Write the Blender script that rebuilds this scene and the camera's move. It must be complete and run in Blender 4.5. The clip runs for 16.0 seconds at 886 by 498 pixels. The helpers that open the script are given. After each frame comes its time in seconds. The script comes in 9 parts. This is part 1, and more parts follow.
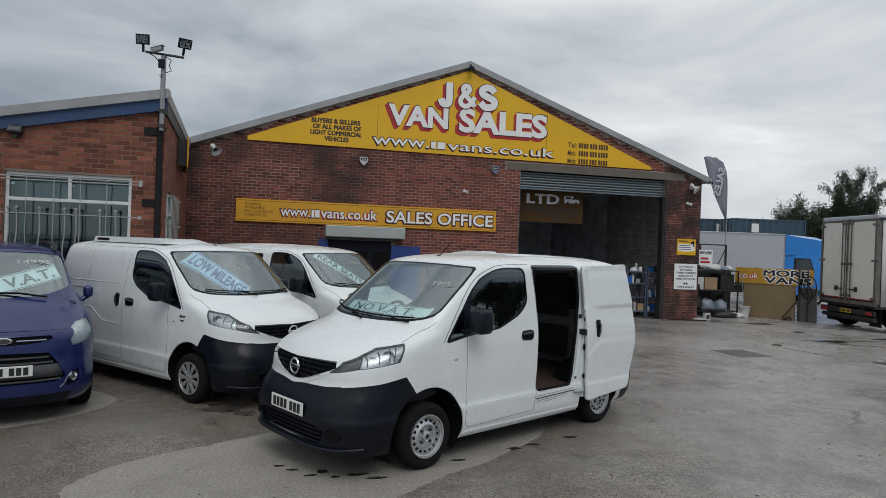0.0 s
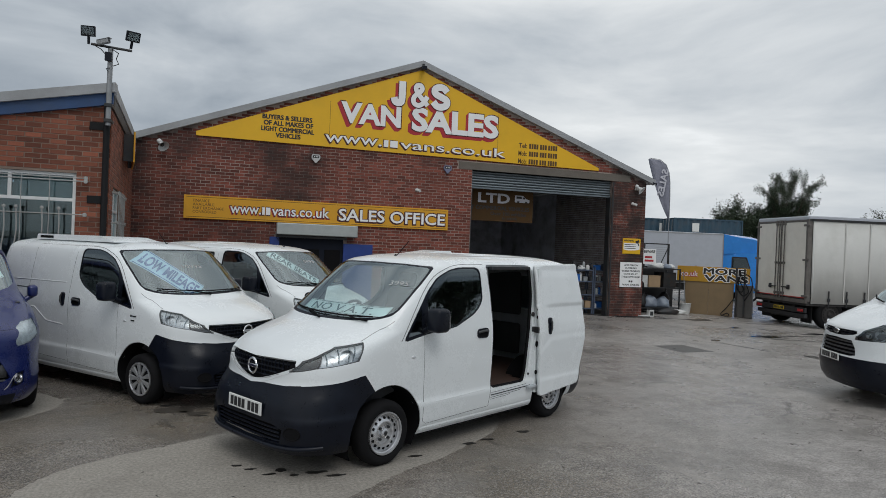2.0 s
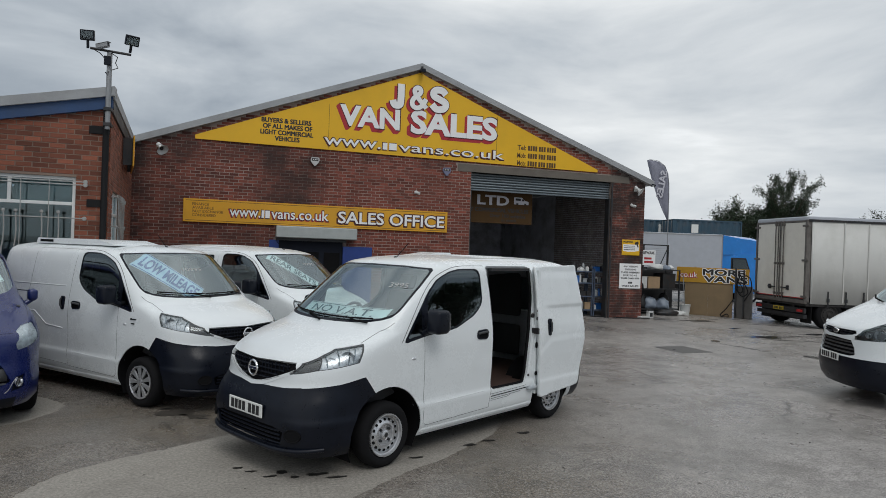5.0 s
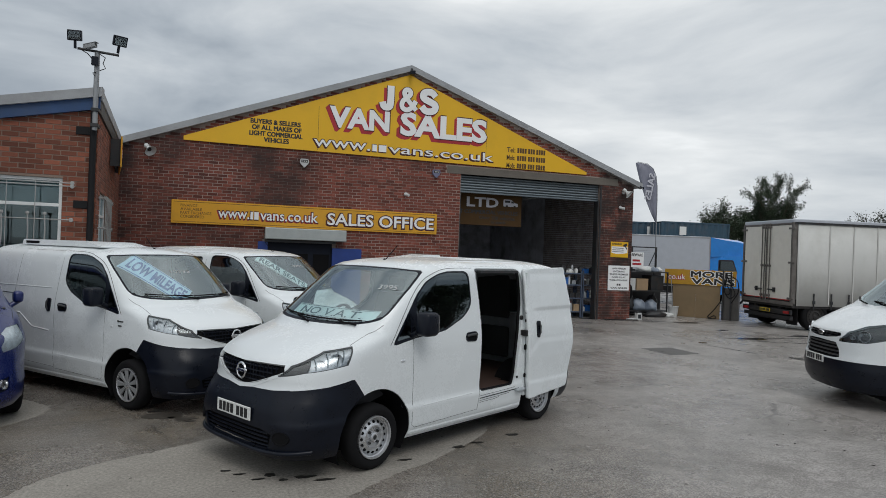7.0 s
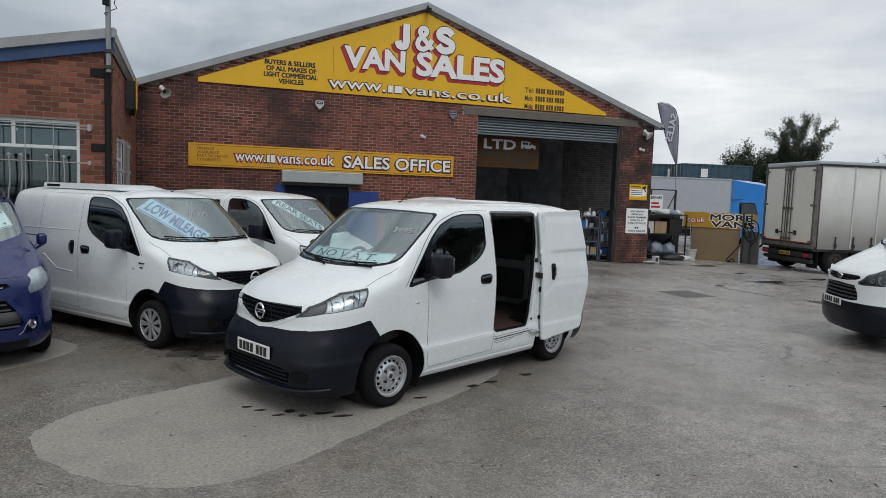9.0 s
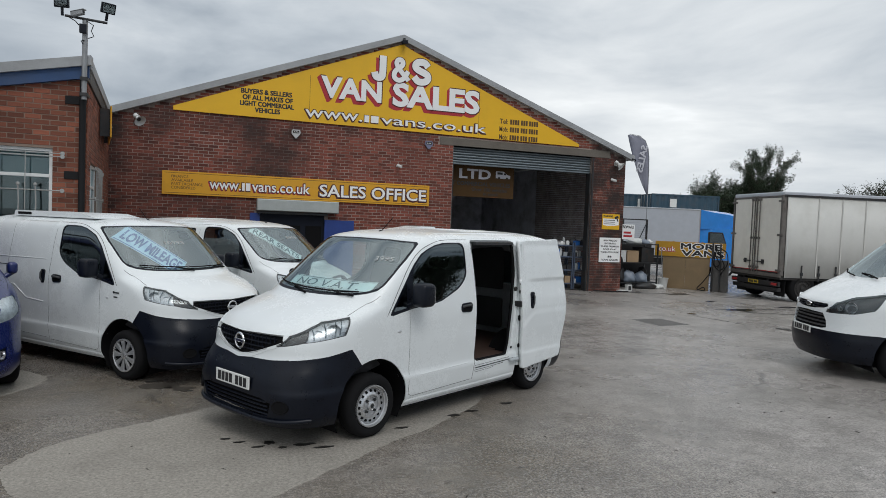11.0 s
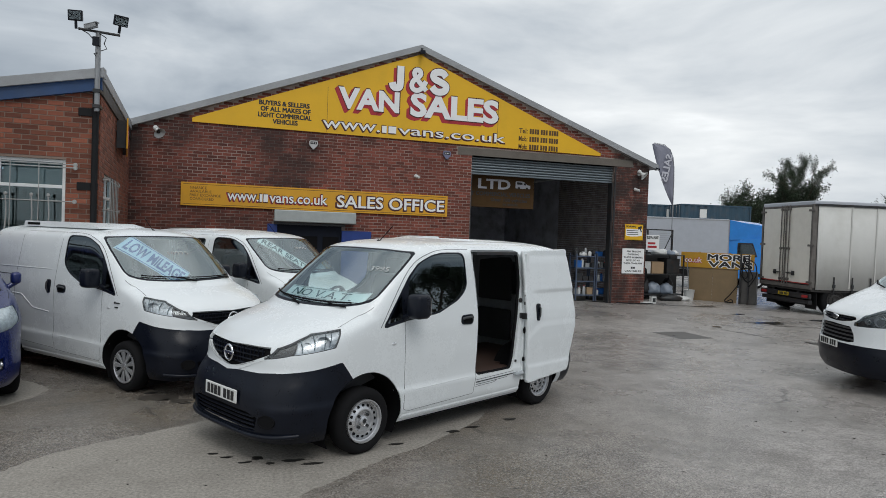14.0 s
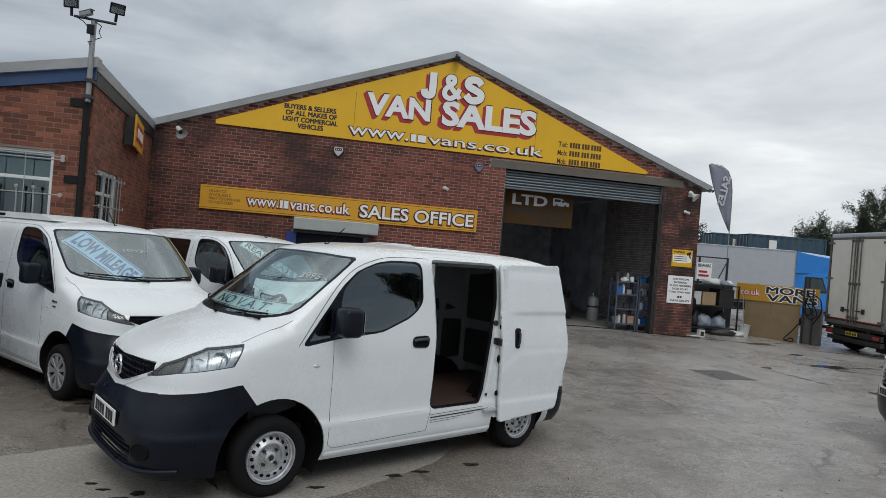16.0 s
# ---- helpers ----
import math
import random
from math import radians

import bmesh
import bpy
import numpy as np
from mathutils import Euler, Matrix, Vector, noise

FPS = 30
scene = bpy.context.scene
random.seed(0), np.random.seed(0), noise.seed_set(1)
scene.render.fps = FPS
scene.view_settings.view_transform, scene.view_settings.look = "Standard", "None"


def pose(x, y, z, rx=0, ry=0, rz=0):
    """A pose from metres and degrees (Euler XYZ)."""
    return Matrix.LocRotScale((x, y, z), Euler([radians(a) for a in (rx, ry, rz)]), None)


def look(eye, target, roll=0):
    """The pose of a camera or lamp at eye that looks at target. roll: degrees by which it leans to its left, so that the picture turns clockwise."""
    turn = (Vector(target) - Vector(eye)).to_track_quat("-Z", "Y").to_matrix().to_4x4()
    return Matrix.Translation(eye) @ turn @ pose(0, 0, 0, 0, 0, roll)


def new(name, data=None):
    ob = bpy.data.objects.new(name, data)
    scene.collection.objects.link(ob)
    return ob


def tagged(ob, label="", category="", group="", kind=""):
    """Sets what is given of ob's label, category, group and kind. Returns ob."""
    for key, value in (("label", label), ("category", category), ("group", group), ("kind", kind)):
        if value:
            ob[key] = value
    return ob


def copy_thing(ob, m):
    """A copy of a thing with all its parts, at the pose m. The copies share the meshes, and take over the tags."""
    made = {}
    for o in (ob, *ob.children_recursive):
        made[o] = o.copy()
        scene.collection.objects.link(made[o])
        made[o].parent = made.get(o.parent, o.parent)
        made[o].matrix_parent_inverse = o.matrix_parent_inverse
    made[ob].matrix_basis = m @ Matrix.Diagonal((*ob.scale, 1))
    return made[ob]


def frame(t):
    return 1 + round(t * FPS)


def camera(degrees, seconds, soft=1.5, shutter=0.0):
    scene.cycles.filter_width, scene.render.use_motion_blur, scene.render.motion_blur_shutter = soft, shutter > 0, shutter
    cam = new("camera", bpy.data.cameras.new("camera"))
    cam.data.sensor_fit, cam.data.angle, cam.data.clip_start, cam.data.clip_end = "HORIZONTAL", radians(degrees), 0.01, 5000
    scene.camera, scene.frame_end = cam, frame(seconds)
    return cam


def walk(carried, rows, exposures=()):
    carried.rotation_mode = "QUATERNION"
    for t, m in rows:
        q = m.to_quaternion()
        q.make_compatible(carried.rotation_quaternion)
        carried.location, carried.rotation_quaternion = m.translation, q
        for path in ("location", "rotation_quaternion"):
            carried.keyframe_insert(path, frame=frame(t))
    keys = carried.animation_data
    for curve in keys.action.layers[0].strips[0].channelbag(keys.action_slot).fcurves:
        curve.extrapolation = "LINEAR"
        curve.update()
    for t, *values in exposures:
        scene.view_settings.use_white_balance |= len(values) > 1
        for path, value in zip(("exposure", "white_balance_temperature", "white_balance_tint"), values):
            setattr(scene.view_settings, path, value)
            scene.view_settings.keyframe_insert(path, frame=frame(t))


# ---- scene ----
cam = camera(68.4, 16.0, soft=0.5)
PATH = [
    (0, (0.016, -0.161, 1.997), (0.495, 1.781, 1.991), 2.1),
    (0.5, (-0.086, -0.189, 2.02), (0.487, 1.727, 2.029), 1.6),
    (1, (-0.122, -0.254, 2.02), (0.53, 1.637, 2.014), 1.7),
    (1.5, (-0.088, -0.249, 2.029), (0.55, 1.646, 2.023), 1.8),
    (2, (-0.094, -0.255, 2.021), (0.534, 1.644, 2.013), 2.3),
    (2.5, (-0.083, -0.26, 2.014), (0.508, 1.651, 1.987), 1.7),
    (3, (-0.097, -0.245, 2.019), (0.513, 1.659, 2.003), 2.7),
    (3.5, (-0.092, -0.269, 2.024), (0.536, 1.63, 2.008), 2.5),
    (4, (-0.098, -0.251, 2.02), (0.529, 1.648, 2.015), 1.8),
    (6.3, (-0.101, -0.29, 2.008), (0.54, 1.605, 2.015), 2.6),
    (6.5, (-0.105, -0.274, 2.024), (0.548, 1.616, 2.038), 2.3),
    (7, (-0.098, -0.283, 2.019), (0.561, 1.605, 2.025), 2.1),
    (7.5, (-0.098, -0.274, 2.015), (0.557, 1.616, 1.986), 2.3),
    (8, (-0.091, -0.27, 2.012), (0.552, 1.619, 1.888), 2.1),
    (8.5, (-0.082, -0.27, 2.01), (0.536, 1.624, 1.835), 2.2),
    (8.7, (-0.071, -0.281, 2.017), (0.54, 1.615, 1.841), 2.1),
    (10.8, (-0.153, -0.323, 2.014), (0.517, 1.56, 1.931), 1.8),
    (11, (-0.163, -0.303, 2.015), (0.526, 1.573, 1.936), 2.2),
    (11.5, (-0.116, -0.296, 2.011), (0.563, 1.584, 1.949), 2.4),
    (12, (-0.099, -0.273, 2.013), (0.554, 1.617, 1.957), 2.3),
    (12.5, (-0.094, -0.268, 2.02), (0.559, 1.622, 1.977), 2.1),
    (13, (-0.1, -0.281, 2.019), (0.558, 1.607, 1.98), 2.2),
    (13.5, (-0.051, -0.243, 2.016), (0.607, 1.644, 1.936), 1.2),
    (14, (0.2, -0.206, 2.002), (0.804, 1.7, 1.955), 2.1),
    (14.5, (0.452, -0.144, 1.992), (1.001, 1.779, 1.946), 0.4),
    (15, (0.717, 0.085, 1.982), (1.31, 1.995, 1.97), 1.7),
    (15.5, (1.039, 0.261, 1.949), (1.57, 2.189, 1.971), 0.8),
    (16, (1.45, 0.559, 1.933), (1.865, 2.515, 1.937), 4.7),
]
walk(cam, [(t, look(eye, target, roll)) for t, eye, target, roll in PATH],
     [(0, -0.24), (3.5, -0.20), (6.5, -0.18), (7.5, -0.20), (8.5, -0.10), (12.5, -0.05), (14, -0.05), (15, -0.04), (16, -0.12)])

# ---- world and light: a bright overcast sky ----
world = bpy.data.worlds.new("overcast_sky")
scene.world = world
world.use_nodes = True
wn, wl = world.node_tree.nodes, world.node_tree.links
wn.clear()
w_out = wn.new("ShaderNodeOutputWorld")
w_bg = wn.new("ShaderNodeBackground")
w_sky = wn.new("ShaderNodeTexSky")
w_sky.sky_type = 'NISHITA'
w_sky.sun_disc = False
w_sky.sun_elevation = radians(48)
w_sky.sun_rotation = radians(174)
w_sky.air_density, w_sky.dust_density = 1.0, 3.0
w_co = wn.new("ShaderNodeTexCoord")
w_map = wn.new("ShaderNodeMapping")
w_map.inputs["Scale"].default_value = (1.0, 1.0, 3.2)
w_map.inputs["Location"].default_value = (0.3, 0.1, 0.0)
w_n1 = wn.new("ShaderNodeTexNoise")
w_n1.inputs["Scale"].default_value = 2.3
w_n1.inputs["Detail"].default_value = 9.0
w_n1.inputs["Roughness"].default_value = 0.52
w_n1.inputs["Distortion"].default_value = 0.35
w_ramp = wn.new("ShaderNodeValToRGB")
w_ramp.color_ramp.elements[0].position, w_ramp.color_ramp.elements[0].color = 0.33, (0.32, 0.375, 0.44, 1)
w_ramp.color_ramp.elements[1].position, w_ramp.color_ramp.elements[1].color = 0.75, (0.92, 0.955, 0.975, 1)
w_mid = w_ramp.color_ramp.elements.new(0.53)
w_mid.color = (0.57, 0.625, 0.68, 1)
w_hi = w_ramp.color_ramp.elements.new(0.95)
w_hi.color = (1.45, 1.48, 1.50, 1)
w_skys = wn.new("ShaderNodeMix")
w_skys.data_type = 'RGBA'
w_skys.inputs["Factor"].default_value = 0.97
w_scale = wn.new("ShaderNodeMix")
w_scale.data_type, w_scale.blend_type = 'RGBA', 'MULTIPLY'
w_scale.inputs["Factor"].default_value = 1.0
w_scale.inputs[7].default_value = (0.1, 0.1, 0.1, 1)
wl.new(w_co.outputs["Generated"], w_map.inputs["Vector"])
wl.new(w_map.outputs["Vector"], w_n1.inputs["Vector"])
w_sep = wn.new("ShaderNodeSeparateXYZ")
w_side = wn.new("ShaderNodeMath")
w_side.operation = 'MULTIPLY_ADD'
w_side.inputs[1].default_value = 0.42
wl.new(w_co.outputs["Generated"], w_sep.inputs["Vector"])
w_xy = wn.new("ShaderNodeMath")
w_xy.operation = 'MULTIPLY'
wl.new(w_sep.outputs["X"], w_xy.inputs[0])
wl.new(w_sep.outputs["Y"], w_xy.inputs[1])
wl.new(w_xy.outputs[0], w_side.inputs[0])
wl.new(w_n1.outputs["Fac"], w_side.inputs[2])
w_top = wn.new("ShaderNodeMapRange")
w_top.inputs["From Min"].default_value, w_top.inputs["From Max"].default_value = 0.42, 1.0
w_top.inputs["To Min"].default_value, w_top.inputs["To Max"].default_value = -0.01, 0.30
w_sum = wn.new("ShaderNodeMath")
w_sum.operation = 'ADD'
wl.new(w_sep.outputs["Z"], w_top.inputs["Value"])
wl.new(w_side.outputs[0], w_sum.inputs[0])
wl.new(w_top.outputs["Result"], w_sum.inputs[1])
wl.new(w_sum.outputs[0], w_ramp.inputs["Fac"])
wl.new(w_sky.outputs["Color"], w_scale.inputs[6])
wl.new(w_scale.outputs[2], w_skys.inputs[6])
wl.new(w_ramp.outputs["Color"], w_skys.inputs[7])
wl.new(w_skys.outputs[2], w_bg.inputs["Color"])
wl.new(w_bg.outputs["Background"], w_out.inputs["Surface"])
w_bg.inputs["Strength"].default_value = 1.0

sun = new("sun", bpy.data.lights.new("sun", 'SUN'))
sun.data.energy, sun.data.angle, sun.data.color = 0.9, radians(30), (1.0, 0.985, 0.96)
sun.matrix_world = look((0, 0, 60), (-5, 48, 0))

# ---- building tools ----
from mathutils.bvhtree import BVHTree
from mathutils.interpolate import poly_3d_calc


def part(name, bm, material, parent=None, label="", smooth=0.0, solid=0.0):
    """One mesh object out of a bmesh. smooth: the angle up to which edges are shaded smooth; solid: wall thickness, inwards."""
    me = bpy.data.meshes.new(name)
    if bm.faces and smooth:
        for fc in bm.faces:
            fc.smooth = True
    bm.to_mesh(me)
    bm.free()
    if smooth:
        me.set_sharp_from_angle(angle=radians(smooth))
    return part_of(name, me, material, parent, label, solid)


def part_of(name, me, material, parent=None, label="", solid=0.0):
    if material and not me.materials:
        me.materials.append(material)
    ob = new(name, me)
    ob.parent = parent
    if label:
        tagged(ob, label)
    if solid:
        sm = ob.modifiers.new("thickness", 'SOLIDIFY')
        sm.thickness, sm.offset = solid, -1.0
    return ob


def thing(name, label, category, m=None, group="", kind=""):
    ob = tagged(new(name), label, category, group, kind)
    ob.empty_display_size = 0.1
    if m is not None:
        ob.matrix_basis = m
    return ob


def box(bm, x0, x1, y0, y1, z0, z1, bev=0.0, m=None):
    vs = [bm.verts.new((x, y, z)) for x in (x0, x1) for y in (y0, y1) for z in (z0, z1)]
    fs = [bm.faces.new([vs[i] for i in q]) for q in ((0, 1, 3, 2), (4, 6, 7, 5), (0, 4, 5, 1), (2, 3, 7, 6), (0, 2, 6, 4), (1, 5, 7, 3))]
    if bev:
        es = list({e for fc in fs for e in fc.edges})
        r = bmesh.ops.bevel(bm, geom=es, offset=bev, segments=1 if bev < 0.008 else 2 if bev < 0.035 else 4, affect='EDGES', profile=0.5)
        vs = list({v for fc in r["faces"] for v in fc.verts} | {v for v in vs if v.is_valid})
    if m is not None:
        bmesh.ops.transform(bm, matrix=m, verts=[v for v in vs if v.is_valid])
    return bm


def boxes(*args, bev=0.0):
    bm = bmesh.new()
    for a in args:
        box(bm, *a, bev=bev)
    return bm


def tube(bm, pts, r, seg=8, caps=True, r_end=None):
    """A round bar along points, its radius going from r to r_end."""
    pts = [Vector(p) for p in pts]
    n = len(pts)
    rings = []
    side = None
    for i, p in enumerate(pts):
        d = (pts[min(i + 1, n - 1)] - pts[max(i - 1, 0)]).normalized()
        if side is None:
            side = d.orthogonal().normalized()
        side = (side - d * side.dot(d)).normalized()
        up = d.cross(side)
        rr = r if r_end is None else r + (r_end - r) * i / max(1, n - 1)
        rings.append([bm.verts.new(p + (side * math.cos(a) + up * math.sin(a)) * rr) for a in (2 * math.pi * k / seg for k in range(seg))])
    for a, b in zip(rings, rings[1:]):
        for k in range(seg):
            bm.faces.new((a[k], a[(k + 1) % seg], b[(k + 1) % seg], b[k]))
    if caps:
        bm.faces.new(rings[0][::-1])
        bm.faces.new(rings[-1])
    return bm


def lathe(bm, prof, seg=32, axis="y", m=None):
    """Turns (radius, along) points about an axis; closed where the radius is 0."""
    rings = []
    for r, h in prof:
        if r < 1e-6:
            rings.append([bm.verts.new((0, h, 0))])
        else:
            rings.append([bm.verts.new((r * math.cos(a), h, r * math.sin(a))) for a in (2 * math.pi * k / seg for k in range(seg))])
    new_vs = [v for q in rings for v in q]
    for a, b in zip(rings, rings[1:]):
        for k in range(seg):
            k2 = (k + 1) % seg
            q = [a[k % len(a)], a[k2 % len(a)], b[k2 % len(b)], b[k % len(b)]]
            q = list(dict.fromkeys(q))
            if len(q) > 2:
                bm.faces.new(q)
    turn = {"y": Matrix(), "z": Matrix.Rotation(radians(90), 4, 'X'), "x": Matrix.Rotation(radians(-90), 4, 'Z')}[axis]
    bmesh.ops.transform(bm, matrix=(m @ turn) if m is not None else turn, verts=new_vs)
    return bm


def prism(bm, poly, y0, y1, m=None):
    """A polygon of (x, z) points given depth from y0 to y1."""
    a = [bm.verts.new((x, y0, z)) for x, z in poly]
    b = [bm.verts.new((x, y1, z)) for x, z in poly]
    n = len(poly)
    bm.faces.new(a)
    bm.faces.new(b[::-1])
    for i in range(n):
        bm.faces.new((a[i], b[i], b[(i + 1) % n], a[(i + 1) % n]))
    if m is not None:
        bmesh.ops.transform(bm, matrix=m, verts=a + b)
    return bm


def finish(bm):
    bmesh.ops.recalc_face_normals(bm, faces=bm.faces)
    return bm


def lerp_table(table, v):
    """Piecewise smooth reading of (key, value) pairs."""
    if v <= table[0][0]:
        return table[0][1]
    for (a, p), (b, q) in zip(table, table[1:]):
        if v <= b:
            return p + (q - p) * (v - a) / (b - a)
    return table[-1][1]


def round_poly(pts, r, n=4):
    """Rounds the corners of a polygon."""
    out = []
    k = len(pts)
    for i in range(k):
        p0, p1, p2 = Vector(pts[i - 1]), Vector(pts[i]), Vector(pts[(i + 1) % k])
        a, b = p0 - p1, p2 - p1
        d = min(r, a.length * 0.45, b.length * 0.45)
        s, e = p1 + a.normalized() * d, p1 + b.normalized() * d
        for j in range(n + 1):
            t = j / n
            out.append(tuple((1 - t) ** 2 * s + 2 * t * (1 - t) * p1 + t * t * e))
    return out


def eased(pts, times=2):
    """An open line with its corners cut away, its ends kept."""
    for _ in range(times):
        out = [pts[0]]
        for p, q in zip(pts, pts[1:]):
            out += [tuple(a * 0.75 + b * 0.25 for a, b in zip(p, q)), tuple(a * 0.25 + b * 0.75 for a, b in zip(p, q))]
        pts = out + [pts[-1]]
    return pts


def inside(poly, x, y):
    hit, k = False, len(poly)
    for i in range(k):
        (x1, y1), (x2, y2) = poly[i], poly[(i + 1) % k]
        if (y1 > y) != (y2 > y) and x < (x2 - x1) * (y - y1) / (y2 - y1) + x1:
            hit = not hit
    return hit


def lettering(text, material, parent, x0, x1, z0, z1, y, bold=0.0, depth=0.004, name="lettering", m=None, shear=0.0):
    """Raised letters that fill a box in a plane facing -y, or in the plane of the pose m."""
    fc = bpy.data.curves.new("letters", 'FONT')
    fc.body, fc.align_x, fc.size, fc.offset, fc.shear, fc.resolution_u = text, 'CENTER', 1.0, bold, shear, 3
    fc.extrude = 0.01
    tmp = bpy.data.objects.new("letters", fc)
    scene.collection.objects.link(tmp)
    me = bpy.data.meshes.new_from_object(tmp.evaluated_get(bpy.context.evaluated_depsgraph_get()))
    bpy.data.objects.remove(tmp)
    co = np.empty(len(me.vertices) * 3)
    me.vertices.foreach_get("co", co)
    co = co.reshape(-1, 3)
    lo, hi = co.min(0), co.max(0)
    u = (co[:, 0] - lo[0]) / (hi[0] - lo[0]) * (x1 - x0) + x0
    v = (co[:, 1] - lo[1]) / (hi[1] - lo[1]) * (z1 - z0) + z0
    w = y - (co[:, 2] > 0) * depth
    co = np.stack([u, w, v], 1)
    if m is not None:
        co = co @ np.array(m.to_3x3()).T + np.array(m.translation)
    me.vertices.foreach_set("co", co.ravel())
    me.materials.clear()
    me.update()
    return part_of(name, me, material, parent)


def heavy(text, material, parent, x0, x1, z0, z1, y, d, depth=0.004, name="lettering"):
    """Letters made heavier by laying shifted copies over one another."""
    for j, (dx, dz) in enumerate(((-d, -d * 0.7), (d, -d * 0.7), (-d, d * 0.7), (d, d * 0.7))):
        lettering(text, material, parent, x0 + dx, x1 + dx, z0 + dz, z1 + dz, y - 0.0003 * j, 0.0, depth, name)


def bars(widths, material, parent, x0, x1, z0, z1, y, name="bar", depth=0.004, heights=None, m=None):
    """Plain upright bars for writing that is not spelled out: widths in turn, a negative one is a space."""
    total = sum(abs(w) for w in widths)
    x, made = x0, []
    for i, w in enumerate(widths):
        s = abs(w) / total * (x1 - x0)
        if w > 0:
            h = 1.0 if heights is None else heights[i % len(heights)]
            bm = bmesh.new()
            box(bm, x + s * 0.12, x + s * 0.88, y - depth, y, z0, z0 + (z1 - z0) * h, 0.0, m)
            made.append(part(name, bm, material, parent))
        x += s
    return made

# ---- materials ----
def mat(name, color, rough=0.6, metal=0.0, vary=0.12, scale=4.0, fine=60.0, bump=0.0, coat=0.0, dirt=None, dirt_scale=1.2, dirt_amount=0.3, spec=0.5, by_object=0.0, island=0.0):
    """A surface with variation at two scales: broad stains and fine grain, with some relief and uneven gloss."""
    m = bpy.data.materials.new(name)
    m.use_nodes = True
    n, k = m.node_tree.nodes, m.node_tree.links
    b = n["Principled BSDF"]
    b.inputs["Metallic"].default_value = metal
    b.inputs["Specular IOR Level"].default_value = spec
    b.inputs["Coat Weight"].default_value = coat
    b.inputs["Coat Roughness"].default_value = 0.06
    co = n.new("ShaderNodeTexCoord")
    big, small = n.new("ShaderNodeTexNoise"), n.new("ShaderNodeTexNoise")
    big.inputs["Scale"].default_value, big.inputs["Detail"].default_value, big.inputs["Roughness"].default_value = scale, 6, 0.6
    small.inputs["Scale"].default_value, small.inputs["Detail"].default_value = fine, 4
    for t in (big, small):
        k.new(co.outputs["Object"], t.inputs["Vector"])
    add = n.new("ShaderNodeMath")
    add.operation = 'MULTIPLY_ADD'
    add.inputs[1].default_value = 0.45
    k.new(small.outputs["Fac"], add.inputs[0])
    k.new(big.outputs["Fac"], add.inputs[2])
    rng = n.new("ShaderNodeMapRange")
    rng.inputs["From Min"].default_value, rng.inputs["From Max"].default_value = 0.45, 1.0
    rng.inputs["To Min"].default_value, rng.inputs["To Max"].default_value = 1 - vary, 1 + vary
    k.new(add.outputs[0], rng.inputs["Value"])
    last = rng.outputs["Result"]
    sources = []
    if island:
        sources.append((n.new("ShaderNodeNewGeometry").outputs["Random Per Island"], island))
    if by_object:
        sources.append((n.new("ShaderNodeObjectInfo").outputs["Random"], by_object))
    for src, amount in sources:
        r2 = n.new("ShaderNodeMapRange")
        r2.inputs["To Min"].default_value, r2.inputs["To Max"].default_value = 1 - amount, 1 + amount
        k.new(src, r2.inputs["Value"])
        mul = n.new("ShaderNodeMath")
        mul.operation = 'MULTIPLY'
        k.new(last, mul.inputs[0])
        k.new(r2.outputs["Result"], mul.inputs[1])
        last = mul.outputs[0]
    base = n.new("ShaderNodeMix")
    base.data_type, base.blend_type = 'RGBA', 'MULTIPLY'
    base.inputs["Factor"].default_value = 1.0
    base.inputs[6].default_value = (*color, 1)
    k.new(last, base.inputs[7])
    out = base.outputs[2]
    if dirt:
        dn = n.new("ShaderNodeTexNoise")
        dn.inputs["Scale"].default_value, dn.inputs["Detail"].default_value, dn.inputs["Roughness"].default_value = dirt_scale, 8, 0.65
        k.new(co.outputs["Object"], dn.inputs["Vector"])
        dr = n.new("ShaderNodeMapRange")
        dr.inputs["From Min"].default_value, dr.inputs["From Max"].default_value = 0.48, 0.72
        dr.inputs["To Max"].default_value = dirt_amount
        k.new(dn.outputs["Fac"], dr.inputs["Value"])
        mx = n.new("ShaderNodeMix")
        mx.data_type = 'RGBA'
        mx.inputs[7].default_value = (*dirt, 1)
        k.new(dr.outputs["Result"], mx.inputs["Factor"])
        k.new(out, mx.inputs[6])
        out = mx.outputs[2]
    k.new(out, b.inputs["Base Color"])
    rr = n.new("ShaderNodeMapRange")
    rr.inputs["From Min"].default_value, rr.inputs["From Max"].default_value = 0.4, 1.0
    rr.inputs["To Min"].default_value, rr.inputs["To Max"].default_value = max(0.02, rough - 0.08), min(1, rough + 0.1)
    k.new(add.outputs[0], rr.inputs["Value"])
    k.new(rr.outputs["Result"], b.inputs["Roughness"])
    if bump:
        bp = n.new("ShaderNodeBump")
        bp.inputs["Strength"].default_value, bp.inputs["Distance"].default_value = bump, 0.01
        k.new(add.outputs[0], bp.inputs["Height"])
        k.new(bp.outputs["Normal"], b.inputs["Normal"])
    return m


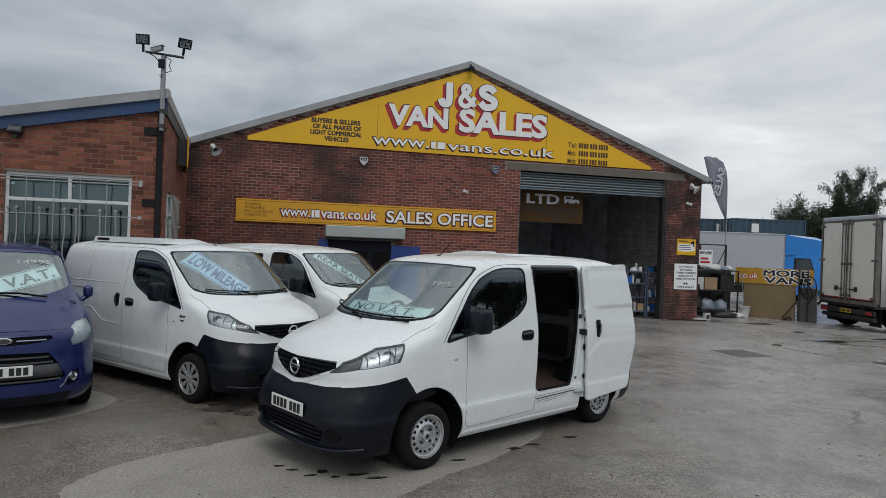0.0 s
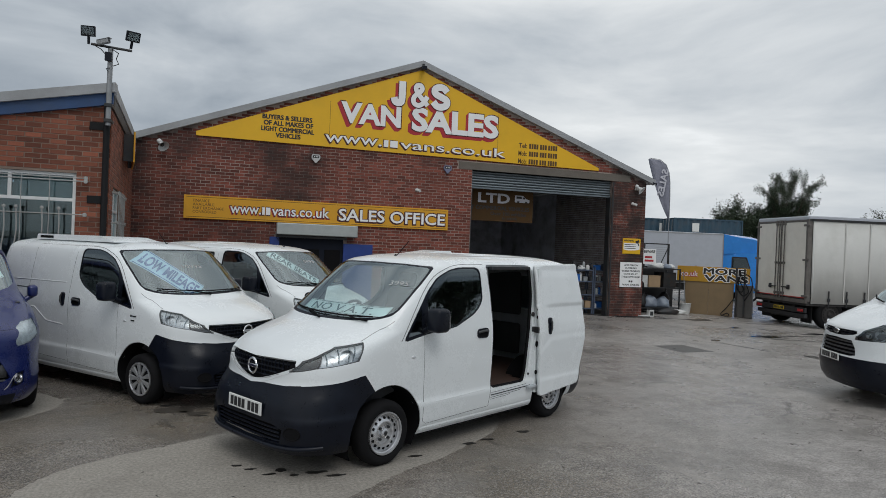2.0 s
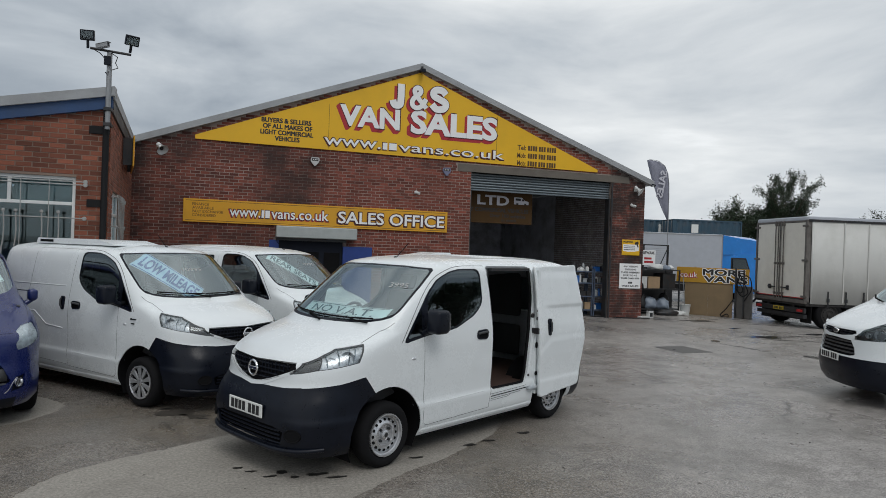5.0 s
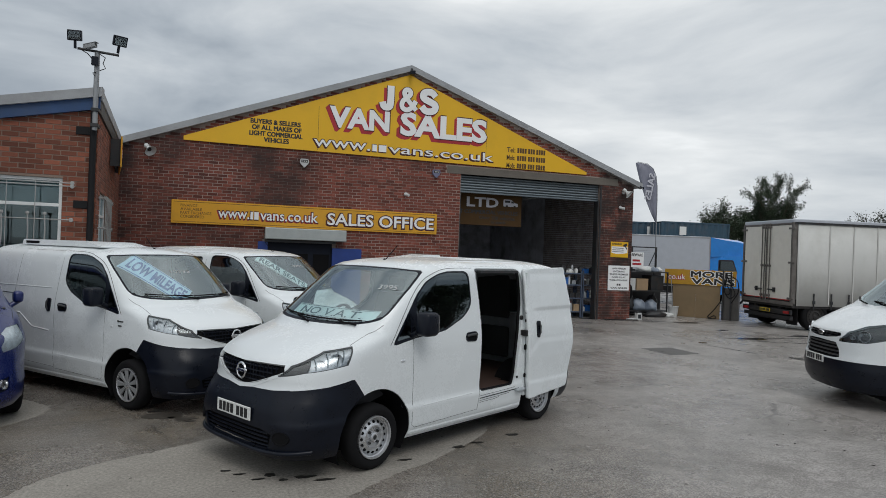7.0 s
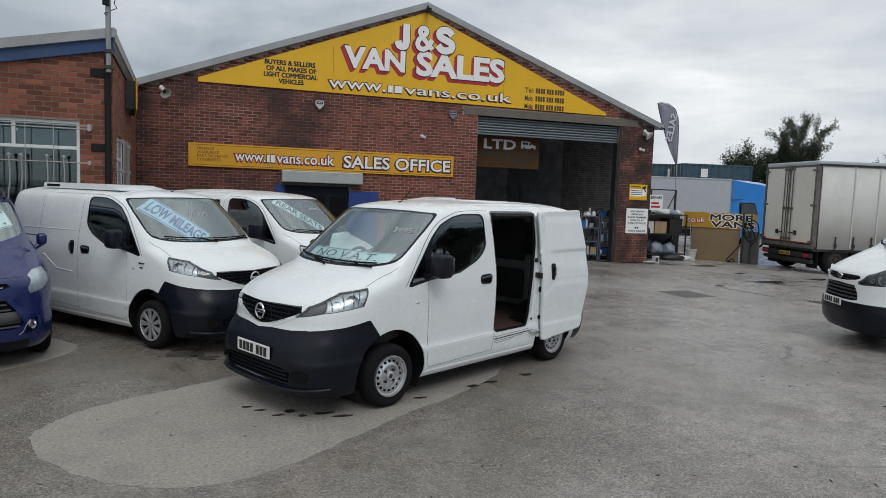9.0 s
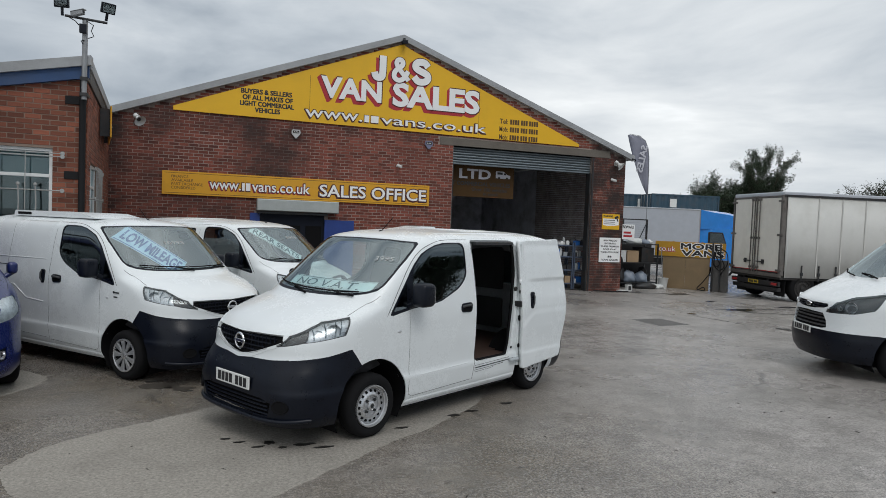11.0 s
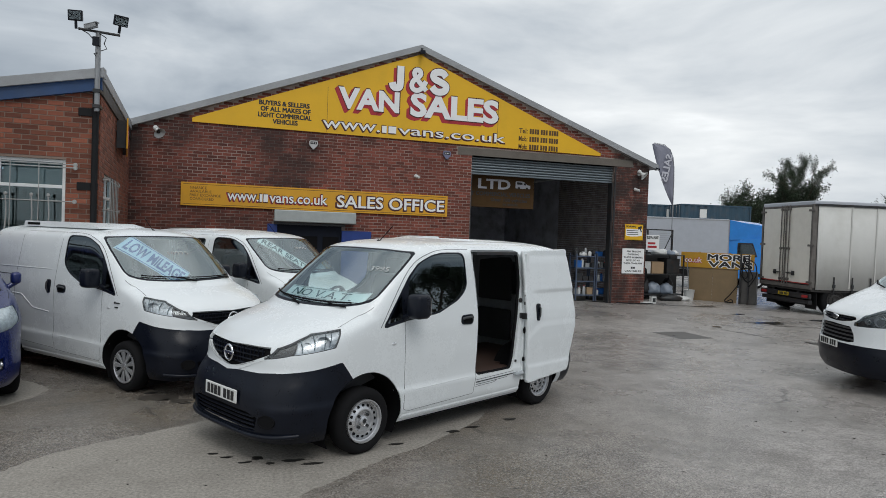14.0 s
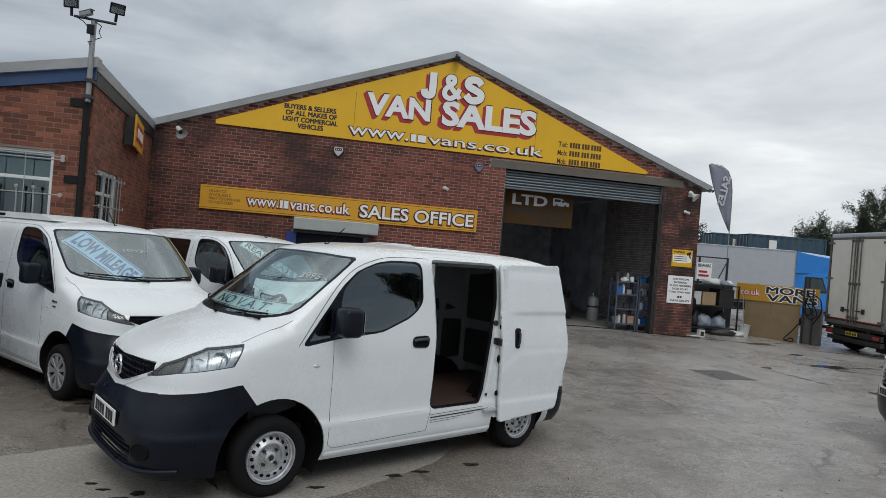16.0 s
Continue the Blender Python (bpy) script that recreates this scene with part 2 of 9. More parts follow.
def glass(name, tint=(0.55, 0.6, 0.6), rough=0.0, gloss=1.0, ior=1.6):
    """A thin pane: tinted see-through with a mirror gloss that grows at grazing view."""
    m = bpy.data.materials.new(name)
    m.use_nodes = True
    n, k = m.node_tree.nodes, m.node_tree.links
    n.clear()
    out, mx = n.new("ShaderNodeOutputMaterial"), n.new("ShaderNodeMixShader")
    tr, gl, fr = n.new("ShaderNodeBsdfTransparent"), n.new("ShaderNodeBsdfGlossy"), n.new("ShaderNodeFresnel")
    tr.inputs["Color"].default_value = (*tint, 1)
    gl.inputs["Roughness"].default_value = rough
    gl.inputs["Color"].default_value = (gloss * 0.86, gloss * 0.97, gloss * 1.0, 1)
    fr.inputs["IOR"].default_value = ior
    k.new(fr.outputs[0], mx.inputs[0])
    k.new(tr.outputs[0], mx.inputs[1])
    k.new(gl.outputs[0], mx.inputs[2])
    k.new(mx.outputs[0], out.inputs["Surface"])
    return m


M = {}
M["white"] = mat("white_paint", (0.775, 0.812, 0.825), 0.25, vary=0.02, scale=1.5, coat=0.4, dirt=(0.52, 0.51, 0.49), dirt_amount=0.08)
M["blue"] = mat("blue_metallic_paint", (0.007, 0.016, 0.105), 0.28, metal=0.1, vary=0.1, scale=2, coat=0.5)
M["black"] = mat("black_plastic", (0.0055, 0.0075, 0.014), 0.30, vary=0.25, bump=0.05, scale=8, spec=0.26)
M["seam"] = mat("panel_joint_shadow", (0.05, 0.052, 0.055), 0.8, spec=0.1)
M["grey_paint"] = mat("silver_grey_trim", (0.42, 0.43, 0.44), 0.35, metal=0.4, vary=0.08)
M["gap"] = mat("dark_gap", (0.008, 0.008, 0.009), 0.8, spec=0.1)
M["rubber"] = mat("tyre_rubber", (0.010, 0.010, 0.011), 0.85, vary=0.25, bump=0.2, fine=120, spec=0.15)
M["steel"] = mat("silver_wheel_paint", (0.62, 0.63, 0.65), 0.28, metal=0.75, vary=0.1, dirt=(0.12, 0.1, 0.08), dirt_amount=0.35, dirt_scale=6)
M["cover_grey"] = mat("dull_silver_cover", (0.40, 0.41, 0.425), 0.4, metal=0.5, vary=0.12, dirt=(0.10, 0.09, 0.08), dirt_amount=0.4, dirt_scale=5)
M["chrome"] = mat("chrome", (0.75, 0.76, 0.78), 0.12, metal=1.0, vary=0.05)
M["lamp_in"] = mat("headlight_reflector", (0.70, 0.72, 0.74), 0.28, metal=0.45, vary=0.28, scale=16, fine=45)
M["lamp_dark"] = mat("headlight_bezel", (0.06, 0.062, 0.066), 0.35, vary=0.2)
M["lamp_clear"] = mat("clear_lamp_inside", (0.86, 0.87, 0.88), 0.35, vary=0.3, scale=30, fine=90)
M["lens"] = glass("headlight_lens", (0.93, 0.95, 0.96))
M["wind"] = glass("windscreen_glass", (0.72, 0.87, 0.88), ior=3.2)
M["side_glass"] = glass("side_window_glass", (0.16, 0.18, 0.18), ior=2.35)
M["clear_glass"] = glass("clear_door_glass", (0.78, 0.84, 0.82), ior=1.3)
M["pane"] = glass("window_pane", (0.62, 0.73, 0.75), ior=1.7)
M["lining"] = mat("van_lining", (0.36, 0.39, 0.41), 0.7, vary=0.2)
M["dash"] = mat("dashboard_plastic", (0.05, 0.052, 0.055), 0.6, vary=0.2)
M["seat"] = mat("seat_cloth", (0.04, 0.042, 0.046), 0.9, vary=0.25, fine=200, bump=0.2)
M["ply"] = mat("plywood", (0.235, 0.165, 0.09), 0.7, vary=0.18, scale=2.5, fine=40, bump=0.1, dirt=(0.18, 0.13, 0.08), dirt_amount=0.4)
M["board"] = mat("brown_ply_floor", (0.062, 0.036, 0.028), 0.7, vary=0.3, scale=3)
M["plate"] = mat("white_plate", (0.75, 0.76, 0.74), 0.35, vary=0.05)
M["ink"] = mat("black_ink", (0.02, 0.02, 0.022), 0.5, vary=0.1)
M["yellow"] = mat("yellow_sign_sheet", (0.80, 0.455, 0.012), 0.42, vary=0.05, scale=0.8, dirt=(0.35, 0.22, 0.03), dirt_amount=0.22, dirt_scale=0.7)
M["orange"] = mat("orange_sign_sheet", (0.70, 0.35, 0.018), 0.42, vary=0.06, scale=1.0, dirt=(0.3, 0.17, 0.03), dirt_amount=0.25)
M["old_yellow"] = mat("weathered_yellow_board", (0.50, 0.27, 0.02), 0.5, vary=0.12, dirt=(0.2, 0.12, 0.03), dirt_amount=0.4)
M["sign_white"] = mat("white_vinyl", (0.87, 0.87, 0.87), 0.4, vary=0.03)
M["red"] = mat("red_vinyl", (0.42, 0.025, 0.035), 0.4, vary=0.08)
M["maroon"] = mat("dark_maroon_vinyl", (0.07, 0.012, 0.014), 0.5, vary=0.1)
M["brown_ink"] = mat("brown_vinyl", (0.10, 0.05, 0.015), 0.5, vary=0.1)
M["mint"] = mat("mint_card", (0.84, 0.93, 0.92), 0.5, vary=0.04)
M["sky_card"] = mat("pale_blue_card", (0.58, 0.80, 0.92), 0.5, vary=0.04)
M["teal_ink"] = mat("teal_ink", (0.02, 0.10, 0.12), 0.5)
M["navy_ink"] = mat("blue_ink", (0.03, 0.13, 0.42), 0.5)
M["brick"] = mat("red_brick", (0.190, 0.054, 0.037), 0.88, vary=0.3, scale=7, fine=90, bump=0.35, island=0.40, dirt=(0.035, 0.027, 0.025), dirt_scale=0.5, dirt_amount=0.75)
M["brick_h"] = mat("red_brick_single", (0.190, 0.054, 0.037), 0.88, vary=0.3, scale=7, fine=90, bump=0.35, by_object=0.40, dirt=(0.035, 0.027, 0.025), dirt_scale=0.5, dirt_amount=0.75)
M["brick_o"] = mat("orange_red_brick", (0.245, 0.080, 0.046), 0.88, vary=0.32, scale=9, fine=90, bump=0.35, by_object=0.5, island=0.4, dirt=(0.07, 0.04, 0.035), dirt_scale=0.8, dirt_amount=0.55)
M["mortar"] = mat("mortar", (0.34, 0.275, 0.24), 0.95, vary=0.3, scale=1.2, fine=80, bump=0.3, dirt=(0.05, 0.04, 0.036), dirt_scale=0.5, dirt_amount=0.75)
M["mortar_wing"] = mat("sandy_mortar", (0.23, 0.172, 0.138), 0.95, vary=0.25, scale=2, fine=80, bump=0.3, dirt=(0.12, 0.085, 0.07), dirt_scale=1.0, dirt_amount=0.6)
M["concrete"] = mat("grey_concrete", (0.27, 0.26, 0.24), 0.9, vary=0.25, scale=1.5, bump=0.2, dirt=(0.1, 0.09, 0.08), dirt_amount=0.5)
M["fascia"] = mat("grey_metal_roof_edge", (0.34, 0.35, 0.36), 0.5, metal=0.2, vary=0.15, scale=1, dirt=(0.12, 0.11, 0.1), dirt_amount=0.35)
M["blue_fascia"] = mat("blue_painted_board", (0.02, 0.062, 0.165), 0.5, vary=0.2, scale=2, dirt=(0.06, 0.07, 0.09), dirt_amount=0.4)
M["lintel"] = mat("stained_lintel_concrete", (0.155, 0.138, 0.118), 0.9, vary=0.3, scale=1.2, bump=0.2, dirt=(0.05, 0.042, 0.036), dirt_amount=0.6)
M["shutter"] = mat("galvanised_shutter", (0.17, 0.20, 0.22), 0.45, metal=0.5, vary=0.15, scale=3)
M["shutter_box"] = mat("pale_steel_shutter_box", (0.42, 0.45, 0.44), 0.5, metal=0.3, vary=0.12)
M["blue_door"] = mat("blue_door_paint", (0.015, 0.045, 0.22), 0.45, vary=0.15)
M["upvc"] = mat("white_upvc", (0.72, 0.73, 0.72), 0.4, vary=0.06)
M["iron"] = mat("grey_painted_iron", (0.36, 0.37, 0.36), 0.5, vary=0.15, dirt=(0.15, 0.09, 0.06), dirt_amount=0.4, dirt_scale=8)
M["dark_steel"] = mat("dark_steel", (0.05, 0.053, 0.056), 0.5, metal=0.6, vary=0.3, dirt=(0.1, 0.05, 0.03), dirt_amount=0.4, dirt_scale=5)
M["grimy_steel"] = mat("grimy_grey_steel", (0.155, 0.143, 0.132), 0.6, metal=0.3, vary=0.3, scale=5, dirt=(0.06, 0.045, 0.036), dirt_amount=0.5, dirt_scale=3)
M["grey_steel"] = mat("grey_steel_pole", (0.30, 0.31, 0.32), 0.5, metal=0.5, vary=0.15)
M["cable"] = mat("black_cable", (0.012, 0.012, 0.013), 0.6, spec=0.2)
M["inside"] = mat("sooty_wall", (0.56, 0.575, 0.63), 0.9, vary=0.3, scale=1.5, dirt=(0.06, 0.06, 0.06), dirt_amount=0.6)
M["soot"] = mat("soot_patched_plaster", (0.27, 0.235, 0.23), 0.95, vary=0.5, scale=3, bump=0.2, dirt=(0.48, 0.44, 0.42), dirt_scale=2.2, dirt_amount=0.7)
M["room"] = mat("office_room_wall", (0.60, 0.62, 0.62), 0.9, vary=0.1)
M["curtain"] = mat("truck_curtain_sheet", (0.60, 0.60, 0.575), 0.55, vary=0.08, scale=0.7, dirt=(0.36, 0.355, 0.315), dirt_amount=0.45, dirt_scale=0.8, bump=0.1)
M["curtain_seam"] = mat("curtain_seam_sheet", (0.57, 0.565, 0.54), 0.5, vary=0.08)
M["truck_door"] = mat("truck_door_panel", (0.74, 0.715, 0.645), 0.5, vary=0.06, dirt=(0.50, 0.46, 0.39), dirt_amount=0.3)
M["rust"] = mat("dark_lorry_frame", (0.028, 0.026, 0.025), 0.75, vary=0.4, scale=6)
M["luton"] = mat("pale_box_body", (0.44, 0.465, 0.51), 0.5, vary=0.07, dirt=(0.4, 0.4, 0.4), dirt_amount=0.2)
M["cab_blue"] = mat("bright_blue_cab", (0.016, 0.23, 0.70), 0.2, vary=0.08, coat=1.0)
M["container"] = mat("navy_container", (0.032, 0.075, 0.112), 0.6, vary=0.25, scale=1.2, dirt=(0.12, 0.07, 0.04), dirt_amount=0.35)
M["bark"] = mat("bark", (0.09, 0.07, 0.055), 0.95, vary=0.3, bump=0.4)
M["leaf"] = mat("leaves", (0.020, 0.038, 0.015), 0.6, vary=0.35, scale=0.7, island=0.45)
M["flag"] = mat("grey_flag_cloth", (0.24, 0.245, 0.30), 0.8, vary=0.1)
M["flag_ink"] = mat("pale_flag_print", (0.55, 0.55, 0.60), 0.8)
M["red_plastic"] = mat("red_lamp", (0.4, 0.02, 0.02), 0.3)
M["amber_plate"] = mat("yellow_plate", (0.62, 0.45, 0.02), 0.4)
M["cardboard"] = mat("cardboard", (0.36, 0.25, 0.15), 0.85, vary=0.15)
M["white_plastic"] = mat("white_plastic", (0.62, 0.63, 0.62), 0.45, vary=0.1, dirt=(0.2, 0.19, 0.17), dirt_amount=0.4, dirt_scale=5)
M["blue_plastic"] = mat("blue_plastic", (0.02, 0.12, 0.4), 0.45, vary=0.15)
M["bag"] = mat("grey_blue_plastic_bag", (0.22, 0.26, 0.32), 0.4, vary=0.25, scale=6, bump=0.4)
M["gas"] = mat("grey_cylinder_paint", (0.35, 0.37, 0.38), 0.4, metal=0.2, vary=0.15)
M["patch"] = mat("pale_dry_concrete", (0.278, 0.258, 0.228), 0.88, vary=0.46, scale=38, fine=90, bump=0.5, dirt=(0.13, 0.12, 0.108), dirt_scale=1.8, dirt_amount=0.4)
M["oil"] = mat("oil_stain", (0.03, 0.028, 0.026), 0.35, vary=0.3)
M["cover"] = mat("manhole_iron", (0.10, 0.095, 0.09), 0.55, metal=0.3, vary=0.3, bump=0.3)
M["wet"] = mat("wet_asphalt", (0.035, 0.034, 0.033), 0.12, vary=0.2)
M["mortar_pale"] = mat("pale_repointed_mortar", (0.33, 0.275, 0.245), 0.95, vary=0.3, scale=2, fine=80, bump=0.3, dirt=(0.08, 0.06, 0.05), dirt_scale=1.5, dirt_amount=0.8)
M["chip"] = mat("dark_grit", (0.035, 0.03, 0.026), 0.8, vary=0.3, island=0.4)
M["figures"] = mat("white_marker", (0.47, 0.50, 0.50), 0.6)
M["slate"] = mat("slate_door_paint", (0.010, 0.013, 0.022), 0.6, vary=0.2, spec=0.15)
M["smoke"] = mat("smoked_indicator", (0.15, 0.14, 0.135), 0.25, vary=0.2)

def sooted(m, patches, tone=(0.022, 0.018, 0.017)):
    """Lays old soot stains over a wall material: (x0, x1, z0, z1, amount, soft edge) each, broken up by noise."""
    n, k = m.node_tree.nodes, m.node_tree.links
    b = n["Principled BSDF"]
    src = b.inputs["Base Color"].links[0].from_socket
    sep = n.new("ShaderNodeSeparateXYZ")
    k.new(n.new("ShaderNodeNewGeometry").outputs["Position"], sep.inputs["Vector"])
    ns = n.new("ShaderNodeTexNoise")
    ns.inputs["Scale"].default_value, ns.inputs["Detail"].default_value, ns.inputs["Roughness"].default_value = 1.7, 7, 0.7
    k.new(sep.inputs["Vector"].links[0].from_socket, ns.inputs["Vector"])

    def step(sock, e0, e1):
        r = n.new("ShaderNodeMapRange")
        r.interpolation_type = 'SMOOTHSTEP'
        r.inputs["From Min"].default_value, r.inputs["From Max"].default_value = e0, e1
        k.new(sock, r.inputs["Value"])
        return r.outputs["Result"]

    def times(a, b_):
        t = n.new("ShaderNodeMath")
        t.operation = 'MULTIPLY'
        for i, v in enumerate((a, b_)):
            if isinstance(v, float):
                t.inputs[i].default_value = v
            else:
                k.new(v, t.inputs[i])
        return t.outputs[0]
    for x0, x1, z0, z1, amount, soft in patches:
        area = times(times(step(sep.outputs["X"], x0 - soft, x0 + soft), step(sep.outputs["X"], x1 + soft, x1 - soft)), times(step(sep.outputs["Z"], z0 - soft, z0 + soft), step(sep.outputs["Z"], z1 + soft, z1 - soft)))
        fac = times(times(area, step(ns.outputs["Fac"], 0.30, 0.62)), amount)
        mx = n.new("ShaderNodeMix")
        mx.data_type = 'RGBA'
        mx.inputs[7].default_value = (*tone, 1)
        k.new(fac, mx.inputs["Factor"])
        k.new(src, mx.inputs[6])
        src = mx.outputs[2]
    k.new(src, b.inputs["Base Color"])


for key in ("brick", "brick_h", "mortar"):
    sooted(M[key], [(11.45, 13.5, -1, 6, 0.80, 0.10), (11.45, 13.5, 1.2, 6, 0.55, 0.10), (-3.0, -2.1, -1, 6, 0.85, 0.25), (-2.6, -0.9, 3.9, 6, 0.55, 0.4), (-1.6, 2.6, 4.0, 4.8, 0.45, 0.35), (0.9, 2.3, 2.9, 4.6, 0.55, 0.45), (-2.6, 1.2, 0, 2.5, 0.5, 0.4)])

# ---- ground ----
def ground_material():
    m = bpy.data.materials.new("worn_yard_surface")
    m.use_nodes = True
    n, k = m.node_tree.nodes, m.node_tree.links
    b = n["Principled BSDF"]
    co = n.new("ShaderNodeTexCoord")

    def noise_at(scale, detail=6, rough=0.6):
        t = n.new("ShaderNodeTexNoise")
        t.inputs["Scale"].default_value, t.inputs["Detail"].default_value, t.inputs["Roughness"].default_value = scale, detail, rough
        k.new(co.outputs["Object"], t.inputs["Vector"])
        return t.outputs["Fac"]

    def rng(src, a, b_, c, d):
        r = n.new("ShaderNodeMapRange")
        r.inputs["From Min"].default_value, r.inputs["From Max"].default_value = a, b_
        r.inputs["To Min"].default_value, r.inputs["To Max"].default_value = c, d
        k.new(src, r.inputs["Value"])
        return r.outputs["Result"]

    def mixc(fac, a, b_):
        x = n.new("ShaderNodeMix")
        x.data_type = 'RGBA'
        k.new(fac, x.inputs["Factor"])
        for i, v in ((6, a), (7, b_)):
            if isinstance(v, tuple):
                x.inputs[i].default_value = (*v, 1)
            else:
                k.new(v, x.inputs[i])
        return x.outputs[2]
    broad, mid, grain = noise_at(0.22, 5), noise_at(1.1, 8, 0.65), noise_at(55, 3)
    c = mixc(rng(broad, 0.36, 0.64, 0, 1), (0.36, 0.334, 0.316), (0.50, 0.468, 0.446))
    sep = n.new("ShaderNodeSeparateXYZ")
    k.new(co.outputs["Object"], sep.inputs["Vector"])
    brown = n.new("ShaderNodeMath")
    brown.operation = 'MULTIPLY'
    k.new(rng(sep.outputs["X"], 2.2, 5.6, 1.0, 0.0), brown.inputs[0])
    k.new(rng(noise_at(0.5, 6, 0.6), 0.36, 0.60, 0.40, 1.0), brown.inputs[1])
    c = mixc(brown.outputs[0], c, (0.155, 0.121, 0.078))
    left = rng(sep.outputs["X"], 0.5, 4.0, 1.0, 0.25)
    for scale_, lo_, hi_, amt_, tone in ((2.3, 0.50, 0.62, 0.5, (0.27, 0.245, 0.21)), (3.3, 0.55, 0.66, 0.65, (0.06, 0.052, 0.042)), (0.9, 0.52, 0.62, 0.4, (0.20, 0.185, 0.16))):
        both_ = n.new("ShaderNodeMath")
        both_.operation = 'MULTIPLY'
        k.new(left, both_.inputs[0])
        k.new(rng(noise_at(scale_, 8, 0.7), lo_, hi_, 0.0, amt_), both_.inputs[1])
        c = mixc(both_.outputs[0], c, tone)
    c = mixc(rng(mid, 0.48, 0.64, 0, 0.6), c, (0.115, 0.105, 0.092))
    c = mixc(rng(noise_at(4.0, 8, 0.75), 0.46, 0.62, 0, 0.55), c, (0.125, 0.115, 0.10))
    c = mixc(rng(noise_at(17.0, 6, 0.8), 0.49, 0.58, 0, 0.5), c, (0.10, 0.093, 0.084))
    c = mixc(rng(noise_at(24.0, 5, 0.8), 0.53, 0.60, 0, 0.45), c, (0.42, 0.396, 0.372))
    c = mixc(rng(noise_at(38.0, 4, 0.7), 0.53, 0.59, 0, 0.42), c, (0.44, 0.415, 0.39))
    c = mixc(rng(grain, 0.49, 0.55, 0, 0.54), c, (0.07, 0.064, 0.058))
    flat = n.new("ShaderNodeMapping")
    flat.inputs["Scale"].default_value = (3.2, 9.5, 1.0)
    flat.inputs["Rotation"].default_value = (0, 0, radians(-18))
    k.new(co.outputs["Object"], flat.inputs["Vector"])
    chips = n.new("ShaderNodeTexNoise")
    chips.inputs["Scale"].default_value, chips.inputs["Detail"].default_value, chips.inputs["Roughness"].default_value = 1.0, 7, 0.72
    k.new(flat.outputs["Vector"], chips.inputs["Vector"])
    c = mixc(rng(chips.outputs["Fac"], 0.64, 0.69, 0, 0.85), c, (0.045, 0.042, 0.04))
    # broken lines of cracks
    v = n.new("ShaderNodeTexVoronoi")
    v.feature = 'DISTANCE_TO_EDGE'
    v.inputs["Scale"].default_value = 0.55
    warp = n.new("ShaderNodeMix")
    warp.data_type = 'VECTOR'
    warp.inputs["Factor"].default_value = 0.12
    wn_ = n.new("ShaderNodeTexNoise")
    wn_.inputs["Scale"].default_value = 2.5
    k.new(co.outputs["Object"], wn_.inputs["Vector"])
    k.new(co.outputs["Object"], warp.inputs[4])
    k.new(wn_.outputs["Color"], warp.inputs[5])
    k.new(warp.outputs[1], v.inputs["Vector"])
    crack = rng(v.outputs["Distance"], 0.0, 0.012, 1.0, 0.0)
    gate = n.new("ShaderNodeMath")
    gate.operation = 'MULTIPLY'
    k.new(crack, gate.inputs[0])
    k.new(rng(noise_at(0.5, 3), 0.52, 0.62, 0, 0.6), gate.inputs[1])
    c = mixc(gate.outputs[0], c, (0.045, 0.042, 0.04))
    k.new(c, b.inputs["Base Color"])
    k.new(rng(noise_at(0.35, 5), 0.40, 0.62, 0.18, 0.46), b.inputs["Roughness"])
    bp = n.new("ShaderNodeBump")
    bp.inputs["Strength"].default_value, bp.inputs["Distance"].default_value = 0.8, 0.008
    k.new(grain, bp.inputs["Height"])
    k.new(bp.outputs["Normal"], b.inputs["Normal"])
    return m


bm = bmesh.new()
bmesh.ops.create_grid(bm, x_segments=8, y_segments=8, size=900)
ground = tagged(part("ground", bm, ground_material()), "worn grey concrete yard, damp and stained", "ground", kind="structure")


def blob(name, pts, z, material, label, wobble=0.03, seed=1, thick=0.004):
    """A thin flat patch with an uneven rim, lying on the ground."""
    rnd = random.Random(seed)
    p = []
    q = round_poly(pts, 5.0, 6)
    for a, b in zip(q, q[1:] + q[:1]):
        k = max(1, int((Vector(b) - Vector(a)).length / 0.035)) if wobble > 0.012 else 1
        p += [tuple(Vector(a).lerp(Vector(b), i / k)) for i in range(k)]
    bm = bmesh.new()
    top = [bm.verts.new((x + wobble * (0.5 * rnd.uniform(-1, 1) + noise.noise((x * 6, y * 6, seed))), y + wobble * (0.5 * rnd.uniform(-1, 1) + noise.noise((x * 6, y * 6, seed + 7))), z)) for x, y in p]
    low = [bm.verts.new((v.co.x, v.co.y, z - thick)) for v in top]
    bm.faces.new(top)
    for i in range(len(p)):
        j = (i + 1) % len(p)
        bm.faces.new((top[i], low[i], low[j], top[j]))
    finish(bm)
    return tagged(part(name, bm, material), label, "ground patch", kind="structure")


blob("concrete_patch", [(-1.59, 5.49), (-1.42, 5.88), (-1.03, 6.24), (-0.56, 6.49), (-0.14, 6.77), (0.5, 7.2), (1.6, 7.9), (2.6, 8.3), (3.3, 8.2), (3.45, 7.6), (3.08, 6.91), (2.82, 6.4), (2.25, 5.9), (1.9, 5.61), (1.45, 5.34), (0.83, 4.8), (0.27, 4.37), (-0.12, 4.18), (-0.54, 4.21), (-0.94, 4.44), (-1.24, 4.72), (-1.43, 5.01), (-1.55, 5.26)], 0.0022, M["patch"], "pale dry concrete patch in the yard floor", 0.022)
blob("concrete_patch", [(-3.6, 6.6), (-2.2, 7.6), (-1.75, 8.4), (-2.4, 9.2), (-4.0, 9.0), (-5.0, 7.0)], 0.0022, M["patch"], "pale dry patch under the blue car", 0.022, 2)

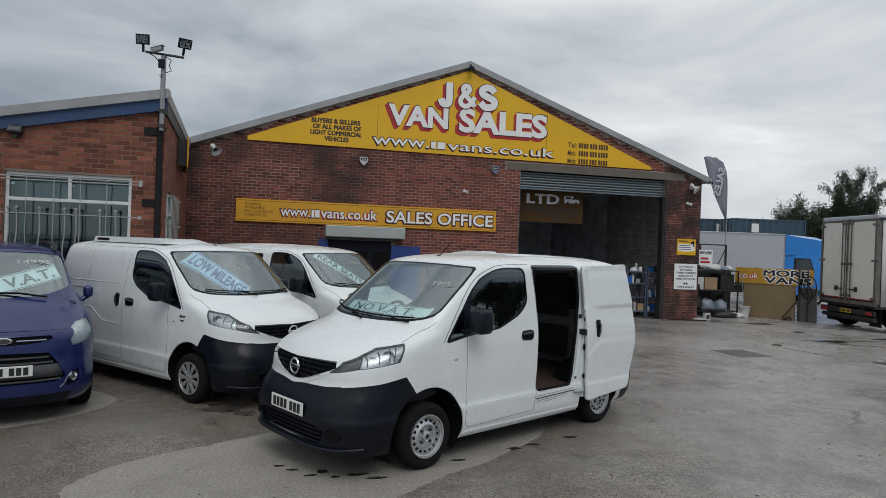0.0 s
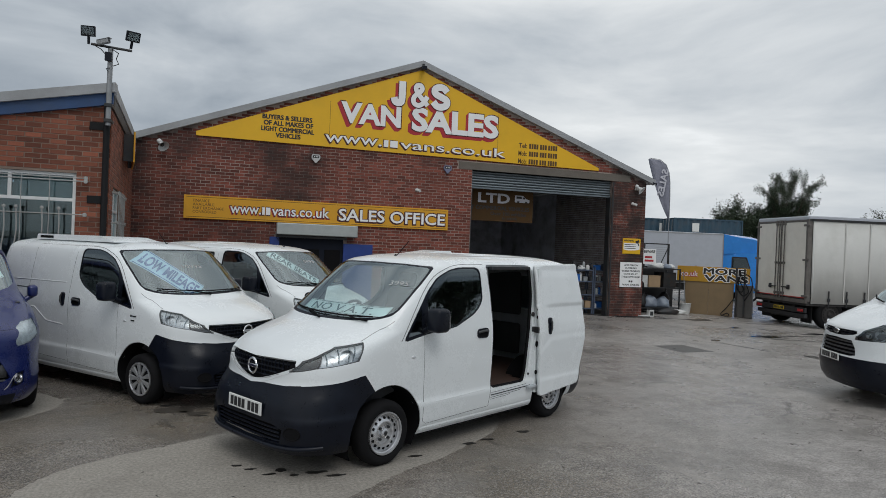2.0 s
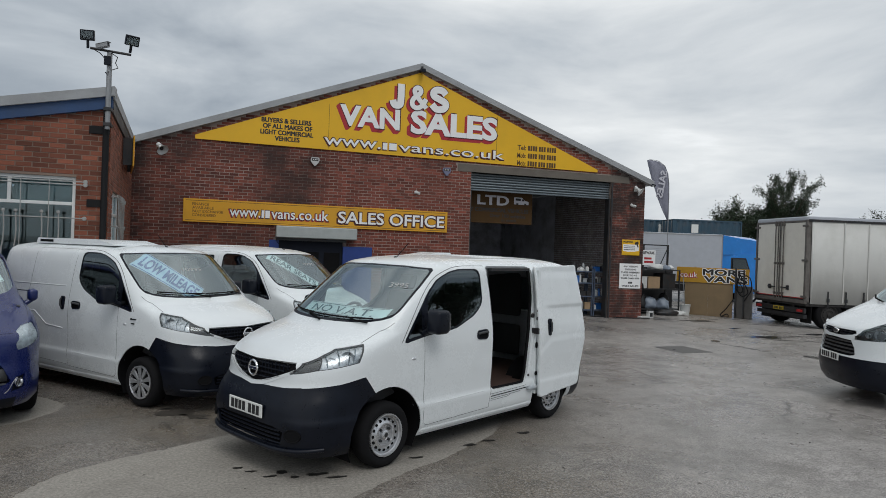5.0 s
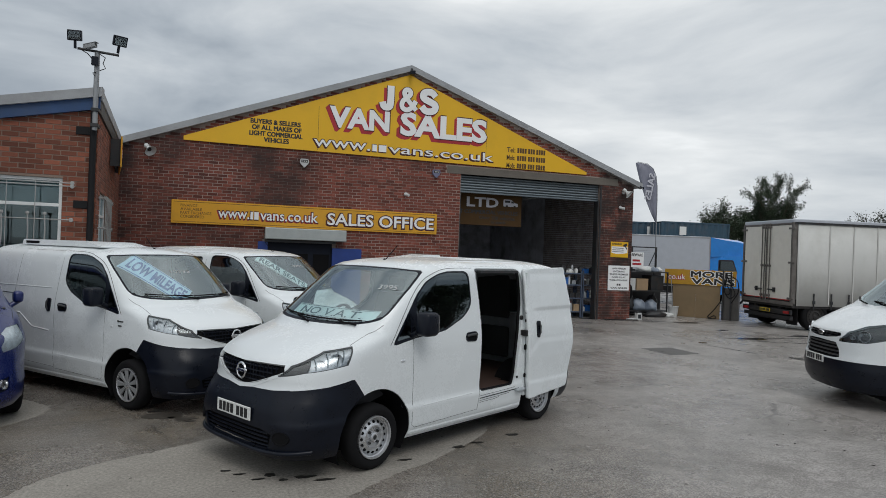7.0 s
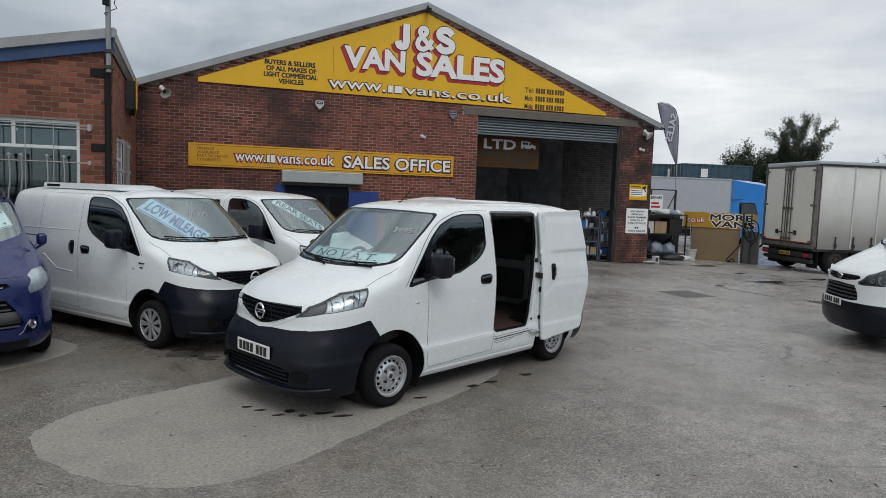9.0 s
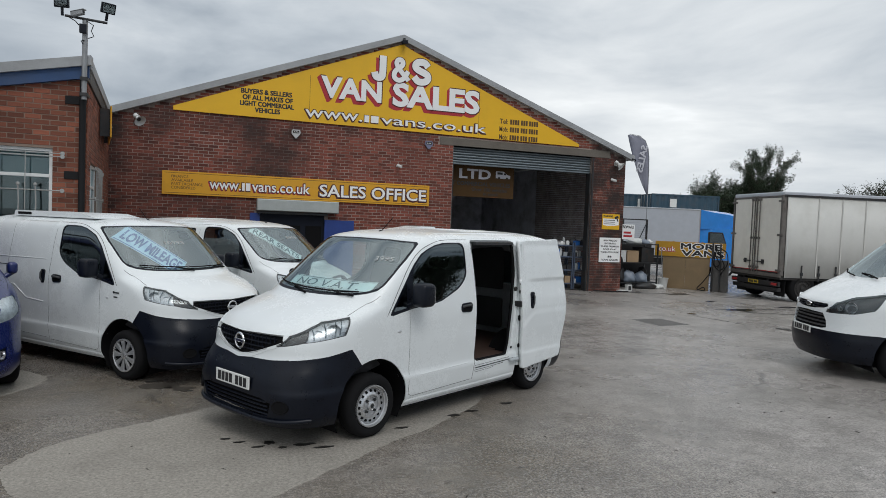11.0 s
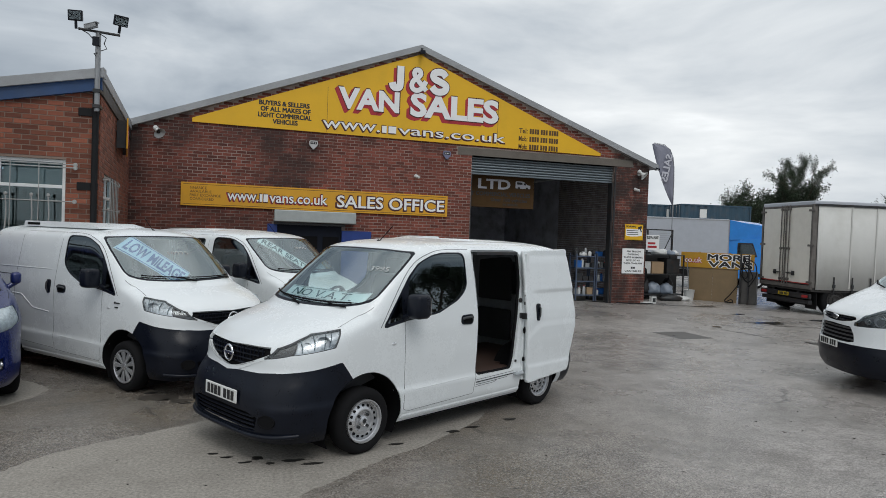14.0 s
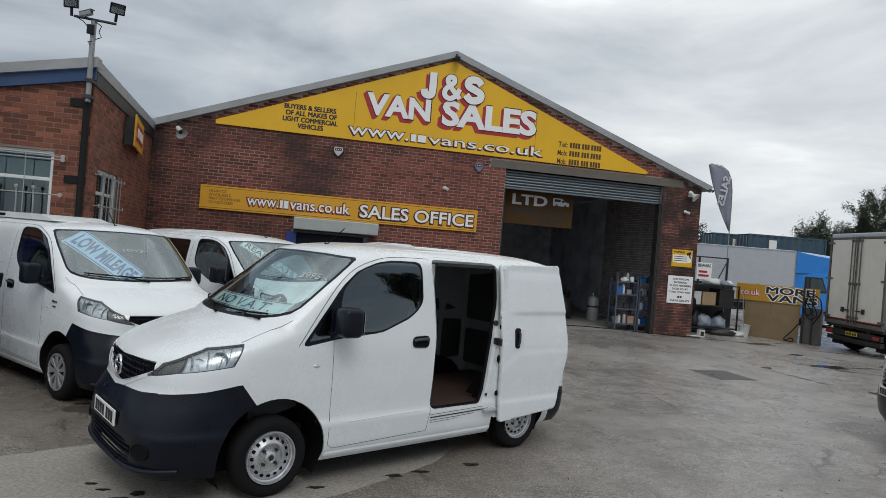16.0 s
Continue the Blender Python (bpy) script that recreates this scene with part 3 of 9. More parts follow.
# ---- main building: a brick hall with a gable front ----
FY = 17.82
GX0, GX1, APX = -2.6, 12.75, 5.03
EAVE, APEX = 4.30, 7.08
LIFT = 0.14
OPX0, OPX1, OPZ = 6.70, 11.48, 4.32


def roof_z(x):
    """Height of the gable wall's top."""
    return APEX - (0.387 if x < APX else 0.360) * abs(x - APX)


hall = thing("wall_front", "soot-stained red brick gable wall of the sales hall", "wall", kind="structure")
bm = bmesh.new()
prism(bm, [(GX0, 0), (OPX0, 0), (OPX0, OPZ), (OPX1, OPZ), (OPX1, 0), (GX1, 0), (GX1, EAVE + 0.08), (APX, APEX + 0.08), (GX0, roof_z(GX0) + 0.08 + LIFT)], FY, FY + 0.30)
finish(bm)
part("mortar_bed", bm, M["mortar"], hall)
bm = bmesh.new()
prism(bm, round_poly([(-1.35, 3.42), (-1.15, 4.02), (-0.3, 4.20), (0.35, 4.05), (0.75, 3.6), (0.45, 3.3), (-0.6, 3.25)], 0.2), FY - 0.0035, FY + 0.05)
part("repointed_bed", finish(bm), M["mortar_pale"], hall, "pale repointed joints")

BL, BH, BJ = 0.227, 0.0715, 0.0115
DOORX0, DOORX1, DOORZ = 1.12, 3.05, 2.18


def brick_rows(x0, x1, z0, z1, holes, top=None):
    """Places of the bricks of a stretcher-bond wall: centre x, centre z and length."""
    rnd = random.Random(5)
    row, z = 0, z0
    while z + BH < z1:
        x = x0 - (BL + BJ) * (0.5 if row % 2 else 0.0)
        while x < x1:
            spans = [(max(x, x0), min(x + BL, x1))]
            for h in holes:
                if z + BH > h[2] and z < h[3]:
                    spans = [q for a, b in spans for q in ((a, min(b, h[0] - 0.004)), (max(a, h[1] + 0.004), b)) if q[1] > q[0]]
            for a, b in spans:
                if b - a > 0.03 and not (top and z + BH > min(top(a), top(b))):
                    yield (a + b) / 2, z + BH / 2, b - a, rnd.uniform(0.004, 0.008)
            x += BL + BJ
        z += BH + BJ
        row += 1


def joined_bricks(rows, face_y, m=None):
    vs, fs = [], []
    for cx, cz, ln, pr in rows:
        a, b, c, d = cx - ln / 2, cx + ln / 2, cz - BH / 2, cz + BH / 2
        y, yb = face_y - pr, face_y + 0.003
        e = 0.003
        i = len(vs)
        vs += [(a + e, y, c + e), (b - e, y, c + e), (b - e, y, d - e), (a + e, y, d - e), (a, yb, c), (b, yb, c), (b, yb, d), (a, yb, d)]
        fs += [(i, i + 1, i + 2, i + 3), (i + 4, i + 5, i + 1, i), (i + 5, i + 6, i + 2, i + 1), (i + 6, i + 7, i + 3, i + 2), (i + 7, i + 4, i, i + 3)]
    if m is not None:
        vs = [tuple(m @ Vector(v)) for v in vs]
    me = bpy.data.meshes.new("bricks")
    me.from_pydata(vs, [], fs)
    return me


holes = [(OPX0, OPX1, -1, OPZ + 0.22), (DOORX0, DOORX1, -1, DOORZ), (OPX0 - 0.45, GX1 - 0.6, OPZ, OPZ + 0.24)]
hall_near, hall_rest = [], []
for q in brick_rows(GX0, GX1, 0.01, 7.0, holes, lambda x: roof_z(x) + 0.09 + LIFT * max(0.0, (APX - x) / (APX - GX0))):
    (hall_near if 3.4 < q[0] < 6.6 and 3.15 < q[1] < 4.3 and len(hall_near) < 300 or 6.05 < q[0] < 6.68 and q[1] < 3.15 and len(hall_near) < 100 else hall_rest).append(q)
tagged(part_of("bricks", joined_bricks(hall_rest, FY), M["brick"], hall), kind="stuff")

# the grey concrete lintel over the gateway, and the roof's edge
part("lintel", boxes((OPX0 - 0.43, GX1 - 0.62, FY - 0.015, FY + 0.28, OPZ, OPZ + 0.22), bev=0.006), M["lintel"], hall, "stained grey concrete lintel")
for sx, nm in ((-1, "roof_edge"), (1, "roof_edge")):
    xe = GX0 - 0.1 if sx < 0 else GX1 + 0.25
    za, ze = APEX - 0.015, roof_z(xe) + (LIFT if sx < 0 else 0.0)
    bm = bmesh.new()
    prism(bm, [(APX, za + 0.07), (xe, ze + 0.07), (xe, ze + 0.24), (APX, za + 0.24)], FY - 0.14, FY + 0.02)
    finish(bm)
    part(nm, bm, M["fascia"], hall, "grey metal verge trim")

roof = thing("roof", "grey sheet roof of the sales hall", "roof", kind="structure")
for sx in (-1, 1):
    xe = GX0 - 0.1 if sx < 0 else GX1 + 0.25
    ze = roof_z(xe) + (LIFT if sx < 0 else 0.0)
    bm = bmesh.new()
    prism(bm, [(APX, APEX + 0.1), (xe, ze + 0.1), (xe, ze + 0.2), (APX, APEX + 0.2)], FY + 0.02, FY + 14)
    finish(bm)
    part("roof_slope", bm, M["fascia"], roof)

# the hall's inside
IY = FY + 11.0
inner = thing("wall_inside", "sooty inside walls of the workshop", "wall", kind="structure")
part("side_wall", boxes((GX1 - 0.3, GX1, FY + 0.3, IY, 0, EAVE + 0.05)), M["inside"], inner)
part("back_wall", finish(prism(bmesh.new(), [(GX0, 0), (GX1, 0), (GX1, EAVE + 0.05), (APX, APEX), (GX0, roof_z(GX0))], IY, IY + 0.3)), M["inside"], inner)
part("partition", boxes((OPX0 - 0.35, OPX0 - 0.15, FY + 0.3, IY, 0, 6.4)), M["inside"], inner)
part("outer_wall", boxes((GX0, GX0 + 0.3, FY + 0.3, IY, 0, 4.4)), M["inside"], inner)
tagged(part("floor", boxes((OPX0 - 0.1, GX1 - 0.3, FY + 0.3, IY, 0.0, 0.012)), M["concrete"]), "oil-darkened concrete workshop floor", "floor", kind="structure")
rows = list(brick_rows(0.0, 5.2, 0.05, 4.3, []))
side_m = Matrix.Translation((GX1 - 0.3, FY + 0.3, 0)) @ Matrix.Rotation(radians(-90), 4, 'Z') @ Matrix.Translation((-5.2, 0, 0))
tagged(part_of("bricks", joined_bricks(rows, 0.0, side_m), M["soot"], inner), kind="stuff")

fin = thing("security_camera", "small dark camera under the roof's peak", "camera", pose(APX, FY - 0.14, APEX + 0.02))
part("housing", boxes((-0.07, 0.07, -0.16, 0.0, -0.10, 0.02), bev=0.015), M["black"], fin)
part("bracket", boxes((-0.03, 0.03, -0.04, 0.02, 0.02, 0.10)), M["dark_steel"], fin)

# gable sign
sign = thing("gable_sign", "large yellow gable sign with white red-shadowed letters", "sign")
SY = FY - 0.05
bm = bmesh.new()
prism(bm, [(-0.97, 4.64), (10.93, 4.60), (10.93, 4.68), (APX + 0.25, roof_z(APX + 0.25) - 0.06), (APX, APEX - 0.03), (APX - 0.15, roof_z(APX - 0.15) - 0.03), (-0.97, roof_z(-0.97) - 0.015)], SY, FY - 0.012)
finish(bm)
part("sheet", bm, M["yellow"], sign)
for x in (2.45, 7.45):
    part("sheet_joint", boxes((x, x + 0.008, SY - 0.002, SY, 4.66, roof_z(x) - 0.2)), M["brown_ink"], sign)


def outlined(text, parent, x0, x1, z0, z1, y, bold, edge, rim_mat, drop=0.0, drop_mat=None, bold_edge=None):
    """White heavy letters with a thin dark rim and, where asked, a block shadow down to one side."""
    be = bold_edge or bold
    if drop:
        for j in range(5, 0, -1):
            d = drop * j / 5
            lettering(text, drop_mat, parent, x0 - edge - d, x1 + edge - d, z0 - edge - d, z1 + edge - d, y - 0.0012 * (5 - j), be, 0.002, "letter_shadow")
    lettering(text, rim_mat, parent, x0 - edge, x1 + edge, z0 - edge, z1 + edge, y - 0.0075, be, 0.002, "letter_rim")
    lettering(text, M["sign_white"], parent, x0, x1, z0, z1, y - 0.011, bold, 0.004, "letters")


outlined("VAN", sign, 2.74, 4.45, 5.33, 5.92, SY, 0.040, 0.028, M["maroon"], 0.085, M["red"])
outlined("SALES", sign, 4.77, 7.46, 5.28, 5.97, SY, 0.040, 0.028, M["maroon"], 0.085, M["red"])


def ribbon(bm, pts, half, y, dx, dz):
    """A flat band along points, smoothed to a curve, of even width."""
    crv = [Vector(p) for p in pts]
    for _ in range(3):
        nxt = [crv[0]]
        for p, q in zip(crv, crv[1:]):
            nxt += [p.lerp(q, 0.25), p.lerp(q, 0.75)]
        crv = nxt + [crv[-1]]
    vs, n = [], len(crv)
    for i, p in enumerate(crv):
        d = (crv[min(n - 1, i + 1)] - crv[max(0, i - 1)]).normalized()
        o = Vector((-d.y, d.x)) * half
        vs.append([bm.verts.new((p.x + k * o.x + dx, yy - 0.012 * i / n, p.y + k * o.y + dz)) for k, yy in ((1, y), (-1, y), (-1, y - 0.02), (1, y - 0.02))])
    for a, b in zip(vs, vs[1:]):
        for i in range(4):
            bm.faces.new((a[i], a[(i + 1) % 4], b[(i + 1) % 4], b[i]))
    bm.faces.new(vs[0])
    bm.faces.new(vs[-1][::-1])


def initials(material, y, grow, dx, dz, nm):
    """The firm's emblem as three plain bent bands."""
    specs = [[(4.46, 6.66), (4.46, 6.14), (4.42, 6.04), (4.26, 6.04), (4.22, 6.18)],
             [(5.22, 6.04), (4.84, 6.44), (4.88, 6.60), (5.02, 6.60), (5.06, 6.46), (4.80, 6.28), (4.78, 6.08), (4.94, 6.00), (5.10, 6.10), (5.20, 6.30)],
             [(5.80, 6.49), (5.68, 6.62), (5.44, 6.59), (5.40, 6.42), (5.62, 6.33), (5.82, 6.25), (5.78, 6.07), (5.52, 6.02), (5.38, 6.17)]]
    for k, pts in enumerate(specs):
        bm = bmesh.new()
        ribbon(bm, pts, (0.068 if k == 1 else 0.098) + grow, y, dx, dz)
        finish(bm)
        part(nm, bm, material, sign)


initials(M["red"], SY + 0.016, 0.030, -0.07, -0.07, "emblem_shadow")
initials(M["maroon"], SY + 0.006, 0.022, 0, 0, "emblem_rim")
initials(M["sign_white"], SY - 0.006, 0.0, 0, 0, "emblem")
for i, (tx, za, zb, xa, xb) in enumerate((("BUYERS & SELLERS", 5.27, 5.39, 0.62, 1.92), ("OF ALL MAKES OF", 5.11, 5.23, 0.66, 1.95), ("LIGHT COMMERCIAL", 4.95, 5.07, 0.60, 1.98), ("VEHICLES", 4.79, 4.91, 0.98, 1.62))):
    heavy(tx, M["ink"], sign, xa + 0.05, xb + 0.05, za - 0.03, zb - 0.03, SY, 0.007)
# the web address, its firm's initials as bars, and the telephone lines with bars for figures
for tx, xa, xb, za, zb in (("www.", 2.34, 3.92, 4.76, 4.96), ("vans.co.uk", 4.46, 7.70, 4.75, 5.00)):
    outlined(tx, sign, xa, xb, za, zb, SY, 0.004, 0.022, M["maroon"], 0.022, M["maroon"], 0.024)
bars([0.6, 1], M["maroon"], sign, 3.94, 4.42, 4.735, 4.965, SY, "bar", 0.010)
bars([0.6, 1], M["sign_white"], sign, 3.96, 4.42, 4.76, 4.95, SY - 0.010, "bar", 0.005)
for i, tx in enumerate(("Tel:", "Mob:", "Mob:")):
    z = 5.19 - i * 0.235
    lettering(tx, M["brown_ink"], sign, 8.14, 8.42, z - 0.10, z + 0.05, SY, 0.02, 0.004)
    bars([1, 1, 1, 1, -0.5, 1, 1, 1, -0.4, 1, 1, 1, 1], M["brown_ink"], sign, 8.48, 9.45, z - 0.10, z + 0.05, SY, "bar", 0.004)

# office sign
osign = thing("office_sign", "long orange sales office sign board", "sign")
part("board", boxes((-1.20, 5.98, FY - 0.06, FY - 0.012, 2.49, 3.09), bev=0.005), M["orange"], osign)
part("frame_line", boxes((-1.14, 5.92, FY - 0.062, FY - 0.06, 2.53, 2.54), (-1.14, 5.92, FY - 0.062, FY - 0.06, 3.04, 3.05)), M["brown_ink"], osign)
outlined("SALES OFFICE", osign, 2.79, 5.88, 2.62, 2.95, FY - 0.06, 0.018, 0.028, M["maroon"], 0.018, M["maroon"], 0.055)
for tx, xa, xb, za, zb in (("www.", -0.06, 0.72, 2.67, 2.85), ("vans.co.uk", 1.0, 2.53, 2.66, 2.93)):
    outlined(tx, osign, xa, xb, za, zb, FY - 0.06, 0.012, 0.026, M["maroon"], 0.018, M["red"], 0.045)
bars([0.6, 1], M["maroon"], osign, 0.72, 0.98, 2.645, 2.89, FY - 0.06, "bar", 0.010)
bars([0.6, 1], M["sign_white"], osign, 0.74, 0.98, 2.67, 2.87, FY - 0.070, "bar", 0.005)
for tx, z in (("FINANCE", 2.955), ("AVAILABLE", 2.86), ("PART EXCHANGE", 2.765), ("CONSIDERED", 2.67)):
    lettering(tx, M["brown_ink"], osign, -0.98, -0.98 + 0.058 * len(tx), z - 0.035, z + 0.035, FY - 0.06, 0.0, 0.003)

# roller shutter over the gateway
rs = thing("roller_shutter", "grey galvanised roller shutter, rolled up", "shutter")
for i in range(6):
    z = 3.84 + i * 0.08
    bm = bmesh.new()
    prism(bm, [(FY + 0.15, z), (FY + 0.135, z + 0.01), (FY + 0.11, z + 0.02), (FY + 0.10, z + 0.04), (FY + 0.11, z + 0.06), (FY + 0.135, z + 0.072), (FY + 0.15, z + 0.078)], OPX0, OPX1, Matrix(((0, 1, 0, 0), (1, 0, 0, 0), (0, 0, 1, 0), (0, 0, 0, 1))))
    part("slat", finish(bm), M["shutter"], rs)
part("bottom_rail", boxes((OPX0, OPX1, FY + 0.09, FY + 0.16, 3.79, 3.84), bev=0.006), M["shutter"], rs)
part("guide", boxes((OPX0, OPX0 + 0.06, FY + 0.08, FY + 0.18, 0, 3.8)), M["dark_steel"], rs)
part("guide", boxes((OPX1 + 0.005, OPX1 + 0.06, FY - 0.03, FY - 0.012, 0, 4.3), (OPX1 - 0.05, OPX1, FY + 0.02, FY + 0.25, 0, 3.8)), M["dark_steel"], rs, "sooty dark steel door guide")

# office doorway
od = thing("office_door", "office doorway with rolled-up shutter and blue frame", "door")
part("shutter_box", boxes((1.13, 3.30, FY - 0.28, FY - 0.01, 2.17, 2.48), bev=0.02), M["shutter_box"], od, "pale steel shutter housing")
leaf = part("door_leaf", boxes((DOORX0 + 0.1, DOORX1 - 0.1, FY - 0.006, FY + 0.05, 0.0, DOORZ - 0.03)), M["slate"], od, "dark slate door")
DW = (DOORX1 - DOORX0 - 0.2) / 3
for i in range(3):
    xa = DOORX0 + 0.1 + DW * i
    part("door_panel", boxes((xa + 0.07, xa + DW - 0.07, FY - 0.018, FY - 0.006, 1.10, 1.80), bev=0.005), M["gap"], leaf, "dark glazed panel")
part("track", boxes((DOORX0 + 0.02, DOORX1 - 0.02, FY - 0.16, FY - 0.02, DOORZ - 0.09, DOORZ - 0.03), bev=0.006), M["dark_steel"], od, "dark steel shutter track")
part("frame", boxes((DOORX0 - 0.15, DOORX0 + 0.1, FY - 0.08, FY + 0.02, 0, 2.1), (DOORX1 - 0.1, DOORX1 + 0.72, FY - 0.10, FY - 0.012, 0, 1.98)), M["blue_door"], od, "blue steel frame")


# ---- vehicles: a hull of level slices, cut along the outlines of its panels ----
def hull(spec):
    """Half of a van's skin (y >= 0): level slices, each a plan curve round the nose, along the flank and round the tail."""
    bm = bmesh.new()
    zs = spec["levels"]
    rows = []
    for z in zs:
        xf, xs, n = lerp_table(spec["nose"], z), lerp_table(spec["shoulder"], z), lerp_table(spec["nose_n"], z)
        w, xr = lerp_table(spec["width"], z), lerp_table(spec["tail"], z)
        rr = min(spec.get("corner", 0.14), w * 0.5)
        pts = []
        for i in range(29):
            a = radians(90) * i / 28
            y = w * math.sin(a) ** (2 / n)
            x = xs + (xf - xs) * max(0.0, math.cos(a)) ** (2 / n)
            pts.append((x, y))
        k = 36
        for i in range(1, k + 1):
            x = xs + (xr + rr - xs) * i / k
            bow = 0.0
            if i > k * 0.6:
                bow = 0.03 * ((i / k - 0.6) / 0.4) ** 2
            pts.append((x, w - bow * min(1, w / 0.5)))
        wl_ = pts[-1][1]
        for i in range(1, 11):
            a = radians(90) * i / 10
            pts.append((xr + rr - rr * math.sin(a) ** 0.7, wl_ * 1.0 - (wl_ - max(0.0, wl_ - rr)) * (1 - math.cos(a) ** 0.7)))
        pts += [(xr - 0.012, max(0.0, wl_ - rr) * 0.5), (xr - 0.018, 0.0)]
        rows.append([bm.verts.new((x, y, z)) for x, y in pts])
    for a, b in zip(rows, rows[1:]):
        for i in range(len(a) - 1):
            bm.faces.new((a[i], a[i + 1], b[i + 1], b[i]))
    return bm


def knife(bm, poly, ax, cond):
    """Cuts the skin along a polygon seen along the remaining axis."""
    k = len(poly)
    i, j = ax
    for e in range(k):
        p, q = poly[e], poly[(e + 1) % k]
        lo = (min(p[0], q[0]) - 1e-3, min(p[1], q[1]) - 1e-3)
        hi = (max(p[0], q[0]) + 1e-3, max(p[1], q[1]) + 1e-3)
        no = Vector((0, 0, 0))
        no[i], no[j] = -(q[1] - p[1]), q[0] - p[0]
        if no.length < 1e-7:
            continue
        co = Vector((0, 0, 0))
        co[i], co[j] = p
        geom = set()
        for fc in bm.faces:
            us, vs = [v.co[i] for v in fc.verts], [v.co[j] for v in fc.verts]
            if max(us) < lo[0] or min(us) > hi[0] or max(vs) < lo[1] or min(vs) > hi[1]:
                continue
            if not cond(fc.calc_center_median()):
                continue
            ds = [(v.co - co).dot(no) for v in fc.verts]
            if min(ds) < 0 < max(ds):
                geom.add(fc)
                geom.update(fc.edges)
                geom.update(fc.verts)
        if geom:
            bmesh.ops.bisect_plane(bm, geom=list(geom), plane_co=co, plane_no=no, dist=1e-4)


class Skin:
    """The uncut hull, asked for its smooth normal at any place."""

    def __init__(self, bm):
        ref = bm.copy()
        bmesh.ops.recalc_face_normals(ref, faces=ref.faces)
        probe = max(ref.faces, key=lambda fc: fc.calc_center_median().y)
        if probe.normal.y < 0:
            bmesh.ops.reverse_faces(ref, faces=ref.faces[:])
        bmesh.ops.triangulate(ref, faces=ref.faces[:])
        ref.normal_update()
        for v in ref.verts:
            if abs(v.co.y) < 1e-4:
                nn = Vector((v.normal.x, 0, v.normal.z))
                v.normal = nn.normalized() if nn.length > 1e-6 else Vector((0, 0, 1))
        ref.faces.ensure_lookup_table()
        self.ref, self.tree = ref, BVHTree.FromBMesh(ref)

    def at(self, co):
        loc, no, idx, dist = self.tree.find_nearest(co)
        vs = self.ref.faces[idx].verts
        w = poly_3d_calc([v.co for v in vs], loc)
        out = vs[0].normal * w[0] + vs[1].normal * w[1] + vs[2].normal * w[2]
        return out.normalized() if out.length > 1e-6 else no


def cut_hull(spec):
    """Region numbers are kept as the faces' material index, in the order of spec['regions'], a later one over an earlier one."""
    bm = hull(spec)
    skin = Skin(bm)
    if "split_y" in spec:
        bmesh.ops.bisect_plane(bm, geom=bm.faces[:] + bm.edges[:] + bm.verts[:], plane_co=(0, spec["split_y"], 0), plane_no=(0, 1, 0), dist=1e-4)
    for name, ax, poly, cond in spec["regions"]:
        knife(bm, poly, ax, cond)
    for fc in bm.faces:
        c = fc.calc_center_median()
        fc.material_index = 0
        for r, (name, ax, poly, cond) in enumerate(spec["regions"]):
            if cond(c) and inside(poly, c[ax[0]], c[ax[1]]):
                fc.material_index = r + 1
    bmesh.ops.recalc_face_normals(bm, faces=bm.faces)
    probe = max(bm.faces, key=lambda fc: fc.calc_center_median().y)
    if probe.normal.y < 0:
        bmesh.ops.reverse_faces(bm, faces=bm.faces[:])
    return bm, {v: skin.at(v.co) for v in bm.verts}


def shell(name, src, picks, material, parent, label="", push=0.0, rim=0.0):
    """A panel out of the cut skin. picks: (regions, side) pairs; it keeps the hull's smooth normals, and its open edges turn inwards by rim."""
    bm, normals = src
    vs, fs, ns, index = [], [], [], {}
    edges = {}
    for ids, s in picks:
        for fc in bm.faces:
            if fc.material_index not in ids:
                continue
            face = []
            for v in fc.verts:
                key = (v.index, s) if abs(v.co.y) > 2e-4 else (v.index, 0)
                if key not in index:
                    n = normals[v]
                    co = v.co - n * push
                    index[key] = len(vs)
                    vs.append(Vector((co.x, co.y * s, co.z)))
                    ns.append(Vector((n.x, n.y * s, n.z)))
                face.append(index[key])
            if s < 0:
                face.reverse()
            if len(set(face)) < 3:
                continue
            fs.append(face)
            for i, j in zip(face, face[1:] + face[:1]):
                edges[(i, j)] = edges.get((i, j), 0) + 1
    if rim:
        for (i, j) in list(edges):
            if (j, i) in edges:
                continue
            p, q = vs[i], vs[j]
            k = len(vs)
            side = (q - p).cross(ns[i] + ns[j])
            side = side.normalized() if side.length > 1e-9 else Vector((0, 0, 1))
            vs += [p.copy(), q.copy(), q - ns[j] * rim, p - ns[i] * rim]
            ns += [side] * 4
            fs.append([k + 1, k, k + 3, k + 2])
    me = bpy.data.meshes.new(name)
    me.from_pydata([tuple(v) for v in vs], [], fs)
    me.polygons.foreach_set("use_smooth", [True] * len(me.polygons))
    me.normals_split_custom_set_from_vertices([tuple(n) for n in ns])
    return part_of(name, me, material, parent, label)


def seam(parent, spec, pts, s, r=0.0026, name="panel_seam", plane="xz"):
    """A fine dark joint line laid into the skin along points in side view."""
    fine = []
    for p, q in zip(pts, pts[1:]):
        n = max(2, int((Vector(q) - Vector(p)).length / 0.06))
        fine += [Vector(p).lerp(Vector(q), i / n) for i in range(n)]
    fine.append(Vector(pts[-1]))
    out = []
    for c in fine:
        out.append((c.x, s * side_y(spec, c.x, c.y), c.y))
    return part(name, tube(bmesh.new(), out, r * 0.72, 6), M["seam"], parent)


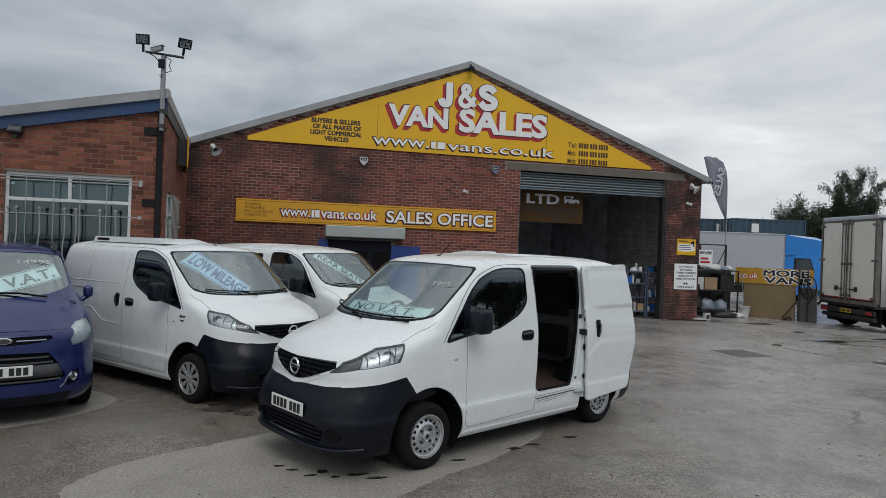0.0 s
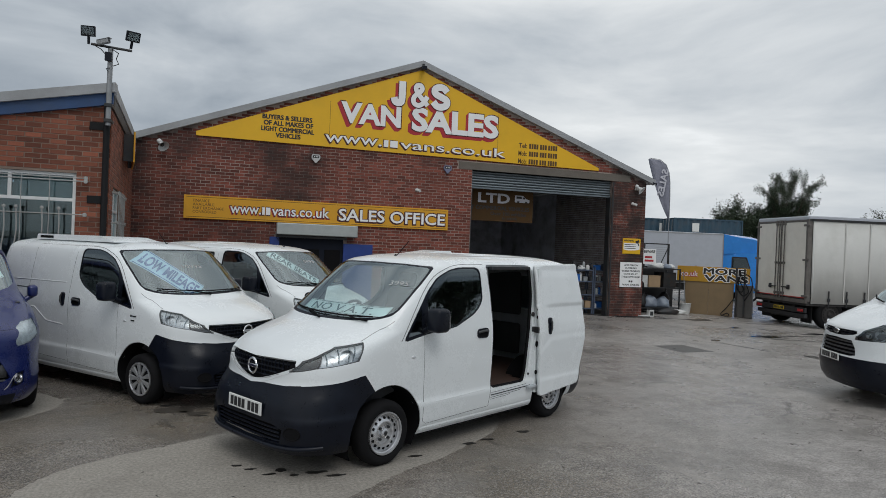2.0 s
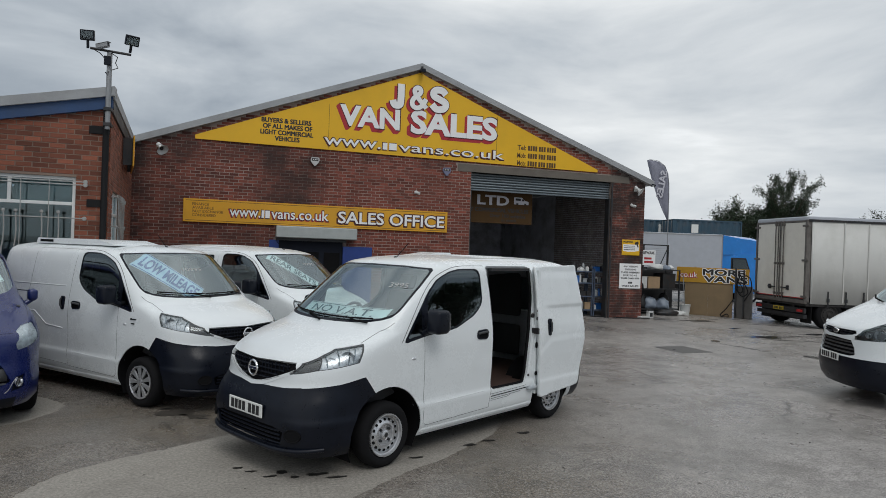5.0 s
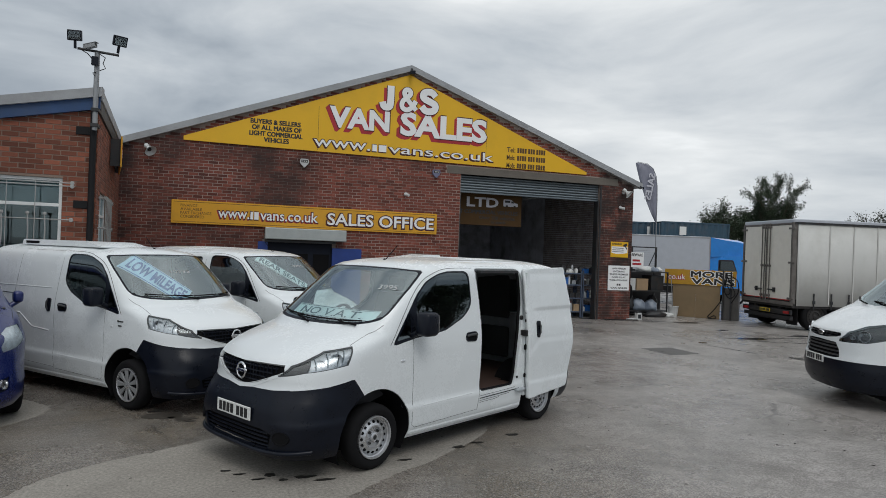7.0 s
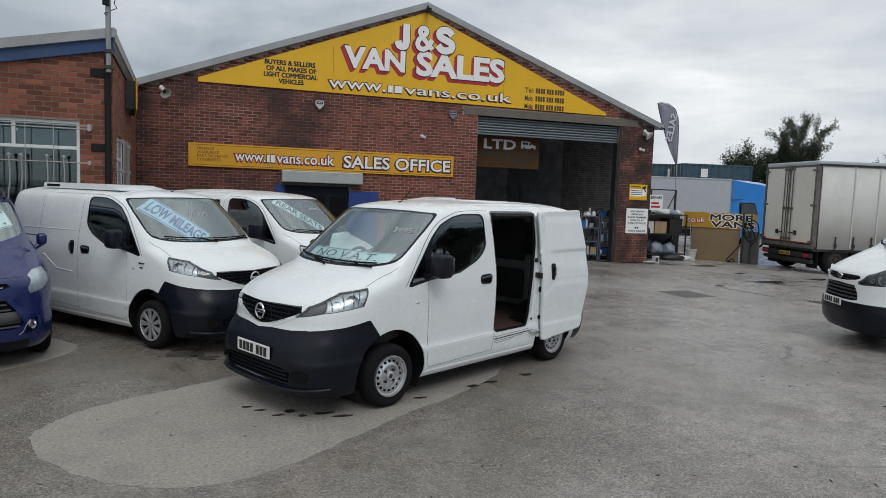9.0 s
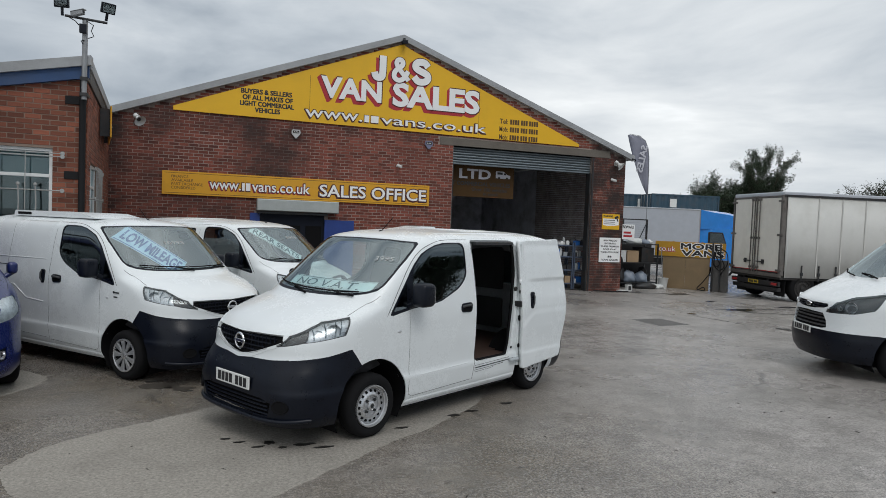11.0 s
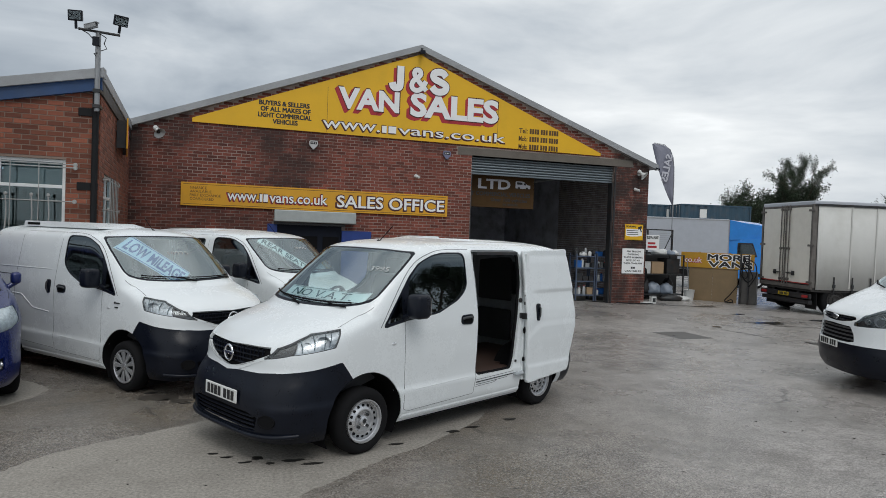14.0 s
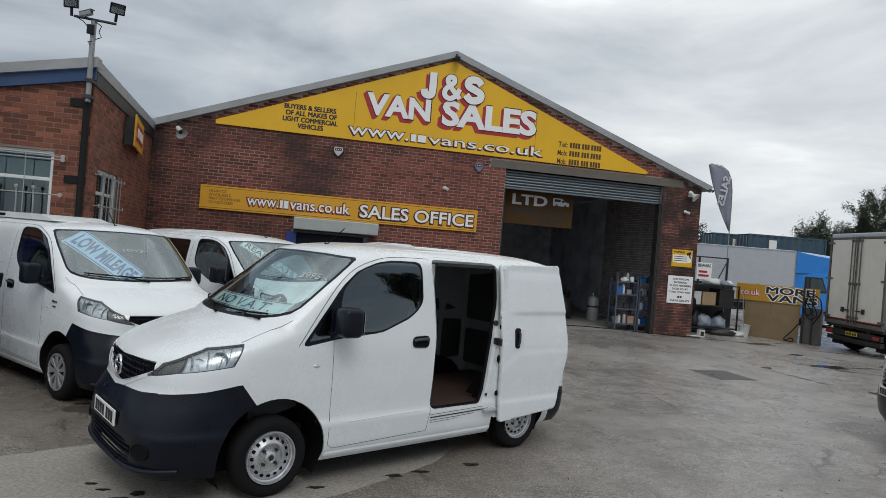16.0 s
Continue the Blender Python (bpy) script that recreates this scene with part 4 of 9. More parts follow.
def crease(parent, spec, pts, s, r=0.009, name="pressed_crease"):
    """A soft raised crease pressed in a painted panel."""
    fine = []
    for p, q in zip(pts, pts[1:]):
        n = max(2, int((Vector(q) - Vector(p)).length / 0.06))
        fine += [Vector(p).lerp(Vector(q), i / n) for i in range(n)]
    fine.append(Vector(pts[-1]))
    bm = tube(bmesh.new(), [(c.x, s * (side_y(spec, c.x, c.y) - r * 0.45), c.y) for c in fine], r, 8)
    return part(name, bm, M["white"], parent, smooth=70)


def side_y(spec, x, z):
    xf, xs, n = lerp_table(spec["nose"], z), lerp_table(spec["shoulder"], z), lerp_table(spec["nose_n"], z)
    w = lerp_table(spec["width"], z)
    if x <= xs:
        xr = lerp_table(spec["tail"], z)
        t = (xs - x) / max(0.1, xs - xr - 0.14)
        return w - (0.03 * ((t - 0.6) / 0.4) ** 2 if t > 0.6 else 0.0)
    return w * max(0.0, 1 - min(1.0, (x - xs) / max(1e-6, xf - xs)) ** n) ** (1 / n)


def wheel(parent, x, y, radius, width, style, s):
    """A wheel with its tyre, rim and hub; s: the side it faces."""
    w = tagged(new("wheel"))
    w.parent = parent
    w.matrix_basis = Matrix.Translation((x, y, radius)) @ Matrix.Rotation(radians(0 if s > 0 else 180), 4, 'Z')
    rr = radius * 0.66
    h = width / 2
    bm = lathe(bmesh.new(), [(rr, -h), (radius - 0.03, -h), (radius - 0.008, -h + 0.02), (radius, -h + 0.05), (radius, h - 0.05), (radius - 0.008, h - 0.02), (radius - 0.03, h), (rr + 0.05, h + 0.008), (rr + 0.01, h - 0.004), (rr, h - 0.02)], 40)
    part("tyre", finish(bm), M["rubber"], w, smooth=40)
    if style == "steel":
        bm = lathe(bmesh.new(), [(rr, h - 0.02), (rr - 0.002, h + 0.004), (rr - 0.012, h + 0.004), (rr - 0.018, h - 0.016), (rr * 0.86, h - 0.022), (rr * 0.84, h - 0.040), (rr * 0.80, h - 0.043), (rr * 0.70, h - 0.030), (rr * 0.56, h - 0.012), (rr * 0.50, h - 0.012), (rr * 0.45, h - 0.034), (rr * 0.24, h - 0.036), (rr * 0.22, h - 0.012), (rr * 0.15, h - 0.004), (0, h - 0.004)], 48)
        part("rim", finish(bm), M["steel"], w, "silver steel rim", smooth=30)
        bm = lathe(bmesh.new(), [(0, h - 0.024), (0.0135, h - 0.024), (0.0150, h - 0.05)], 10)
        hole_me = bpy.data.meshes.new("vent_hole")
        bm.to_mesh(hole_me)
        bm.free()
        for i in range(16):
            a = 2 * math.pi * i / 16
            part_of("vent_hole", hole_me, M["gap"], w).location = (math.cos(a) * rr * 0.70, 0, math.sin(a) * rr * 0.70)
        for i in range(4):
            a = 2 * math.pi * (i + 0.5) / 4
            bm = lathe(bmesh.new(), [(0, h - 0.012), (0.012, h - 0.012), (0.014, h - 0.04)], 6, m=Matrix.Translation((math.cos(a) * rr * 0.35, 0, math.sin(a) * rr * 0.35)))
            part("wheel_nut", bm, M["dark_steel"], w)
        part("centre_cap", lathe(bmesh.new(), [(0, h - 0.001), (rr * 0.10, h - 0.002), (rr * 0.12, h - 0.006)], 16), M["dark_steel"], w, "dark centre cap", smooth=40)
    else:
        bm = lathe(bmesh.new(), [(rr, h - 0.02), (rr * 0.99, h - 0.028), (0, h - 0.030)], 40)
        part("rim", finish(bm), M["gap"], w, smooth=30)
        part("cover_ring", finish(lathe(bmesh.new(), [(rr, h - 0.02), (rr + 0.002, h + 0.004), (rr * 0.95, h + 0.007), (rr * 0.915, h + 0.002), (rr * 0.91, h - 0.026)], 48)), M["steel"], w, "silver wheel cover rim", smooth=40)
        count = 9
        for i in range(count):
            bm = bmesh.new()
            t = Matrix.Rotation(2 * math.pi * i / count, 4, 'Y')
            prism(bm, [(0.02, -0.011), (rr * 0.45, -0.018), (rr * 0.93, -0.034), (rr * 0.95, 0.0), (rr * 0.93, 0.034), (rr * 0.45, 0.018), (0.02, 0.011)], h - 0.022, h - 0.001, m=t)
            bmesh.ops.bevel(bm, geom=[e for e in bm.edges], offset=0.003, segments=1, affect='EDGES')
            part("spoke", finish(bm), M["cover_grey"], w)
        part("hub_cap", finish(lathe(bmesh.new(), [(0.050, h - 0.02), (0.047, h + 0.002), (0.03, h + 0.008), (0, h + 0.009)], 20)), M["steel"], w, smooth=40)
    return w


def seat_pair(parent, x, z, ys=(0.38, -0.38)):
    for y in ys:
        bm = bmesh.new()
        box(bm, x - 0.25, x + 0.25, y - 0.24, y + 0.24, z, z + 0.16, 0.04)
        box(bm, -0.06, 0.07, y - 0.23, y + 0.23, 0.0, 0.62, 0.05, Matrix.Translation((x - 0.24, 0, z + 0.12)) @ Matrix.Rotation(radians(-14), 4, 'Y'))
        box(bm, -0.05, 0.05, y - 0.12, y + 0.12, 0.64, 0.82, 0.04, Matrix.Translation((x - 0.25, 0, z + 0.12)) @ Matrix.Rotation(radians(-14), 4, 'Y'))
        part("seat", bm, M["seat"], parent, "dark grey cloth seat", smooth=40)


def steering(parent, x, y, z):
    w = bmesh.new()
    t = Matrix.Translation((x, y, z)) @ Matrix.Rotation(radians(62), 4, 'Y')
    pts = [t @ Vector((0.185 * math.cos(a), 0.185 * math.sin(a), 0)) for a in (2 * math.pi * i / 24 for i in range(25))]
    tube(w, pts, 0.016, 8, False)
    for a in (0.3, 2.84, 4.71):
        tube(w, [t @ Vector((0, 0, 0)), t @ Vector((0.18 * math.cos(a), 0.18 * math.sin(a), 0))], 0.018, 6)
    lathe(w, [(0.0, 0.02), (0.06, 0.015), (0.065, -0.02), (0, -0.03)], 14, "z", t)
    part("steering_wheel", w, M["dash"], parent, smooth=40)


def glass_card(parent, spec_point, cy, cz, w, h, turn, text, card, ink, label, off=-0.02, bold=0.02, span=0.45):
    """A printed card lying against the inside of a bent windscreen, turned by so many degrees, with raised print."""
    ca, sa = math.cos(radians(turn)), math.sin(radians(turn))

    def at(u, v, k):
        y = cy + u * ca + v * sa
        z = cz + (-u * sa + v * ca) * 0.74
        return spec_point(off + k, y, z)
    bm = bmesh.new()
    nu, nv = 24, 4
    for k in (0.0, -0.004):
        g = [[bm.verts.new(at(w * (i / nu - 0.5), h * (j / nv - 0.5), k)) for j in range(nv + 1)] for i in range(nu + 1)]
        for i in range(nu):
            for j in range(nv):
                bm.faces.new((g[i][j], g[i + 1][j], g[i + 1][j + 1], g[i][j + 1]))
    c = part("screen_card", finish(bm), card, parent, label)
    t = lettering(text, ink, c, -w * span, w * span, -h * 0.32, h * 0.32, 0.0, bold, 0.003)
    for vert in t.data.vertices:
        vert.co = at(vert.co.x, vert.co.z, 0.003 - vert.co.y)
    for v0, v1 in ((-0.46, -0.42), (0.42, 0.46)):
        bm = bmesh.new()
        row = [(bm.verts.new(at(w * 0.97 * (i / nu - 0.5), h * v0, 0.003)), bm.verts.new(at(w * 0.97 * (i / nu - 0.5), h * v1, 0.003))) for i in range(nu + 1)]
        for p, q in zip(row, row[1:]):
            bm.faces.new((p[0], q[0], q[1], p[1]))
        part("border", bm, ink, c)
    return c


def number_plate(parent, m, material=None, w=0.52, h=0.111):
    bm = bmesh.new()
    box(bm, -w / 2, w / 2, -0.012, 0.0, -h / 2, h / 2, 0.004)
    bmesh.ops.transform(bm, matrix=m, verts=bm.verts)
    p = part("number_plate", bm, material or M["plate"], parent, "number plate")
    bars([1, 1, 1, 1, -0.6, 1, 1, 1], M["ink"], p, -w * 0.44, w * 0.44, -h * 0.35, h * 0.35, -0.0125, "bar", 0.002, None, m)
    return p


front = lambda lim: (lambda c: c.x > lim)
flank = lambda lim: (lambda c: c.y > lim)
anyc = lambda c: True


def circle(cx, cz, r, n=28):
    return [(cx + r * math.cos(2 * math.pi * i / n), cz + r * math.sin(2 * math.pi * i / n)) for i in range(n)]


def mirror_y(poly):
    return poly + [(-y, z) for y, z in reversed(poly) if abs(y) > 1e-6]


# the small panel van: slice tables as (height, value)
WB = 2.70
SMALL = {
    "corner": 0.19,
    "levels": [0.20, 0.23, 0.27, 0.31, 0.35, 0.39, 0.43, 0.47, 0.50, 0.52, 0.54, 0.56, 0.60, 0.65, 0.695, 0.76, 0.80, 0.84, 0.88, 0.92, 0.955, 1.00, 1.03, 1.06, 1.09, 1.12, 1.15, 1.18, 1.21, 1.235, 1.26, 1.30, 1.34, 1.38, 1.42, 1.46, 1.50, 1.54, 1.58, 1.62, 1.66, 1.70, 1.74, 1.78, 1.81, 1.835, 1.855, 1.875, 1.893, 1.908, 1.920, 1.930, 1.937, 1.942],
    "nose": [(0.20, 0.87), (0.27, 0.92), (0.42, 0.935), (0.62, 0.925), (0.72, 0.885), (0.78, 0.866), (0.90, 0.862), (0.97, 0.845), (1.02, 0.80), (1.08, 0.69), (1.15, 0.50), (1.21, 0.29), (1.235, 0.20), (1.30, 0.12), (1.50, -0.13), (1.70, -0.38), (1.81, -0.51), (1.855, -0.585), (1.893, -0.72), (1.92, -0.92), (1.937, -1.2), (1.942, -1.5)],
    "shoulder": [(0.20, 0.10), (0.95, 0.10), (1.10, 0.0), (1.235, -0.30), (1.30, -0.40), (1.60, -0.72), (1.80, -1.0), (1.855, -1.15), (1.893, -1.4), (1.942, -1.9)],
    "nose_n": [(0.20, 4.0), (0.50, 4.2), (0.66, 3.6), (0.78, 2.9), (1.0, 2.75), (1.2, 2.7), (1.3, 3.0), (1.8, 3.2), (1.90, 2.6), (1.942, 2.2)],
    "width": [(0.20, 0.80), (0.25, 0.835), (0.31, 0.852), (0.50, 0.868), (0.54, 0.856), (0.60, 0.855), (0.80, 0.862), (1.05, 0.860), (1.15, 0.852), (1.30, 0.835), (1.50, 0.812), (1.70, 0.785), (1.78, 0.768), (1.81, 0.752), (1.835, 0.728), (1.855, 0.695), (1.875, 0.645), (1.893, 0.585), (1.908, 0.51), (1.92, 0.42), (1.93, 0.32), (1.937, 0.2), (1.942, 0.0)],
    "tail": [(0.20, -3.44), (0.35, -3.49), (0.60, -3.50), (1.0, -3.48), (1.5, -3.41), (1.8, -3.31), (1.855, -3.26), (1.893, -3.13), (1.92, -3.0), (1.937, -2.75), (1.942, -2.3)],
}
WSCREEN = mirror_y([(0.0, 1.280), (0.25, 1.284), (0.45, 1.292), (0.60, 1.304), (0.69, 1.322), (0.745, 1.352), (0.757, 1.40), (0.755, 1.47), (0.742, 1.64), (0.722, 1.76), (0.712, 1.795), (0.68, 1.815), (0.43, 1.83), (0.0, 1.835)])
WGLASS = mirror_y([(0.0, 1.302), (0.25, 1.306), (0.45, 1.314), (0.60, 1.327), (0.682, 1.348), (0.730, 1.378), (0.741, 1.405), (0.739, 1.475), (0.726, 1.64), (0.707, 1.757), (0.696, 1.787), (0.668, 1.805), (0.43, 1.82), (0.0, 1.825)])
WINDOW = round_poly([(-0.50, 1.20), (-0.54, 1.55), (-0.70, 1.705), (-0.88, 1.775), (-1.05, 1.80), (-1.345, 1.80), (-1.36, 1.46), (-1.24, 1.345), (-0.93, 1.22)], 0.083, 6)
TRIM = round_poly([(-0.17, 1.105), (-0.53, 1.572), (-0.695, 1.718), (-0.88, 1.787), (-1.05, 1.812), (-1.356, 1.812), (-1.372, 1.455), (-1.247, 1.333), (-0.93, 1.207), (-0.50, 1.165)], 0.08, 6)
QUARTER = round_poly([(-0.24, 1.15), (-0.44, 1.42), (-0.44, 1.18)], 0.03)
LAMP = round_poly([(0.248, 1.143), (0.335, 0.988), (0.55, 0.952), (0.68, 0.930), (0.80, 0.888), (0.795, 0.915), (0.735, 0.987), (0.60, 1.052), (0.48, 1.104)], 0.012)
LAMP_REAR = round_poly([(0.263, 1.135), (0.344, 0.992), (0.555, 0.957), (0.664, 0.938), (0.606, 1.045), (0.476, 1.102)], 0.014)
LAMP_FRONT = round_poly([(0.672, 0.940), (0.79, 0.898), (0.785, 0.918), (0.73, 0.981), (0.612, 1.037)], 0.012)
GRILLE = mirror_y([(0.0, 0.778), (0.13, 0.793), (0.25, 0.825), (0.36, 0.862), (0.48, 0.908), (0.53, 0.935), (0.51, 0.985), (0.25, 0.982), (0.0, 0.972)])
SURROUND = mirror_y([(0.0, 0.742), (0.17, 0.762), (0.30, 0.808), (0.40, 0.85), (0.54, 0.902), (0.57, 0.93), (0.54, 0.99), (0.25, 0.988), (0.0, 0.98)])
BUMPER = mirror_y([(0.0, 0.745), (0.2, 0.764), (0.45, 0.770), (0.60, 0.784), (0.6001, 0.10), (0.0, 0.10)])
INTAKE = mirror_y([(0.0, 0.455), (0.42, 0.452), (0.54, 0.42), (0.50, 0.30), (0.0, 0.285)])
BUMPER_SIDE = [(0.30, 0.856), (0.27, 0.858), (0.142, 0.69), (0.05, 0.1), (1.2, 0.1), (1.2, 0.70), (0.742, 0.784), (0.51, 0.815)]
DOOR = [(-0.46, 1.16), (-0.475, 0.33), (-0.52, 0.30), (-1.48, 0.325), (-1.505, 0.50), (-1.52, 1.20), (-1.49, 1.60), (-1.455, 1.835)]
OPENING = round_poly([(-1.50, 0.505), (-1.525, 1.20), (-1.495, 1.60), (-1.46, 1.84), (-2.325, 1.84), (-2.32, 1.45), (-2.26, 1.20), (-2.18, 0.60), (-2.14, 0.505)], 0.085)
SLIDER = round_poly([(-2.295, 1.836), (-3.14, 1.865), (-3.19, 1.60), (-3.24, 1.39), (-3.248, 1.36), (-3.30, 1.05), (-3.29, 0.93), (-3.205, 0.62), (-3.145, 0.41), (-3.11, 0.385), (-2.322, 0.328), (-2.305, 0.9), (-2.29, 1.36)], 0.03, 2)
SLIDE_GAP = [(-1.505, 0.34), (-2.32, 0.36), (-2.45, 0.55), (-2.50, 1.10), (-2.42, 1.84), (-1.46, 1.84)]


def screen_point(x_off, y, z, out=0.0):
    """A point just behind the windscreen at the given side offset and height."""
    xf, xs, n = lerp_table(SMALL["nose"], z), lerp_table(SMALL["shoulder"], z), lerp_table(SMALL["nose_n"], z)
    w = lerp_table(SMALL["width"], z)
    return Vector((xs + (xf - xs) * (1 - min(1, abs(y) / w) ** n) ** (1 / n) + x_off, y, z))


def screen_pose(y, z, x_off=-0.03, roll=0.0):
    """A pose lying in the screen's slope: x to the onlooker's right, z up the glass, facing out."""
    p = screen_point(x_off, y, z)
    up = (screen_point(x_off, y, z + 0.05) - screen_point(x_off, y, z - 0.05)).normalized()
    rt = (screen_point(x_off, y + 0.05, z) - screen_point(x_off, y - 0.05, z)).normalized()
    rt = (rt - up * rt.dot(up)).normalized()
    out = rt.cross(up)
    m = Matrix((rt, -out, up)).transposed().to_4x4()
    m.translation = p
    return m @ Matrix.Rotation(radians(roll), 4, 'Y')


def arch_liner(parent, spec, x, z, r, s, y0):
    """A dark half barrel inside the wheel arch, closed at its inner side."""
    bm = bmesh.new()
    a = [radians(-28 + 236 * i / 28) for i in range(29)]
    inn = [bm.verts.new((x + r * math.cos(t), s * y0, z + r * math.sin(t))) for t in a]
    out = [bm.verts.new((x + r * math.cos(t), s * (side_y(spec, x + r * math.cos(t), max(0.2, z + r * math.sin(t))) - 0.004), z + r * math.sin(t))) for t in a]
    for i in range(28):
        bm.faces.new((inn[i], inn[i + 1], out[i + 1], out[i]))
    bm.faces.new(inn)
    return part("wheel_arch_liner", bm, M["gap"], parent, smooth=40)


def small_van(name, label, m, wheels, opened, group="", rear_glass=False, pod=None, clear=0):
    """A small panel van, nose along its own +x, front axle at x = 0."""
    v = thing(name, label, "van", m, group)
    regs = [("trim", (0, 2), TRIM, flank(0.3)), ("window", (0, 2), WINDOW, flank(0.3)), ("window", (0, 2), QUARTER, flank(0.3)),
            ("screen_edge", (1, 2), WSCREEN, front(-1.0)), ("screen", (1, 2), WGLASS, front(-1.0)),
            ("bumper", (0, 2), BUMPER_SIDE, flank(0.6)), ("bumper", (1, 2), BUMPER, lambda c: c.x > 0.55 and c.y <= 0.6), ("intake", (1, 2), INTAKE, front(0.6)),
            ("surround", (1, 2), SURROUND, front(0.55)), ("grille", (1, 2), GRILLE, front(0.55)), ("lamp_edge", (0, 2), LAMP, flank(0.25)), ("smoke", (0, 2), LAMP_FRONT, flank(0.25)), ("lamp", (0, 2), LAMP_REAR, flank(0.25)),
            ("rear_window", (1, 2), mirror_y([(0.05, 1.2), (0.62, 1.2), (0.60, 1.68), (0.05, 1.68)]), lambda c: c.x < -3.1),
            ("rear_bumper", (0, 2), [(-3.20, 0.1), (-3.18, 0.40), (-3.32, 0.57), (-3.7, 0.57), (-3.7, 0.1)], anyc)]
    if rear_glass:
        regs += [("window", (0, 2), round_poly([(-1.60, 1.30), (-1.56, 1.78), (-2.42, 1.78), (-2.46, 1.30)], 0.06), flank(0.3))]
    if opened:
        regs += [("open", (0, 2), OPENING, flank(0.3))]
    regs += [("arch_front", (0, 2), circle(-0.015, 0.305, 0.43, 40), flank(0.3)), ("arch_rear", (0, 2), circle(-WB, 0.31, 0.40, 40), flank(0.3))]
    src = cut_hull({**SMALL, "split_y": 0.6, "regions": regs})
    ids = {}
    for r, q in enumerate(regs):
        ids.setdefault(q[0], set()).add(r + 1)
    both = lambda nm: [(ids[nm], 1), (ids[nm], -1)]
    part_body = shell("body", src, [({0}, 1), ({0} | ids.get("open", set()), -1)], M["white"], v, rim=0.03)
    for s in (1, -1):
        shell("window_trim", src, [(ids["trim"], s)], M["black"], v, push=0.003, rim=0.012)
        shell("side_window", src, [(ids["window"], s)], M["clear_glass"] if s == clear else M["side_glass"], v, push=0.008).visible_shadow = False
        arch_liner(v, SMALL, -0.015, 0.305, 0.424, s, 0.40)
        arch_liner(v, SMALL, -WB, 0.31, 0.394, s, 0.42)
        seam(v, SMALL, DOOR, s, name="door_seam")
        seam(v, SMALL, eased([(-0.155, 1.12), (-0.33, 1.37), (-0.51, 1.602), (-0.68, 1.742), (-0.88, 1.815), (-1.07, 1.841), (-1.455, 1.842)]), s, 0.0038, "door_seam")
        seam(v, SMALL, eased([(0.262, 1.148), (0.16, 1.185), (0.05, 1.225), (-0.02, 1.25), (-0.07, 1.276), (-0.12, 1.306)]), s, 0.003, "bonnet_seam")
        seam(v, SMALL, [(-2.5, 1.235), (-3.26, 1.235)], s, 0.007, "door_rail")
        crease(v, SMALL, [(-0.62, 0.50), (-1.40, 0.515)], s, 0.005)
        if not (opened and s > 0):
            crease(v, SMALL, [(-1.62, 1.355), (-2.5, 1.345), (-3.2, 1.335)], s)
            crease(v, SMALL, [(-1.62, 0.80), (-2.0, 0.82), (-2.3, 0.98), (-3.22, 1.0)], s, 0.011)
        if not (opened and s > 0):
            seam(v, SMALL, SLIDE_GAP, s, name="door_seam")
    shell("windscreen", src, both("screen"), M["wind"], v, push=0.004).visible_shadow = False
    shell("windscreen_edge", src, both("screen_edge"), M["black"], v, "black cowl and screen edge", push=0.003, rim=0.01)
    bmp = shell("bumper", src, both("bumper"), M["black"], v, "black plastic bumper", rim=0.02)
    shell("grille_surround", src, both("surround"), M["white"], v, push=-0.004, rim=0.03)
    gr = shell("grille", src, both("grille"), M["gap"], v, push=0.035)
    shell("rear_bumper", src, both("rear_bumper"), M["black"], v, rim=0.02)
    shell("rear_window", src, both("rear_window"), M["side_glass"], v, push=0.006)
    for s in (1, -1):
        lamp = shell("headlight", src, [(ids["lamp_edge"], s)], M["lamp_dark"], v, "clear headlight with a dark rim", push=0.003, rim=0.03)
        shell("reflector", src, [(ids["lamp"], s)], M["lamp_in"], lamp, push=0.022)
        shell("indicator", src, [(ids["smoke"], s)], M["smoke"], lamp, push=0.02)
        shell("lens", src, [(ids["lamp"] | ids["smoke"], s)], M["lens"], lamp, push=0.001)
        for cx, cy, cz, r in ((0.565, 0.725, 0.99, 0.045), (0.45, 0.80, 1.03, 0.058), (0.715, 0.585, 0.94, 0.028)):
            bm2 = lathe(bmesh.new(), [(r, 0.02), (r * 0.95, -0.01), (r * 0.5, -0.03), (0, -0.035)], 16, "x", Matrix.Translation((cx - 0.036, (cy - 0.024) * s, cz)) @ Matrix.Rotation(radians(38 * s), 4, 'Z'))
            part("bulb_bowl", bm2, M["chrome"], lamp, smooth=50)
        for x0, z0, x1, z1 in ((0.385, 0.995, 0.335, 1.105), (0.43, 0.985, 0.385, 1.10), (0.51, 0.975, 0.475, 1.085), (0.60, 0.955, 0.575, 1.05)):
            fin = [Vector((x, s * (side_y(SMALL, x, z) - 0.016), z)) for x, z in ((x0, z0), ((x0 + x1) / 2, (z0 + z1) / 2), (x1, z1))]
            part("reflector_fin", tube(bmesh.new(), fin, 0.0055, 5), M["chrome"], lamp, "bright reflector edge", smooth=50)
    # grille bars and the badge
    for z, hw in ((0.945, 0.45), (0.905, 0.40), (0.865, 0.32), (0.825, 0.23)):
        bm2 = bmesh.new()
        pts = []
        for i in range(13):
            y = hw * (2 * i / 12 - 1)
            pts.append(screen_point(-0.02, y, z))
        tube(bm2, pts, 0.0065, 6)
        part("grille_bar", bm2, M["black"], gr, smooth=50)
